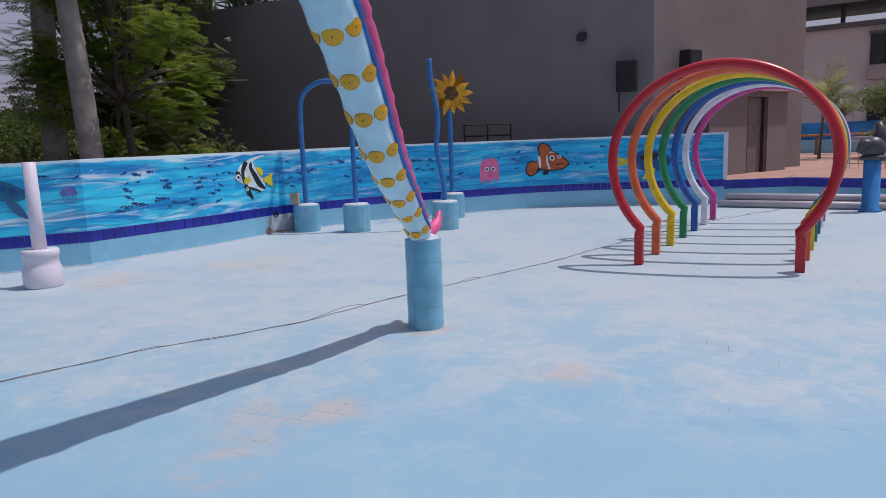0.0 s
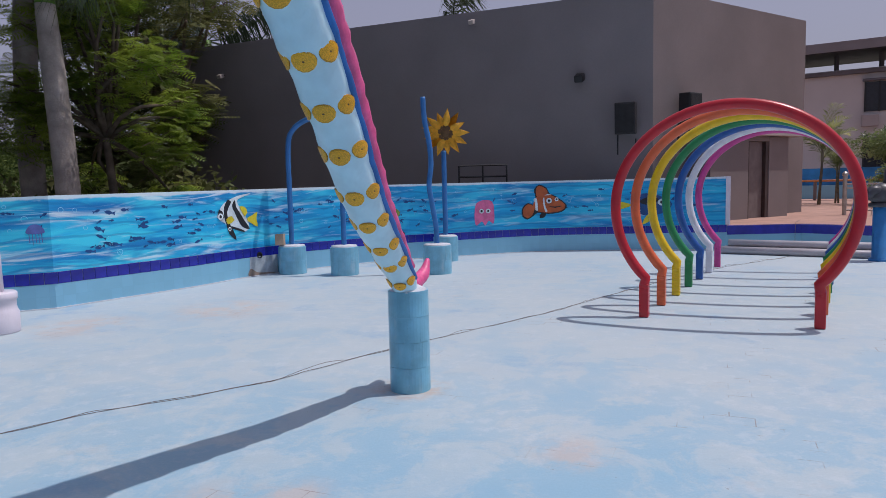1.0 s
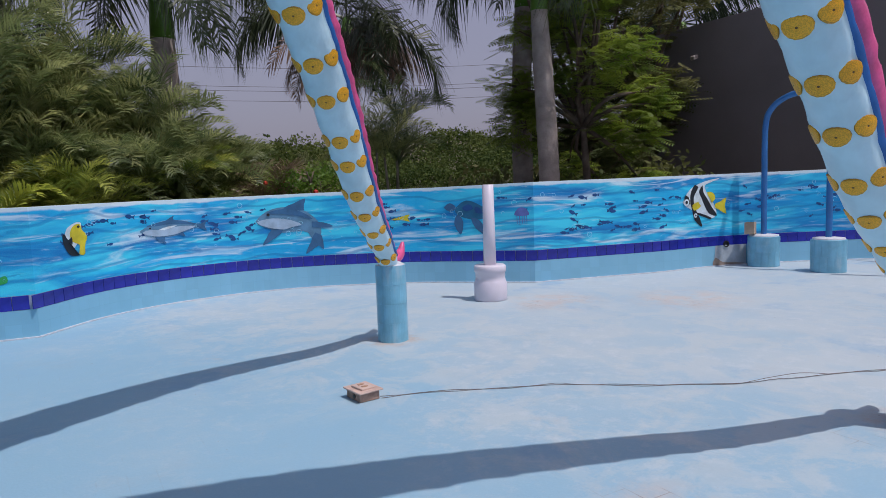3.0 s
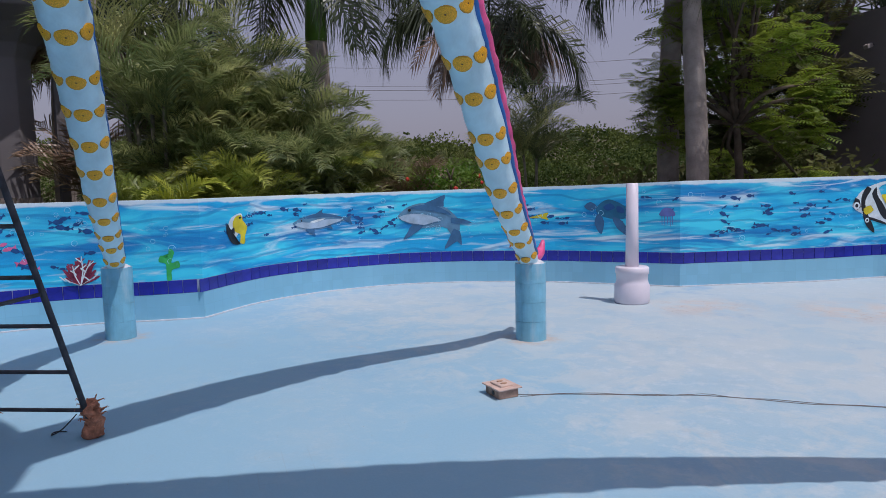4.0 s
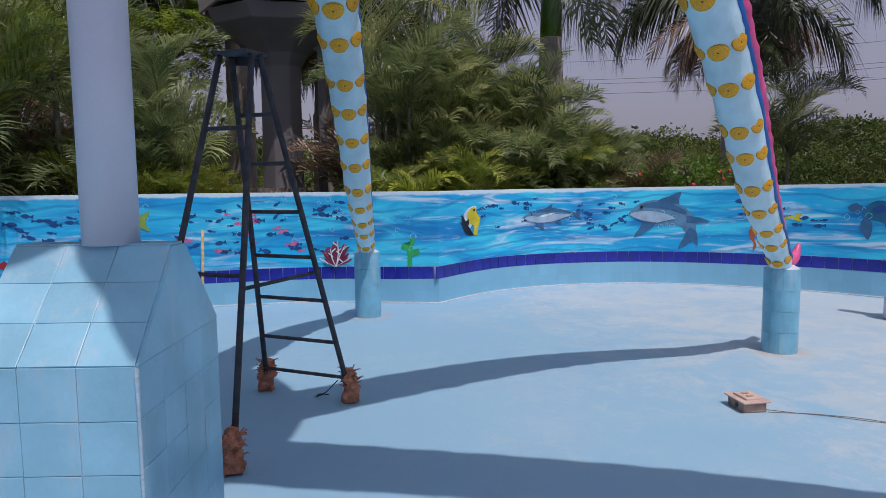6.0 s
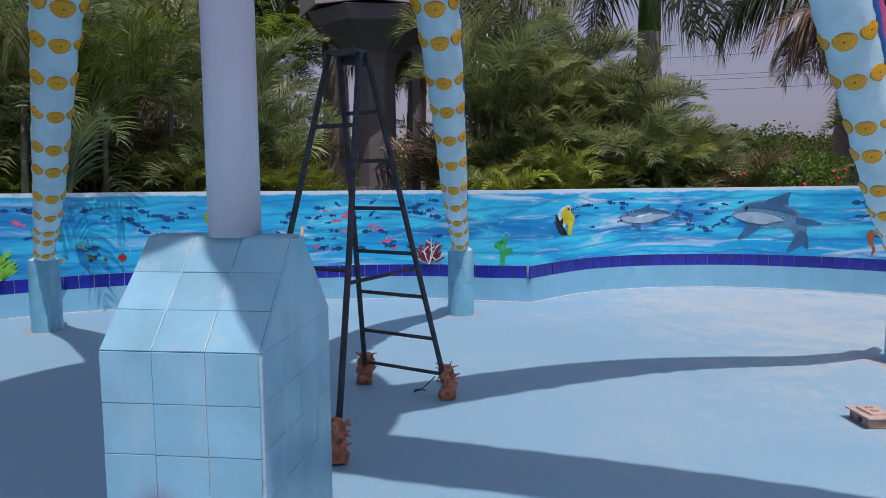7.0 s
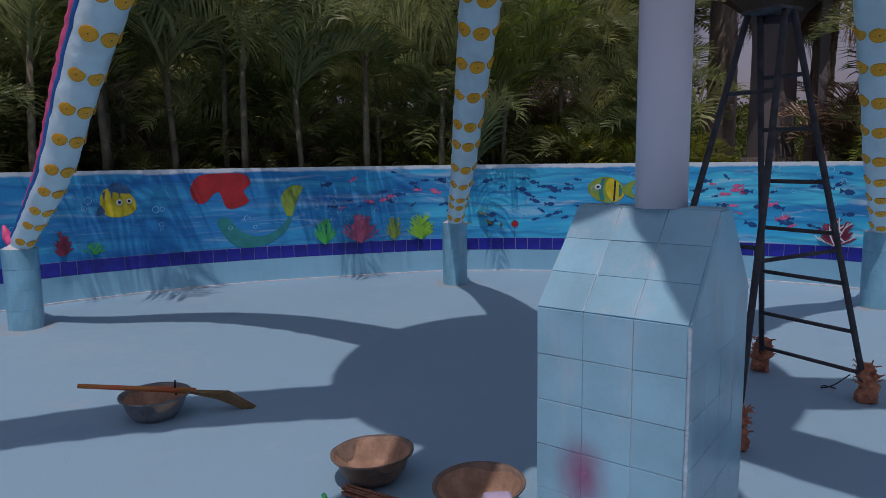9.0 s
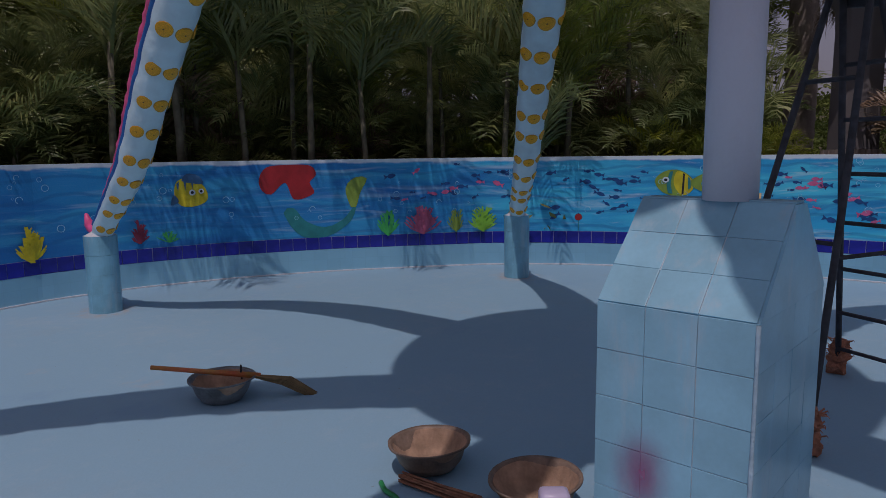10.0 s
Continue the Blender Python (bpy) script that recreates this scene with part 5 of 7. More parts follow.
# ---- switch box and its cable ----
jb = thing("switch_box", "small beige junction box lying on the floor", "box", loc=(-3.33, 4.19, 0))
BM = pose(0, 0, 0, 0, 0, -16)
bm = bmesh.new()
box(bm, (0.20, 0.16, 0.062), BM @ pose(0, 0, 0.033), 0.005)
part("case", bm, mat("box_wood", (0.33, 0.21, 0.16), 0.8, vary=0.35, scale=14), jb)
bm = bmesh.new()
box(bm, (0.245, 0.195, 0.012), BM @ pose(0, 0, 0.072, 1, 0, 2), 0.004)
part("lid", bm, mat("box_lid", (0.55, 0.40, 0.34), 0.7, vary=0.15, scale=12), jb, "pale flat lid")
bm = bmesh.new()
box(bm, (0.15, 0.11, 0.016), BM @ pose(0, 0, 0.083, 0, 0, 4), 0.004)
part("socket_plate", bm, mat("socket_plate", (0.58, 0.44, 0.38), 0.5), jb)
for dx in (-0.03, 0.03):
    bm = bmesh.new()
    box(bm, (0.02, 0.045, 0.008), BM @ pose(dx, 0, 0.094), 0.002)
    part("switch", bm, M_PAN_IN, jb)
bm = bmesh.new()
lathe(bm, [(0.016, 0), (0.016, 0.006)], 10, BM @ pose(0.02, -0.0795, 0.033, 90))
part("hole", bm, M_DARK, jb)
M_WIRE = mat("grey_wire", (0.17, 0.14, 0.13), 0.6, vary=0.2)
cable = thing("electric_cable", "thin dark twisted cable trailing across the pool floor", "cable", loc=(-3.22, 4.27, 0))
CAB = [(-3.22, 4.27), (-2.99, 4.55), (-2.6, 4.91), (-2.2, 5.25), (-1.67, 5.55), (-1.12, 6.0), (-0.5, 6.7), (0.07, 7.26), (0.62, 7.78), (1.25, 8.38), (2.55, 9.81), (4.52, 11.84), (6.59, 13.43), (7.4, 14.8), (7.9, 15.6)]
for k in range(2):
    r = random.Random(k)
    line = [Vector((p.x + 0.05 * noise.noise(Vector((p.x * 3.6, p.y * 3.6, 7 * k))), p.y + 0.045 * noise.noise(Vector((p.x * 2.3, p.y * 2.3, 3 + 7 * k))), 0.004 + 0.10 * max(0, noise.noise(Vector((p.x * 1.6, p.y * 1.6, 9 * k))) - 0.25))) for p in spline(CAB, 0.08)]
    line = [p if p.y < 14.72 else Vector((p.x, p.y, 0.55)) for p in line]
    bm = bmesh.new()
    tube(bm, [p - Vector((-3.22, 4.27, 0)) for p in line], 0.0023, 5)
    part("wire", bm, M_WIRE, cable)


# ---- mason's pans and tools ----
def pan(label, x, y, z, r=0.185, h=0.13, tilt=(0, 0, 0), shell=None):
    t = thing("mortar_pan", label, "pan", "mortar pans", loc=(x, y, z))
    t.rotation_euler = [radians(a) for a in tilt]
    bm = bmesh.new()
    lathe(bm, [(r * 0.45, 0), (r * 0.62, 0.008), (r * 0.80, h * 0.4), (r * 0.95, h), (r * 1.04, h + 0.008), (r * 1.04, h - 0.002), (r * 0.97, h - 0.010)], 36, end=False)
    for v in bm.verts:
        nn = noise.noise_vector((v.co + Vector((x, y, 0))) * 6)
        v.co += Vector((nn.x, nn.y, 0)) * 0.008
    part("pan_shell", bm, shell or M_PAN, t, "worn bare steel" if shell else "rust-stained steel", True)
    bm = bmesh.new()
    prof = [(r * 0.945, h - 0.004), (r * 0.78, h * 0.42), (r * 0.58, 0.022), (0.02, 0.018)]
    vs = [[bm.verts.new((q * math.cos(math.tau * k / 36), q * math.sin(math.tau * k / 36), z2)) for k in range(36)] for q, z2 in prof]
    for a, b in zip(vs, vs[1:]):
        for k in range(36):
            bm.faces.new((a[k], a[(k + 1) % 36], b[(k + 1) % 36], b[k]))
    bm.faces.new(vs[-1])
    part("lining", bm, M_PAN_IN, t, "dried cement inside", True)
    return t


pan("grey steel mason's pan with tools across it", -3.29, -2.37, 0, 0.195, 0.14, (0, 0, 0), mat("bare_steel", (0.20, 0.21, 0.22), 0.5, metal=0.4, vary=0.35, scale=9, bump=0.3))
pan("brown rusty mason's pan standing on the pool floor", -2.84, -0.80, 0.012, 0.19, 0.13, (2, -2, 20))
pan("rusty mason's pan with dried mortar beside the pier", -2.66, -0.24, 0.01, 0.19, 0.13, (3, 2, 0))
stick = thing("painted_stick", "long red and yellow stick laid across a pan", "stick", loc=(-3.29, -2.37, 0))
bm = bmesh.new()
e0, e1 = (Vector((0.19, -0.37, 0.225)), Vector((-0.12, 0.20, 0.135)))
tube(bm, [e0, e0.lerp(e1, 0.5), e1], [0.014, 0.016, 0.02], 8)
part("rod", bm, mat("red_stick", (0.46, 0.07, 0.04), 0.6, vary=0.3, scale=6, second=(0.42, 0.22, 0.05)), stick, "", True)
bm = bmesh.new()
rr = random.Random(2)
for k in range(60):
    a, b = rr.uniform(-0.035, 0.035), rr.uniform(-0.02, 0.02)
    tube(bm, [e1 + Vector((a * 0.3, b * 0.3, 0)) + (e0 - e1) * 0.12, e1 + (e1 - e0).normalized() * 0.16 + Vector((a, b, -0.02 + b)), e1 + (e1 - e0).normalized() * 0.38 + Vector((a * 0.7, b * 0.5, -0.125 + b * 0.5))], [0.004, 0.004, 0.002], 4)
part("bristles", bm, mat("broom_straw", (0.20, 0.14, 0.07), 0.9, vary=0.3), stick, "brown broom straw")
ring = thing("bucket_handle", "small dark metal hook standing in the pan", "hook", loc=(-3.38, -2.29, 0.13))
bm = bmesh.new()
tube(bm, [(0, 0, -0.02), (0, 0, 0.05), (0.015, 0.01, 0.075), (0.03, 0.02, 0.06), (0.03, 0.02, 0.03)], 0.006, 6)
part("hook", bm, M_DARK, ring)
M_TWIG = mat("red_brown_twig", (0.26, 0.12, 0.07), 0.85, vary=0.3, scale=30)
bundle = thing("broom_bundle", "bundle of thin brown broom sticks lying on the floor", "broom", loc=(-2.62, -0.66, 0))
for k in range(26):
    bm = bmesh.new()
    a, b, c = rr.uniform(-0.025, 0.025), rr.uniform(0.008, 0.05), rr.uniform(-0.04, 0.04)
    tube(bm, [(-0.06 + a, -0.22 + c * 0.3, b), (0.0 + a, 0.0, b), (0.04 + a * 1.5, 0.20 + c, b * 0.9)], 0.005, 4)
    part("twig", bm, M_TWIG, bundle)
tub = thing("plastic_handle_tub", "pale lilac plastic container standing by the pier", "container", loc=(-2.47, -0.13, 0))
bm = bmesh.new()
box(bm, (0.09, 0.12, 0.20), pose(0, 0, 0.1, 0, 0, 20), 0.02)
part("tub_body", bm, mat("lilac_plastic", (0.55, 0.48, 0.66), 0.35, vary=0.05), tub, "", True)
for k in range(2):
    bm = bmesh.new()
    box(bm, (0.012, 0.07, 0.012), pose(0.05, 0, 0.12 + 0.03 * k, 0, 0, 20), 0.003)
    part("rib", bm, M_DARK, tub)
rag = thing("yellow_rag", "crumpled yellow plastic sheet on the floor", "rag", loc=(-2.43, -0.33, 0))
bm = bmesh.new()
bmesh.ops.create_icosphere(bm, subdivisions=3, radius=0.07)
for v in bm.verts:
    v.co = Vector((v.co.x * 1.2, v.co.y, max(-0.02, v.co.z) * 1.4 + 0.02)) * (1 + 0.35 * noise.noise(v.co * 25))
    v.co.z = max(0, v.co.z)
part("sheet", bm, mat("yellow_plastic", (0.70, 0.50, 0.02), 0.4), rag, "", True)
hose = thing("green_hose", "short green plastic hose lying on the floor", "hose", loc=(-2.55, -0.86, 0))
bm = bmesh.new()
tube(bm, spline([(-0.08, -0.10, 0.012), (-0.02, -0.05, 0.012), (0.03, 0.03, 0.012), (0.12, 0.10, 0.012), (0.2, 0.2, 0.012)], 0.03), 0.012, 8)
part("tube", bm, mat("green_plastic", (0.02, 0.30, 0.09), 0.4), hose, "", True)
# sprayed pink paint on the pier's lowest tiles
bm = bmesh.new()
fan = [bm.verts.new(-PU * (0.085 + 0.19 * math.cos(t)) - PV * 0.3915 + Vector((0, 0, 0.40 + 0.19 * math.sin(t)))) for t in [math.tau * k / 20 for k in range(20)]]
bm.faces.new(fan)
bmesh.ops.recalc_face_normals(bm, faces=bm.faces[:])
M_SPRAY = bpy.data.materials.new("pink_overspray")
M_SPRAY.use_nodes = True
n, l, b = nodes_of(M_SPRAY)
b.inputs["Base Color"].default_value = (0.42, 0.06, 0.20, 1)
b.inputs["Roughness"].default_value = 0.6
co = n.new("ShaderNodeTexCoord").outputs["Generated"]
gsep = n.new("ShaderNodeVectorMath")
gsep.operation = "DISTANCE"
gsep.inputs[1].default_value = (0.5, 0.5, 0.5)
l.new(co, gsep.inputs[0])
l.new(times(n, l, ranged(n, l, gsep.outputs["Value"], 0.0, 0.5, 0.6, 0.0), noisy(n, l, co, 4, 4, lo=-0.3, hi=0.6)), b.inputs["Alpha"])
part("paint_stain", bm, M_SPRAY, pier, "pink sprayed paint stain")

# ---- east side: pipes, spray post, railing ----
for k, (a, b, z, r) in enumerate((((5.62, 14.2), (8.44, 12.36), 0.075, 0.075), ((5.75, 14.32), (8.55, 12.52), 0.075, 0.075), ((5.9, 14.45), (8.2, 13.0), 0.09, 0.09), ((5.8, 14.26), (8.3, 12.64), 0.21, 0.07), ((6.1, 14.55), (8.62, 12.95), 0.07, 0.07))):
    t = thing("plastic_pipe", "long grey plastic pipe lying along the pool edge", "pipe", "stacked pipes", loc=(*a, z))
    bm = bmesh.new()
    d = Vector((b[0] - a[0], b[1] - a[1], 0))
    tube(bm, [(0, 0, 0), d * 0.5, d], r, 16)
    part("pipe", bm, mat("grey_pvc", (0.42, 0.40, 0.43), 0.45, vary=0.12, scale=2), t, "", True)
sp = thing("spray_nozzle_post", "blue post carrying a dark grey spray nozzle head", "post", loc=(7.72, 12.5, 0))
bm = bmesh.new()
lathe(bm, [(0.19, 0), (0.18, 0.04), (0.14, 0.06), (0.14, 0.95), (0.13, 0.96)], 28)
part("post", bm, mat("bright_blue", (0.02, 0.20, 0.50), 0.4, vary=0.12), sp, "", True)
bm = bmesh.new()
bmesh.ops.create_uvsphere(bm, u_segments=20, v_segments=12, radius=0.22, matrix=pose(0, 0, 1.15) @ Matrix.Diagonal((1.0, 0.85, 0.95, 1)))
tube(bm, [(-0.05, -0.02, 1.2), (-0.22, -0.05, 1.22), (-0.30, -0.06, 1.08)], [0.13, 0.09, 0.05], 12)
tube(bm, [(0.10, 0, 1.2), (0.14, 0.02, 1.42), (0.08, 0.02, 1.60)], [0.14, 0.10, 0.05], 12)
lathe(bm, [(0.2, 0.94), (0.22, 0.98), (0.18, 1.02)], 20)
part("nozzle_head", bm, mat("dark_grey_paint", (0.06, 0.06, 0.07), 0.4, vary=0.2), sp, "dark grey moulded head", True)
rail = thing("steel_railing", "thin stainless railing along the paved deck", "railing", loc=(10.2, 17.9, 0.5))
R0, R1 = Vector((0, 0, 0)), Vector((4.6, -3.6, 0))
M_RAIL = mat("railing_steel", (0.45, 0.42, 0.38), 0.35, metal=0.7, vary=0.15)
for k in range(31):
    q = R0.lerp(R1, k / 30)
    bm = bmesh.new()
    tube(bm, [q, q + Vector((0, 0, 0.78))], 0.022 if k % 10 == 0 else 0.010, 8)
    part("baluster", bm, M_RAIL, rail)
for z in (0.12, 0.78, 0.68):
    bm = bmesh.new()
    tube(bm, [R0 + Vector((0, 0, z)), R1 + Vector((0, 0, z))], 0.02, 8)
    part("rail", bm, M_RAIL, rail)
bm = bmesh.new()
lathe(bm, [(0.05, 0), (0.05, 0.98), (0.07, 1.0), (0.07, 1.05), (0.02, 1.1)], 12)
part("newel", bm, M_RAIL, rail)
for x, y, sx in ((11.4, 16.4, 0.3),):
    t = thing("wooden_crate", "small brown wooden crate on the deck", "crate", loc=(x, y, 0.5))
    bm = bmesh.new()
    box(bm, (sx, 0.3, 0.28), pose(0, 0, 0.14, 0, 0, 20), 0.01)
    part("crate_box", bm, M_STRAW if sx > 0.4 else M_CLOTH, t)
farpool = thing("far_pool_wall", "blue painted wall of another pool behind the railing", "wall", loc=(18, 30, 0.47))
bm = bmesh.new()
box(bm, (22, 0.3, 1.35), pose(0, 0, 0.67, 0, 0, -32))
part("painted_wall", bm, mat("far_blue_wall", (0.02, 0.20, 0.46), 0.5, vary=0.4, scale=1.0), farpool)
bm = bmesh.new()
box(bm, (22, 0.5, 0.6), pose(-0.25, -0.4, 0.3, 0, 0, -32))
part("pale_base", bm, M_BASE, farpool)

bench = thing("orange_bench", "long faded orange bench beside the far pool", "bench", loc=(15.2, 28.6, 0.47))
bm = bmesh.new()
box(bm, (7.0, 0.5, 0.08), pose(0, 0, 0.82, 0, 0, -32), 0.02)
part("seat", bm, mat("faded_orange", (0.50, 0.20, 0.06), 0.6, vary=0.2, scale=3), bench)
for k in range(5):
    bm = bmesh.new()
    box(bm, (0.10, 0.4, 0.78), pose(0, 0, 0.39, 0, 0, -32) @ pose(-3.2 + 1.6 * k, 0, 0), 0.01)
    part("leg", bm, M_BROWN, bench)

# ---- grey hall behind the mural ----
CN, LF, RT = Vector((4.85, 16.2)), Vector((-7.8, 21.5)), Vector((10.1, 19.79))
hall = thing("grey_hall", "windowless dark grey rendered hall behind the pool wall", "building", loc=(*CN, 0.45))
H0 = Vector((*CN, 0.45))
bm = bmesh.new()
foot = [CN, RT, Vector((8.2, 30)), Vector((-3.8, 31)), LF]
lo = [bm.verts.new(Vector((*p, 0.45)) - H0) for p in foot]
hi = [bm.verts.new(Vector((*p, 5.73)) - H0) for p in foot]
for i in range(5):
    f = bm.faces.new((lo[i], lo[(i + 1) % 5], hi[(i + 1) % 5], hi[i]))
    f.material_index = 1 if i == 0 else 0
bm.faces.new(hi)
bmesh.ops.recalc_face_normals(bm, faces=bm.faces[:])
body = part("wall", bm, M_GREY, hall)
body.data.materials.append(M_BROWN)
rd = (RT - CN).normalized()
rn = Vector((rd.y, -rd.x))
RL = (RT - CN).length


def on_right(b, out, z):
    q = CN + rd * RL * b + rn * out
    return Vector((q.x, q.y, z)) - H0


ang_r = math.degrees(math.atan2(rd.y, rd.x))
for b0, b1 in ((0.19, 0.428), (0.566, 0.704)):
    bm = bmesh.new()
    box(bm, (RL * (b1 - b0), 0.63, 2.05), Matrix.Translation(on_right((b0 + b1) / 2, 0.33, 1.475)) @ pose(0, 0, 0, 0, 0, ang_r), 0.01)
    part("porch_wall", bm, M_BROWN, hall)
bm = bmesh.new()
box(bm, (RL * 0.138, 0.62, 0.12), Matrix.Translation(on_right(0.497, 0.33, 2.44)) @ pose(0, 0, 0, 0, 0, ang_r), 0.004)
part("lintel", bm, M_BROWN, hall)
bm = bmesh.new()
box(bm, (RL * 0.60, 0.80, 0.15), Matrix.Translation(on_right(0.48, 0.41, 2.585)) @ pose(0, 0, 0, 0, 0, ang_r), 0.01)
part("canopy", bm, M_FASCIA, hall, "pale concrete canopy slab")
bm = bmesh.new()
box(bm, (RL * 0.116, 0.045, 1.9), Matrix.Translation(on_right(0.487, 0.52, 1.42)) @ pose(0, 0, 0, 0, 0, ang_r), 0.006)
door = part("door", bm, M_DOOR, hall, "brown closed door under the canopy")
bm = bmesh.new()
lathe(bm, [(0.02, 0), (0.035, 0.03), (0.03, 0.06)], 10, Matrix.Translation(on_right(0.442, 0.545, 1.35)) @ Vector((rn.x, rn.y, 0)).to_track_quat("Z", "Y").to_matrix().to_4x4())
part("knob", bm, M_DARK, door, "small dark knob", True)
for b0, wide in ((0.4325, 0.05), (0.5555, 0.12)):
    bm = bmesh.new()
    box(bm, (wide, 0.10, 1.92), Matrix.Translation(on_right(b0, 0.58, 1.41)) @ pose(0, 0, 0, 0, 0, ang_r), 0.004)
    part("jamb", bm, M_JAMB, door, "dark wooden jamb")
ld = (LF - CN).normalized()
ln = Vector((-ld.y, ld.x)) if Vector((-ld.y, ld.x)).y < 0 else Vector((ld.y, -ld.x))
ang_l = math.degrees(math.atan2(ld.y, ld.x)) + 180


M_MESH = mat("speaker_mesh", (0.02, 0.02, 0.022), 0.85, vary=0.2, bump=0.5, fine=200)


def speaker(p, ang, z):
    t = thing("wall_speaker", "black loudspeaker hung on a bracket on the hall", "speaker", "wall speakers", loc=(p.x, p.y, z))
    m = pose(0, 0, 0, 2, 0, ang)
    bm = bmesh.new()
    box(bm, (0.45, 0.30, 0.70), m, 0.02)
    part("cabinet", bm, M_DARK, t)
    bm = bmesh.new()
    box(bm, (0.40, 0.02, 0.63), m @ pose(0, -0.155, 0), 0.005)
    part("grille", bm, M_MESH, t)
    for sx in (-0.20, 0.20):
        bm = bmesh.new()
        box(bm, (0.03, 0.04, 0.5 if sx < 0 else 0.2), pose(0, 0, 0, 0, 0, ang) @ pose(sx, 0.16, -0.55), 0.004)
        part("bracket", bm, M_DARK, t)


q = CN + ld * 0.55 + ln * 0.35
speaker(q, ang_l, 2.89)
q = CN + rd * RL * 0.145 + rn * 0.3
speaker(q, ang_r, 3.11)
for a, z, nm, lb, size in ((0.118, 3.89, "flood_lamp", "small dark flood lamp on the hall wall", 0.2), (0.31, 5.45, "security_camera", "small pale security camera under the roof edge", 0.13), (0.88, 4.8, "security_camera", "small pale security camera under the roof edge", 0.14)):
    p = CN.lerp(LF, a) + ln * 0.18
    t = thing(nm, lb, "lamp" if "lamp" in nm else "camera", loc=(p.x, p.y, z))
    bm = bmesh.new()
    box(bm, (size, size * 1.4, size * 0.8), pose(0, 0, 0, 20, 0, ang_l), 0.02)
    part("housing", bm, M_DARK if "lamp" in nm else M_FASCIA, t)
    bm = bmesh.new()
    tube(bm, [(0, 0, 0), (-ln.x * 0.2, -ln.y * 0.2, 0.05)], 0.02, 8)
    part("arm", bm, M_DARK, t)
bench = thing("metal_rack", "thin dark metal frame standing behind the pool wall", "rack", loc=(0.45, 16.4, 0.47))
for a, b in (((0, 0, 0), (0, 0, 1.46)), ((0.55, 0, 0), (0.55, 0, 1.46)), ((1.10, 0, 0), (1.10, 0, 1.46)), ((0, 0, 1.46), (1.10, 0, 1.46)), ((0, 0, 1.2), (1.10, 0, 1.2))):
    bm = bmesh.new()
    tube(bm, [a, b], 0.022, 6)
    part("bar", bm, M_DARK, bench)

# ---- white apartment house far behind ----
W0, W1 = Vector((21.5, 45.5)), Vector((40.0, 34.0))
wd = (W1 - W0).normalized()
wn2 = Vector((wd.y, -wd.x))
if wn2.y > 0:
    wn2 = -wn2
WL = (W1 - W0).length
house = thing("apartment_house", "off-white apartment house with dark windows and a roof canopy", "house", loc=(*W0, 0.45))
ang_w = math.degrees(math.atan2(wd.y, wd.x))


def on_house(s, out, z):
    q = wd * s + wn2 * out
    return Vector((q.x, q.y, z - 0.45))


bm = bmesh.new()
box(bm, (WL, 8, 7.5), Matrix.Translation(on_house(WL / 2, -4, 4.2)) @ pose(0, 0, 0, 0, 0, ang_w))
part("wall", bm, M_FACADE, house)
bm = bmesh.new()
box(bm, (WL, 0.3, 0.25), Matrix.Translation(on_house(WL / 2, 0.12, 7.75)) @ pose(0, 0, 0, 0, 0, ang_w), 0.02)
part("cornice", bm, M_CONC, house)
bm = bmesh.new()
box(bm, (WL + 2, 9, 0.35), Matrix.Translation(on_house(WL / 2, -3, 9.25)) @ pose(0, 0, 0, 3, 0, ang_w))
part("roof_canopy", bm, M_DARK, house, "dark roof canopy")
bm = bmesh.new()
box(bm, (WL + 2, 0.2, 0.55), Matrix.Translation(on_house(WL / 2, 1.5, 9.15)) @ pose(0, 0, 0, 0, 0, ang_w))
part("canopy_edge", bm, M_GREY, house)
for k in range(9):
    bm = bmesh.new()
    box(bm, (0.2, 0.2, 1.5), Matrix.Translation(on_house(1 + 2.4 * k, -1, 8.5)))
    part("canopy_post", bm, M_CONC, house)
for s in (6.5, 11.5, 16.6):
    for z in (6.2, 2.7):
        bm = bmesh.new()
        box(bm, (3.0, 0.1, 1.75), Matrix.Translation(on_house(s, 0.02, z)) @ pose(0, 0, 0, 0, 0, ang_w))
        win = part("window", bm, M_GLASS, house, "dark window")
        for dx in (-1.5, -0.75, 0, 0.75, 1.5):
            bm = bmesh.new()
            box(bm, (0.08, 0.14, 1.8), Matrix.Translation(on_house(s + dx, 0.06, z)) @ pose(0, 0, 0, 0, 0, ang_w))
            part("mullion", bm, M_DARK, win)
        bm = bmesh.new()
        box(bm, (3.3, 0.4, 0.12), Matrix.Translation(on_house(s, 0.2, z + 1.0)) @ pose(0, 0, 0, 0, 0, ang_w))
        part("sunshade", bm, M_CONC, win)
    bm = bmesh.new()
    box(bm, (0.9, 0.4, 0.7), Matrix.Translation(on_house(s - 1.2, 0.25, 4.75)) @ pose(0, 0, 0, 0, 0, ang_w), 0.03)
    part("air_conditioner", bm, M_FASCIA, house, "pale air conditioner box")

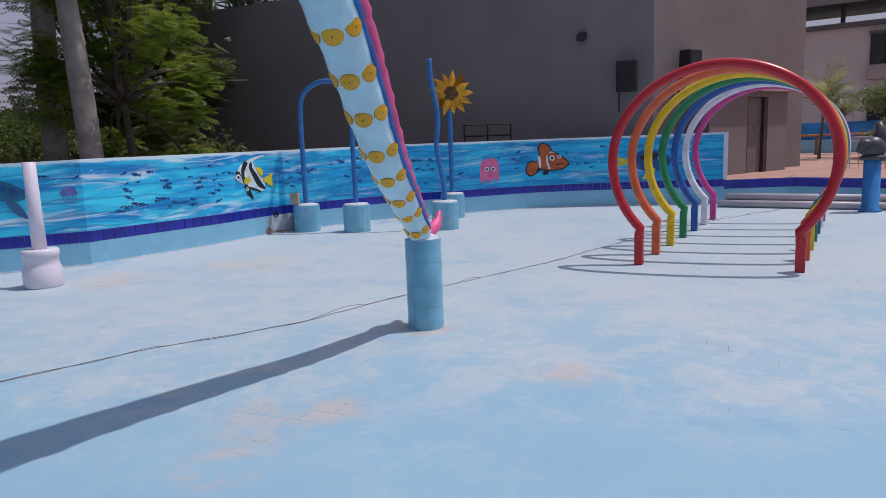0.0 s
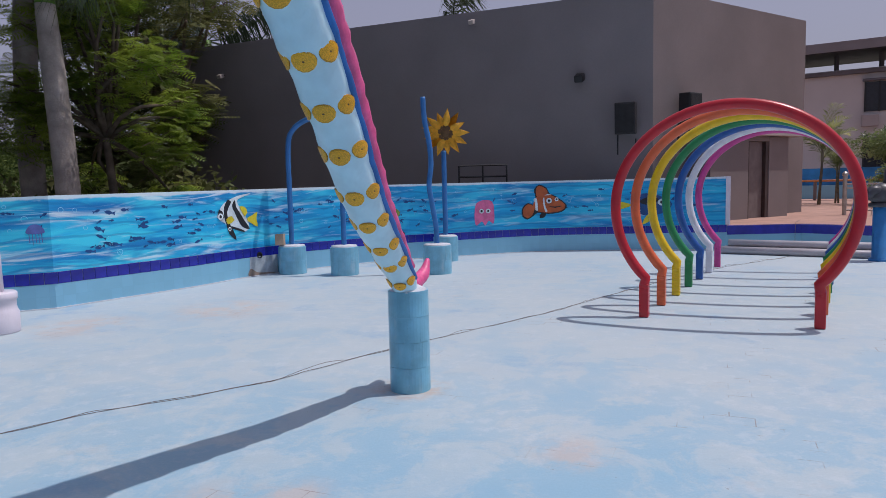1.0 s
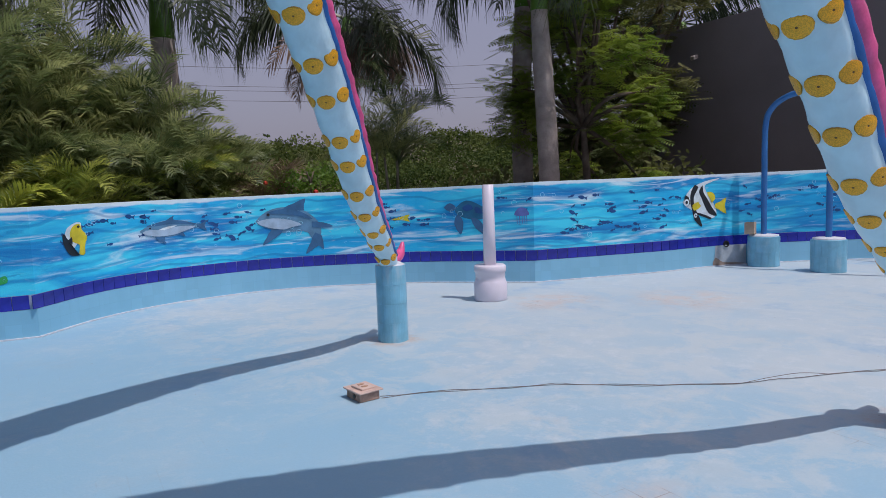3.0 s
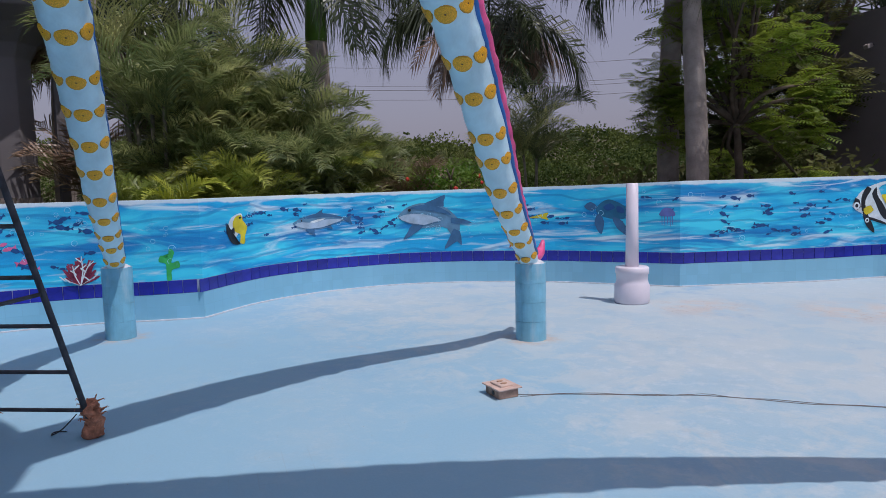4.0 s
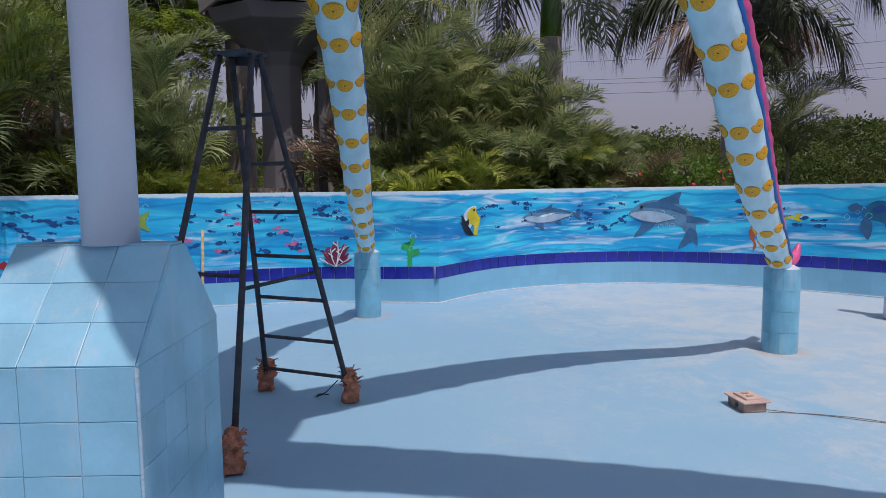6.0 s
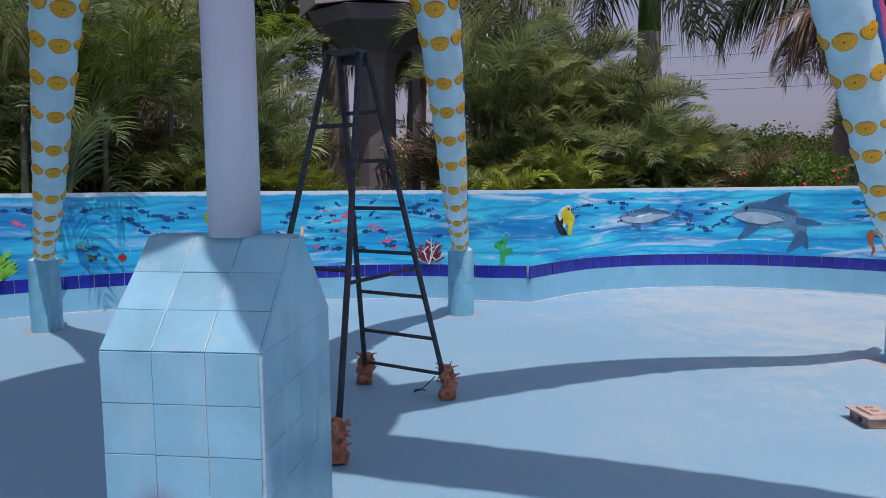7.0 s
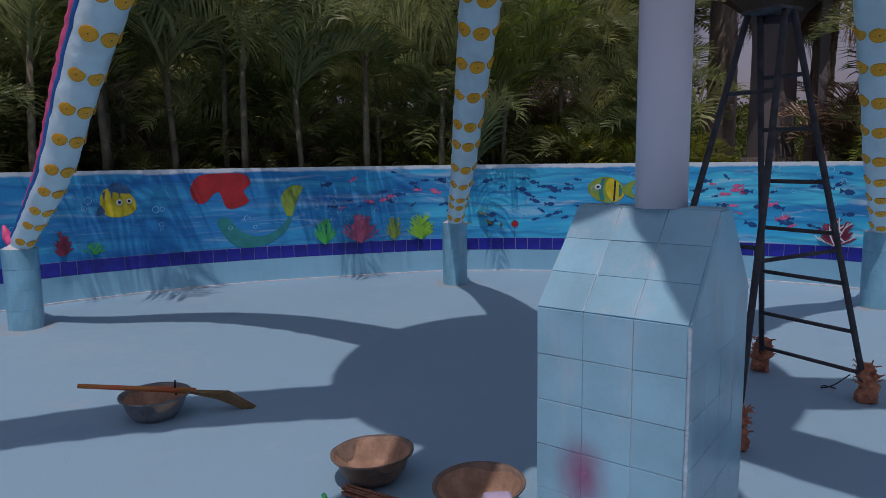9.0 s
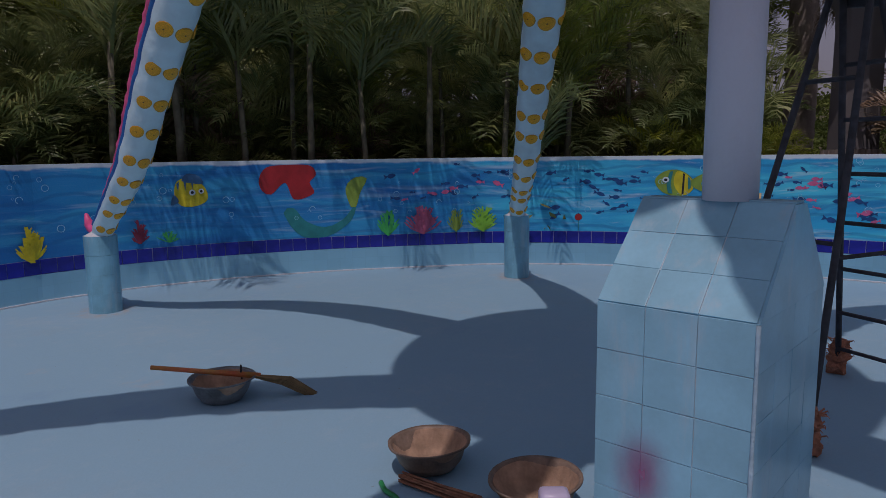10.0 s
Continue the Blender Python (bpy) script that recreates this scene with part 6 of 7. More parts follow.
# ---- concrete mushroom shelter ----
shel = thing("mushroom_shelter", "concrete shelter coloured as in shade, with a flared head on one stem", "shelter", loc=(-12.86, 2.65, 0.45))
# stem, flared underside and cap take the grey that has shade mixed in
bm = bmesh.new()
lathe(bm, [(0.42, 0), (0.40, 0.5), (0.38, 2.9), (0.40, 3.2), (0.52, 3.42), (0.85, 3.68), (1.18, 3.86), (1.30, 4.1)], 8, pose(0, 0, 0, 0, 0, 14))
bmesh.ops.bevel(bm, geom=bm.edges[:], offset=0.012, segments=1, affect="EDGES")
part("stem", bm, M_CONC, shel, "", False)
for k in range(8):
    a = math.tau * k / 8 + 0.2
    bm = bmesh.new()
    box(bm, (1.06, 0.05, 1.0), pose(1.26 * math.cos(a), 1.26 * math.sin(a), 4.62, 0, 0, math.degrees(a) + 90), 0.01)
    part("fascia", bm, M_FASCIA, shel, "pale fascia panel")
bm = bmesh.new()
lathe(bm, [(1.2, 4.2), (1.2, 5.0)], 16)
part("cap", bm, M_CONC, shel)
sheet = thing("ridged_sheet", "dusty pinkish ridged roofing sheet leaning behind the wall", "roofing sheet", loc=(-12.06, 2.53, 0.47))
bm = bmesh.new()
cols = [[bm.verts.new((0.03 * math.sin(k * math.pi / 2) - 0.25 * z, -0.42 + 0.84 * k / 40, z)) for k in range(41)] for z in (0.0, 1.0)]
for k in range(40):
    bm.faces.new((cols[0][k], cols[0][k + 1], cols[1][k + 1], cols[1][k]))
bmesh.ops.solidify(bm, geom=bm.faces[:], thickness=0.006)
part("sheet", bm, M_FASCIA, sheet)
gate = thing("timber_gate_frame", "dark upright post with a short cross arm", "post", loc=(-12.56, 3.33, 0.45))
bm = bmesh.new()
box(bm, (0.14, 0.14, 3.6), pose(0, 0, 1.8))
part("upright", bm, M_CONC, gate)
bm = bmesh.new()
box(bm, (0.12, 0.9, 0.12), pose(0, 0.3, 3.55))
part("arm", bm, M_CONC, gate)


# ---- plants ----
def frond_geo(verts, faces, m, length, pairs, leaf, width, rise, droop, hang=0.5, vee=0.5, rnd=random, start=0.12, plume=0.2):
    """A feather leaf: a curved midrib with leaflets on both sides. m places its foot; it grows along local x."""
    def at(t):
        a = rise - droop * t * t
        # the midrib bends over as it goes
        x = z = 0.0
        k = 6
        for i in range(k):
            tt = t * (i + 0.5) / k
            a = rise - droop * tt * tt * 1.6
            x += math.cos(a) * t / k
            z += math.sin(a) * t / k
        return Vector((x * length, 0, z * length)), rise - droop * t * t * 1.6
    rib = [at(i / 8) for i in range(9)]
    base = len(verts)
    for i, (p, a) in enumerate(rib):
        w = 0.016 * length * (1 - 0.85 * i / 8) * 0.6
        for y, zz in ((-w, 0), (w, 0), (0, w * 1.3)):
            verts.append(m @ (p + Vector((0, y, zz))))
    for i in range(8):
        for k in range(3):
            j = (k + 1) % 3
            faces.append((base + 3 * i + k, base + 3 * i + j, base + 3 * i + 3 + j, base + 3 * i + 3 + k))
    for i in range(pairs):
        t = start + (1 - start) * (i + rnd.uniform(-0.3, 0.3)) / pairs
        t = min(1, max(start, t))
        p, a = at(t)
        fwd = Vector((math.cos(a), 0, math.sin(a)))
        ln = leaf * (0.55 + 0.9 * math.sin(math.pi * min(1, 0.15 + t * 0.8))) * rnd.uniform(0.8, 1.1) * (1 - 0.5 * max(0, t - 0.75) / 0.25)
        for sd in (-1, 1):
            sweep = 0.55 + 0.45 * t + rnd.uniform(-0.15, 0.15)
            d = (Vector((0, sd, 0)) * math.cos(sweep) + fwd * math.sin(sweep) + Vector((0, 0, vee + rnd.uniform(-plume, plume)))).normalized()
            q1 = p + d * ln * 0.5
            q2 = p + d * ln + Vector((0, 0, -hang * ln * rnd.uniform(0.5, 1.2)))
            w = fwd * width * 0.5
            b = len(verts)
            verts.extend(m @ v for v in (p - w * 0.5, p + w * 0.5, q1 + w, q1 - w, q2))
            faces.append((b, b + 1, b + 2, b + 3))
            faces.append((b + 3, b + 2, b + 4))


def geo_mesh(name, verts, faces, material, smooth=False):
    me = bpy.data.meshes.new(name)
    me.from_pydata([tuple(v) for v in verts], [], faces)
    me.materials.append(material)
    return me


def geo_part(name, verts, faces, material, parent, label=""):
    ob = new(name, geo_mesh(name, verts, faces, material))
    ob.parent = parent
    return tagged(ob, label)


def areca(seed, stems, height, label, material, spread=0.5, fl=1.7, pairs=30):
    """A clump of thin stems, each with a head of arching leaves."""
    r = random.Random(seed)
    t = thing("areca_palm", label, "palm", "garden palms")
    for k in range(stems):
        verts, faces = [], []
        a = r.uniform(0, math.tau)
        d = spread * math.sqrt(r.random())
        h = height * r.uniform(0.45, 1.0)
        foot = Vector((d * math.cos(a), d * math.sin(a), 0))
        top = foot + Vector((0.35 * d * math.cos(a) + r.gauss(0, 0.12), 0.35 * d * math.sin(a) + r.gauss(0, 0.12), h))
        bm = bmesh.new()
        tube(bm, [foot, foot.lerp(top, 0.5) + Vector((r.gauss(0, 0.04), r.gauss(0, 0.04), 0)), top], [0.05, 0.042, 0.03], 8)
        part("stem", bm, M_STEM, t, "", True)
        n = r.randint(6, 9)
        for j in range(n):
            yaw = 360 * j / n + r.uniform(-20, 20)
            m = Matrix.Translation(top) @ pose(0, 0, -0.05 * j, 0, 0, yaw) @ pose(0, 0, 0, r.uniform(-18, 18))
            frond_geo(verts, faces, m, fl * r.uniform(0.75, 1.15), pairs, 0.48 * fl / 1.7, 0.034, radians(r.uniform(45, 86)), r.uniform(0.7, 1.6), 0.3, 0.5, r)
        geo_part("crown", verts, faces, material, t)
    return t


def place(t, spots, base=True):
    """The first spot takes the thing itself, the others copies: x, y, z, turn, size."""
    for i, (x, y, z, turn, size) in enumerate(spots):
        m = pose(x, y, z, 0, 0, turn) @ Matrix.Diagonal((size, size, size, 1))
        if i == 0:
            t.matrix_basis = m
        else:
            copy_thing(t, m)


def polar(deg, dist):
    """A place seen from the fountain's side: degrees to the left of north, metres off."""
    return 0.0 - math.sin(radians(deg)) * dist, 0.5 + math.cos(radians(deg)) * dist


GZ = 0.47
# groups of areca clumps along the west and south walls
r = random.Random(12)
kinds = [areca(1, 7, 1.7, "bushy green areca palm clump beyond the pool wall", M_PALM, 0.6, 1.7),
         areca(2, 5, 2.6, "tall thin-stemmed areca palm beyond the pool wall", M_PALM, 0.5, 1.6),
         areca(3, 8, 1.3, "low dense areca palm clump beyond the pool wall", M_PALM, 0.8, 1.5),
         areca(4, 4, 3.4, "tall areca palm with arching leaves beyond the wall", M_PALM, 0.45, 1.9)]
spots = {0: [], 1: [], 2: [], 3: []}
fresh, single = [], []
for deg in np.concatenate((np.arange(49, 92, 2.9), np.arange(94, 152, 3.1))):
    edge = float(np.interp(deg, [40, 50, 60, 70, 75, 90, 110, 130, 150], [11.6, 10.9, 9.9, 9.0, 9.2, 8.9, 8.8, 8.8, 7.6]))
    near = edge + (1.3 if deg < 92 else 0.9) + 1.0 * r.random()
    if deg < 57:
        k, size = r.choice((0, 2)), r.uniform(0.55, 0.8)
    elif deg < 73:
        k, size = r.choice((0, 1, 1, 3)), r.uniform(0.85, 1.1)
    else:
        k, size = r.choice((0, 1, 1, 3)), r.uniform(0.75, 1.1)
    if 74.5 < deg < 87.5:
        if 76.5 < deg < 85.5:
            continue
        k, size = 2, 0.5
    spots[k].append((*polar(deg + r.uniform(-1, 1), near), GZ, r.uniform(0, 360), size))
for deg in np.arange(60, 154, 3.4):
    if 71 < deg < 89:
        continue
    k = r.choice((1, 3, 3)) if deg > 84 else r.choice((1, 1, 0))
    spots[k].append((*polar(deg + r.uniform(-1.5, 1.5), r.uniform(12.5, 15.5)), GZ, r.uniform(0, 360), r.uniform(0.85, 1.2) if deg > 84 else r.uniform(0.8, 1.05)))
for deg in np.arange(98, 156, 4.2):
    spots[3].append((*polar(deg + r.uniform(-1.5, 1.5), r.uniform(15.5, 18)), GZ, r.uniform(0, 360), r.uniform(1.15, 1.6)))
for deg, dist, size, k in ((41.8, 13.5, 0.72, 3), (46, 15, 0.8, 0), (52, 15, 0.75, 0), (56, 13, 0.8, 2), (40, 16, 0.8, 2)):
    spots[k].append((*polar(deg, dist), GZ, r.uniform(0, 360), size))
for deg, size in ((58, 0.7), (65.5, 0.9), (71.5, 0.75), (87.5, 0.75), (91, 0.85), (106, 0.8), (124, 0.8), (139, 0.75)):
    edge = float(np.interp(deg, [50, 60, 70, 75, 90, 110, 130, 150], [10.9, 9.9, 9.0, 9.2, 8.9, 8.8, 8.8, 7.6]))
    fresh.append((*polar(deg, edge + r.uniform(0.9, 1.6)), GZ, r.uniform(0, 360), size))
place(areca(14, 6, 1.6, "fresh yellow-green areca palm clump beyond the wall", M_FRESH, 0.5, 1.5), fresh)
for deg in (97, 102.5, 111, 119, 123.5, 133, 141):
    edge = float(np.interp(deg, [50, 60, 70, 75, 90, 110, 130, 150], [10.9, 9.9, 9.0, 9.2, 8.9, 8.8, 8.8, 7.6]))
    single.append((*polar(deg + r.uniform(-1, 1), edge + r.uniform(0.45, 1.3)), GZ, r.uniform(0, 360), r.uniform(0.65, 1.15)))
place(areca(27, 1, 3.0, "single-stemmed areca palm leaning over the wall", M_PALM, 0.05, 1.8, 34), single[::2])
place(areca(28, 2, 2.6, "slender twin-stemmed areca palm beside the wall", M_FRESH, 0.2, 1.6, 34), single[1::2])
for deg, dist, size, k in ((59.5, 12.0, 0.92, 1), (62, 11.4, 0.95, 0), (64.5, 12.3, 0.95, 1), (67, 11.5, 0.9, 1), (69.5, 12.2, 1.0, 1), (71.8, 11.6, 0.9, 0), (55, 12.3, 0.72, 1), (52.5, 12.8, 0.7, 0), (69.5, 12, 0.95, 3), (66.5, 12.5, 0.9, 3), (64, 11.8, 0.85, 3), (61.5, 12.3, 0.74, 3), (58.5, 12, 0.74, 1), (55.5, 12.4, 0.64, 1)):
    spots[k].append((*polar(deg, dist), GZ, r.uniform(0, 360), size))
lean = []
for deg, size in ((106.5, 1.0), (112.5, 1.1), (118.0, 0.9), (122.5, 1.1), (127.5, 1.0), (132.5, 1.15), (137.0, 1.05)):
    edge = float(np.interp(deg, [90, 110, 130, 150], [8.9, 8.8, 8.8, 7.6]))
    lean.append((*polar(deg, edge + 0.42), GZ, r.uniform(0, 360), size))
place(areca(31, 1, 3.3, "areca palm whose leaves reach out over the pool", M_PALM, 0.03, 2.4, 44), lean)
for k, t in enumerate(kinds):
    place(t, spots[k])
lime = areca(8, 1, 0.9, "small yellow-green palm leaning over the pool wall", M_LIME, 0.05, 0.75, 18)
place(lime, [(*polar(69.3, 9.25), GZ + 0.35, 20, 1.0), (*polar(95, 9.9), GZ + 0.5, 100, 1.1)])
dry = areca(9, 2, 1.2, "half-dry brown palm clump beyond the pool wall", M_DRY, 0.4, 1.6)
place(dry, [(*polar(49.5, 12), GZ, 0, 0.8), (*polar(72.5, 12.4), GZ, 60, 1.5), (*polar(118, 10.6), GZ, 150, 1.2), (*polar(98, 11.2), GZ + 0.6, 190, 1.1), (*polar(133, 10.5), GZ, 250, 1.3)])


def royal(seed, height, n, label, shaft=1.6, rad=0.24, fl=3.6, droop=(1.0, 1.6), material=M_ROYAL, skirt=0):
    """A single smooth ringed trunk, a green shaft and a crown of long drooping leaves."""
    r = random.Random(seed)
    t = thing("royal_palm", label, "palm", "royal palms")
    bm = bmesh.new()
    zs = np.linspace(0, height, 46)
    pts = [Vector((0.10 * math.sin(z * 0.5 + seed), 0.06 * math.sin(z * 0.7), z)) for z in zs]
    rr = [rad * float(np.interp(z / height, [0, 0.1, 0.5, 0.8, 1], [1.15, 1.0, 0.98, 0.9, 0.78])) * (1.035 if i % 3 == 0 else 1.0) for i, z in enumerate(zs)]
    tube(bm, pts, rr, 20)
    part("trunk", bm, M_TRUNK, t, "", True)
    top = pts[-1]
    bm = bmesh.new()
    tube(bm, [top - Vector((0, 0, 0.05)), top + Vector((0, 0, shaft * 0.4)), top + Vector((0, 0, shaft))], [rad * 0.82, rad * 0.75, rad * 0.42], 16)
    part("crownshaft", bm, M_SHAFT, t, "smooth green crownshaft", True)
    verts, faces = [], []
    for j in range(n):
        m = Matrix.Translation(top + Vector((0, 0, shaft * 0.95))) @ pose(0, 0, 0, 0, 0, 360 * j / n * 1.618 * 2 + r.uniform(-15, 15)) @ pose(0, 0, 0, r.uniform(-25, 25))
        frond_geo(verts, faces, m, fl * r.uniform(0.85, 1.1), 95, 0.66, 0.05, radians(r.uniform(-15, 60)), r.uniform(*droop), 0.85, -0.15, r, 0.12, 0.75)
    geo_part("crown", verts, faces, material, t)
    if skirt:
        verts, faces = [], []
        for j in range(skirt):
            m = Matrix.Translation(top + Vector((0, 0, shaft * 0.6))) @ pose(0, 0, 0, 0, 0, 360 * j / skirt + r.uniform(-15, 15)) @ pose(0, 0, 0, r.uniform(-30, 30))
            frond_geo(verts, faces, m, fl * r.uniform(0.55, 0.8), 36, 0.5, 0.05, radians(r.uniform(-40, -5)), r.uniform(0.7, 1.1), 0.6, 0.0, r)
        geo_part("dead_leaves", verts, faces, M_DRY, t, "hanging dry brown leaves")
    return t


rp = royal(21, 4.3, 14, "royal palm with a smooth grey ringed trunk", 1.5, 0.20, 3.7)
place(rp, [(*polar(28.5, 13.6), GZ, 0, 1.0), (*polar(30.3, 15.2), GZ, 140, 1.1)])
rp2 = royal(22, 4.0, 16, "royal palm with drooping dark leaves", 1.6, 0.27, 4.0)
place(rp2, [(*polar(58.2, 14.2), GZ, 40, 1.0), (*polar(84, 17.5), GZ, 10, 1.25)])
rp3 = royal(23, 4.6, 10, "palm with a skirt of hanging dry leaves", 0.7, 0.24, 3.4, (1.0, 1.6), M_ROYAL, 22)
place(rp3, [(*polar(44.7, 18.0), GZ, 0, 1.0), (*polar(77.0, 15.0), GZ, 80, 0.9), (*polar(18.5, 27.5), GZ, 30, 1.25), (*polar(-1.0, 36), GZ, 80, 1.55)])


def leafy(name, label, seed, height, clumps, sprays, leaf=0.10, material=M_LEAF, feathered=True, stem=0.12, foot_spread=0.0):
    """A tree: trunk, limbs to each clump, and sprays of small leaves scattered through the clumps."""
    r = random.Random(seed)
    t = thing(name, label, "tree")
    bm = bmesh.new()
    fork = Vector((0, 0, height * 0.35))
    tube(bm, [(0, 0, 0), (0.06, 0.03, height * 0.18), fork], [stem * 1.2, stem, stem * 0.85], 10)
    for c, size in clumps:
        c = Vector(c)
        mid = fork.lerp(c, 0.5) + Vector((r.gauss(0, 0.2), r.gauss(0, 0.2), 0.15))
        tube(bm, spline([fork, mid, c], 0.3), [stem * 0.6 * (1 - 0.8 * k / (len(spline([fork, mid, c], 0.3)) - 1)) + 0.008 for k in range(len(spline([fork, mid, c], 0.3)))], 7)
        for _ in range(4):
            tubeend = c + Vector((r.gauss(0, size * 0.5), r.gauss(0, size * 0.5), r.gauss(0, size * 0.35)))
            tube(bm, [mid.lerp(c, 0.7), c.lerp(tubeend, 0.5) + Vector((0, 0, 0.05)), tubeend], [0.02, 0.014, 0.006], 5)
    part("trunk", bm, M_BARK, t, "", True)
    verts, faces = [], []
    total = sum(s ** 2 for _, s in clumps)
    for c, size in clumps:
        for _ in range(int(sprays * size * size / total)):
            d = Vector((r.gauss(0, 1), r.gauss(0, 1), r.gauss(0, 1))).normalized() * size * (0.35 + 0.65 * r.random() ** 0.5)
            p = Vector(c) + Vector((d.x, d.y, d.z * 0.7))
            m = Matrix.Translation(p) @ pose(0, 0, 0, r.uniform(-20, 20), r.uniform(-5, 30), r.uniform(0, 360))
            if feathered:
                nl = 7
                for i in range(nl):
                    for sd in (-1, 1):
                        x = leaf * 0.75 * i
                        b = len(verts)
                        w = leaf * 0.42
                        y = sd * leaf * 1.7 * (1 - 0.06 * (i - 3) ** 2)
                        verts.extend(m @ Vector(v) for v in ((x, 0, 0), (x + w, 0.15 * y, 0), (x + w * 1.4, y, -0.02), (x + w * 0.4, y * 0.8, -0.01)))
                        faces.append((b, b + 1, b + 2, b + 3))
            else:
                for i in range(5):
                    b = len(verts)
                    q = Vector((r.uniform(-1, 1), r.uniform(-1, 1), r.uniform(-0.5, 0.5))) * leaf * 1.6
                    mm = m @ Matrix.Translation(q) @ pose(0, 0, 0, r.uniform(-60, 60), r.uniform(-60, 60), r.uniform(0, 360))
                    verts.extend(mm @ Vector(v) for v in ((-leaf * 0.5, 0, 0), (0, -leaf * 0.3, 0.01), (leaf * 0.6, 0, 0), (0, leaf * 0.3, 0.01)))
                    faces.append((b, b + 1, b + 2, b + 3))
    geo_part("crown", verts, faces, material, t)
    return t


def clumps_in(seed, n, rx, ry, z0, z1, s0, s1):
    r = random.Random(seed)
    return [((r.uniform(-rx, rx), r.uniform(-ry, ry), r.uniform(z0, z1)), r.uniform(s0, s1)) for _ in range(n)]


place(leafy("leafy_tree", "bright green feathery-leaved tree beside the grey hall", 31, 6, clumps_in(31, 24, 1.2, 1.2, 0.7, 6.6, 0.40, 0.75), 2300, 0.072, M_LEAF, True, 0.08), [(*polar(25.6, 14.8), GZ, 0, 1.0)])
place(leafy("leafy_tree", "dark green feathery-leaved tree behind the royal palms", 32, 6, clumps_in(32, 20, 1.6, 1.4, 1.0, 6.5, 0.6, 1.1), 1800, material=M_SCRUB), [(*polar(25.5, 19.5), GZ, 0, 1.0), (*polar(21.0, 22), GZ, 80, 1.2)])
place(leafy("leafy_tree", "tall feathery-leaved tree behind the garden palms", 33, 7, clumps_in(33, 22, 2.4, 2.4, 3.6, 8.0, 0.8, 1.4), 2600, 0.12), [(*polar(93.5, 17), GZ, 0, 1.0), (*polar(112, 20), GZ, 120, 1.1), (*polar(128, 19), GZ, 200, 1.1), (*polar(143, 17), GZ, 200, 1.0)])
place(leafy("round_tree", "small round green tree on the paved deck", 34, 3.2, clumps_in(34, 18, 1.9, 1.7, 1.0, 2.9, 0.6, 0.95), 4200, 0.10, M_PALM, False), [(15.6, 22.4, 0.0, 0, 1.0)])
place(areca(35, 2, 2.5, "slender green areca palm behind the corner of the hall", M_PALM, 0.35, 1.5, 24), [(13.2, 24.6, 0.45, 40, 1.0), (14.0, 25.2, 0.45, 160, 0.72)])
shrub = leafy("flowering_shrub", "low shrub with small red blooms behind the wall", 36, 1.2, clumps_in(36, 12, 1.1, 0.8, 0.5, 1.6, 0.4, 0.6), 900, 0.08, M_LEAF, False, 0.05)
bm = bmesh.new()
rr = random.Random(5)
for _ in range(12):
    bmesh.ops.create_icosphere(bm, subdivisions=1, radius=rr.uniform(0.03, 0.06), matrix=Matrix.Translation((rr.uniform(-0.9, 0.9), rr.uniform(-0.6, 0.6), rr.uniform(1.1, 1.6))))
tagged(part("blooms", bm, M_BLOOM, shrub, "red blooms"), kind="stuff")
place(shrub, [(*polar(47.6, 11.75), GZ - 0.15, 0, 0.85), (*polar(41, 14.5), GZ - 0.3, 200, 0.8)])


# low undergrowth and far scrub: leaves nobody could count
def scatter_leaves(name, label, category, seed, spots, per, leaf, material):
    r = np.random.RandomState(seed)
    verts, faces = [], []
    for x, y, z, rx, rz in spots:
        for _ in range(per):
            d = r.normal(size=3)
            d /= np.linalg.norm(d)
            d[2] = abs(d[2])
            k = 0.75 + 0.3 * r.rand()
            p = Vector((x + d[0] * rx * k, y + d[1] * rx * k, z + d[2] * rz * k))
            a, b = Vector(r.normal(size=3)).normalized(), Vector(r.normal(size=3)).normalized()
            b = (a.cross(b)).normalized()
            s = leaf * (0.6 + 0.8 * r.rand())
            i = len(verts)
            verts.extend((p - a * s, p - b * s * 0.5, p + a * s, p + b * s * 0.5))
            faces.append((i, i + 1, i + 2, i + 3))
    ob = new(name, geo_mesh(name, verts, faces, material))
    return tagged(ob, label, category, kind="stuff")


r = random.Random(40)
under = []
for deg in np.arange(56, 154, 0.9):
    d0 = float(np.interp(deg, [50, 60, 70, 90, 130, 150], [10.9, 10.0, 9.3, 9.1, 9.0, 7.9]))
    under.append((*polar(deg, d0 + r.uniform(0.6, 2.2)), GZ, r.uniform(0.4, 0.7), r.uniform(0.5, 1.3) if not 76 < deg < 87 else 0.35))
    under.append((*polar(deg, d0 + r.uniform(5.5, 9.0)), GZ, r.uniform(0.9, 1.5), 0.5 if 77 < deg < 86 else r.uniform(1.2, 2.6) if deg > 84 else r.uniform(0.9, 1.6)))
    if deg > 86:
        under.append((*polar(deg, r.uniform(20, 24)), GZ, r.uniform(1.2, 2.0), r.uniform(2.5, 5.0)))
for deg in np.arange(18, 58, 0.8):
    under.append((*polar(deg, r.uniform(14.5, 18.5) if deg < 38 else r.uniform(12.0, 16)), GZ, r.uniform(0.5, 0.9), r.uniform(0.9, 1.6) if deg < 36 else r.uniform(0.4, 0.8)))
scatter_leaves("undergrowth", "dark tangled undergrowth beyond the pool wall", "undergrowth", 41, under, 150, 0.11, M_SCRUB)
bm = bmesh.new()
ridge = []
for k, deg in enumerate(np.linspace(5, 100, 60)):
    ridge.append([bm.verts.new((*polar(deg, d), GZ - 0.1 + h * (0.75 + 0.35 * noise.noise(Vector((deg * 0.12, d * 0.03, 0)))))) for d, h in ((26, 0.0), (38, 1.9), (55, 4.0), (80, 7.0), (100, 7.6), (140, 0))])
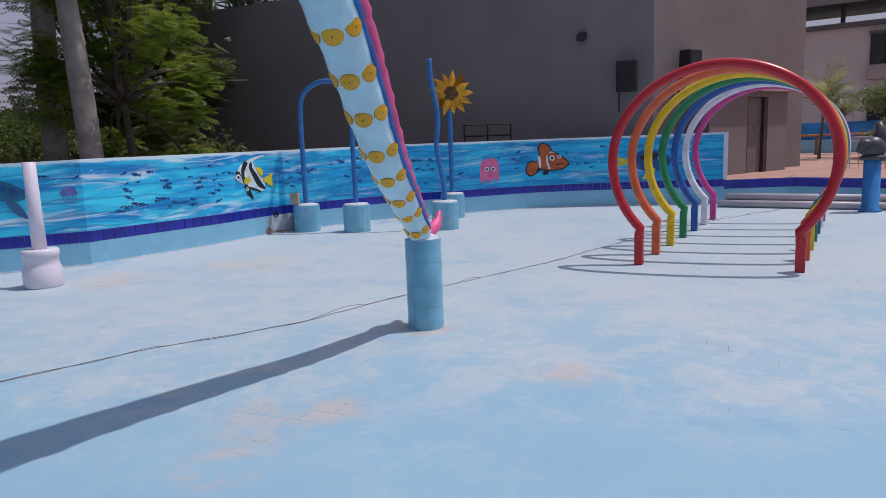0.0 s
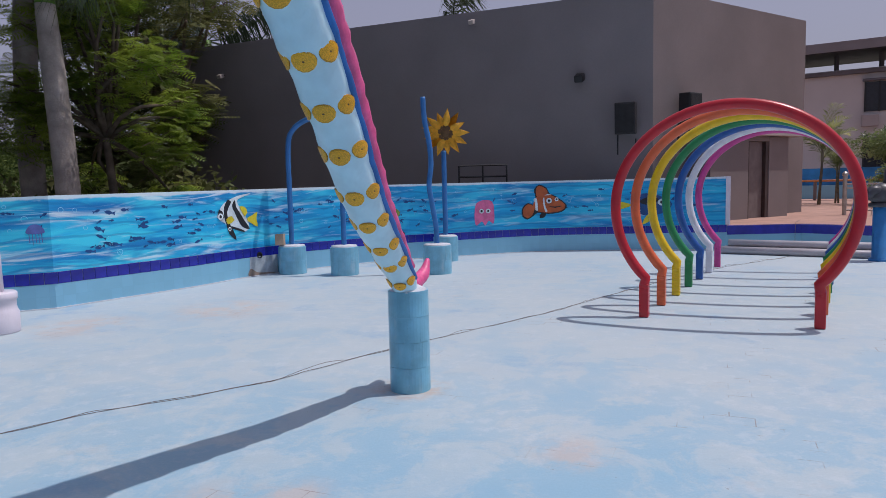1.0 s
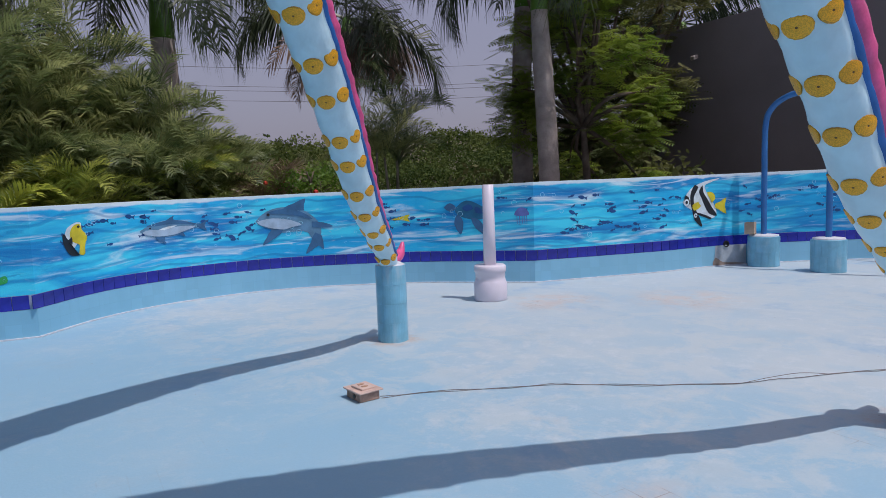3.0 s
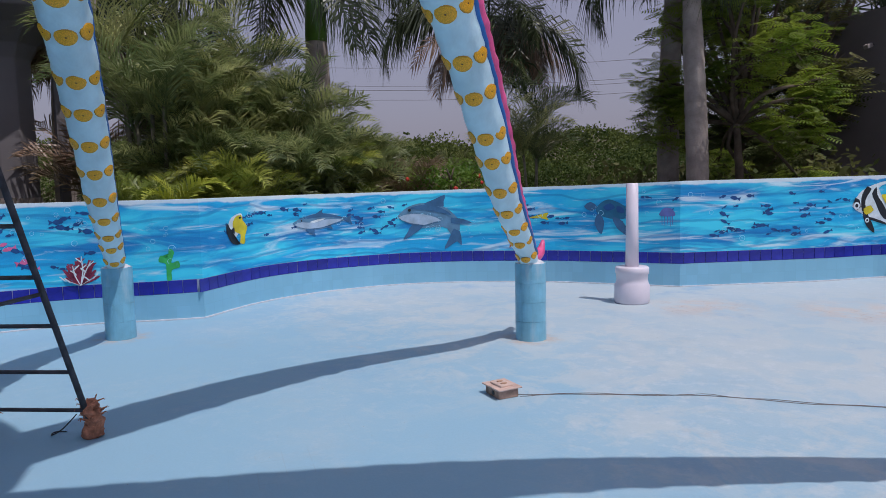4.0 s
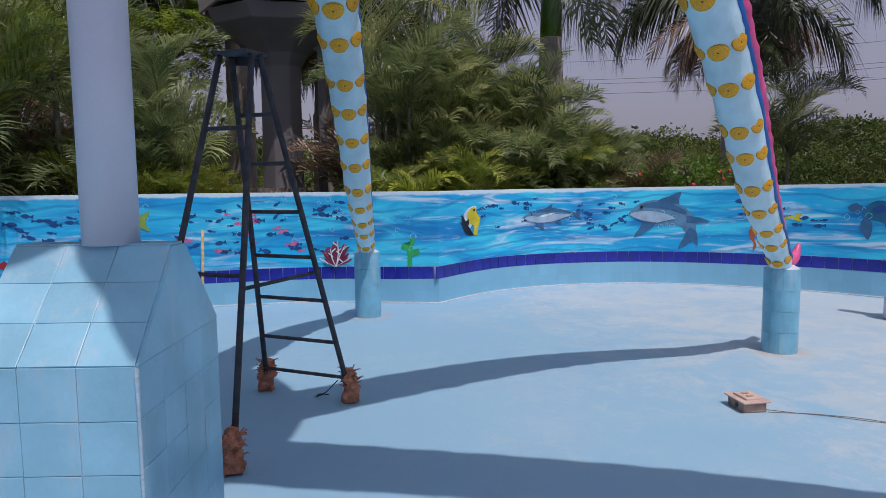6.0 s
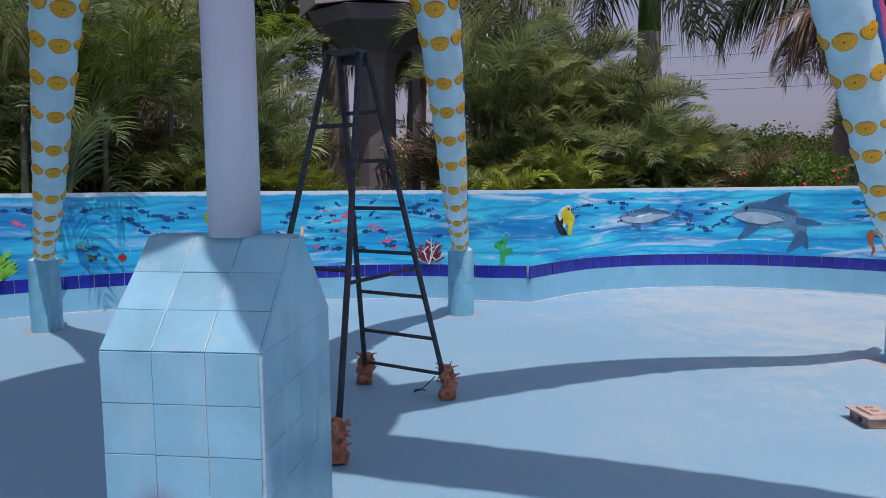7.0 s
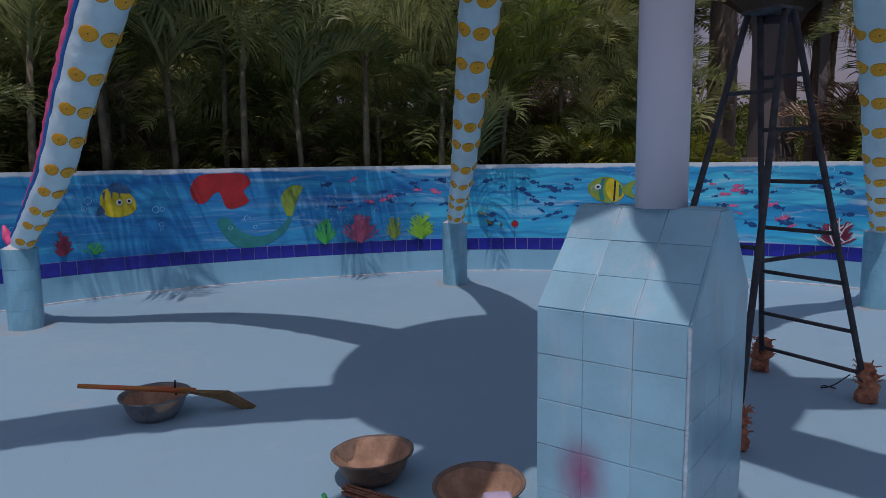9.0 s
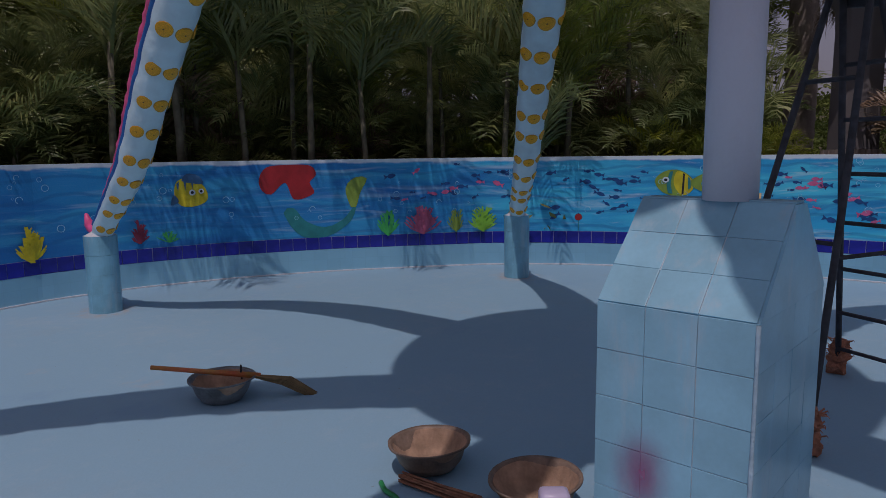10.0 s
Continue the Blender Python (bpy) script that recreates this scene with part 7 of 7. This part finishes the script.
for a, b in zip(ridge, ridge[1:]):
    for k in range(5):
        bm.faces.new((a[k], a[k + 1], b[k + 1], b[k]))
bmesh.ops.recalc_face_normals(bm, faces=bm.faces[:])
tagged(new("hillside", finish("hillside", bm, M_EARTH, True)), "low scrub-covered hill in the distance", "hill", kind="structure")
far = []
for _ in range(700):
    deg, d = r.uniform(6, 98), r.uniform(26, 92)
    h = float(np.interp(d, [26, 38, 55, 80, 100], [0, 1.9, 4.0, 7.0, 7.6])) * (0.75 + 0.35 * noise.noise(Vector((deg * 0.12, d * 0.03, 0))))
    grow = 1.7 if r.random() < 0.12 else 1.0
    far.append((*polar(deg, d), GZ - 0.2 + h, r.uniform(1.0, 2.4) * grow, r.uniform(0.7, 1.8) * grow))
close = [s for s in far if math.hypot(s[0], s[1]) < 46]
scatter_leaves("far_woods", "olive green thorn scrub covering the hill", "scrub", 42, [s for s in far if s not in close], 230, 0.15, M_HILL)
scatter_leaves("thorn_scrub", "low olive thorn scrub at the foot of the hill", "scrub", 43, close, 520, 0.08, M_HILL)
lines = thing("power_lines", "thin power lines far behind the trees", "cable", loc=(-30, 40, 9))
for k, z in enumerate((0.0, 0.7, 1.0, 2.3)):
    bm = bmesh.new()
    pts = [Vector((-45 * t + 18, -46 * t + 20, z - 1.6 * math.sin(math.pi * t) + 0.2)) for t in np.linspace(0, 1, 16)]
    tube(bm, pts, 0.014, 4)
    part("wire", bm, M_CONC, lines)

# ---- waterline tiles, one by one ----
bm = bmesh.new()
box(bm, (0.157, 0.012, 0.153), Matrix(), 0.002)
band_mesh = finish("band_tile", bm, M_BAND)
s, rr = 0.09, random.Random(3)
while s < ALONG[-1] - 0.1:
    p, t = wall_at(s)
    q = on_wall(s, band_top(s) - 0.08, 0.004)
    ob = new("band_tile", band_mesh)
    ob.parent = wall_of(s)
    slope = (band_top(s + 0.1) - band_top(s - 0.1)) / 0.2
    ob.matrix_basis = Matrix.Translation(q) @ pose(0, 0, 0, 0, -math.degrees(math.atan(slope)), math.degrees(math.atan2(t.y, t.x))) @ pose(0, 0, 0, rr.gauss(0, 0.4), rr.gauss(0, 0.3), rr.gauss(0, 0.4))
    s += 0.1635
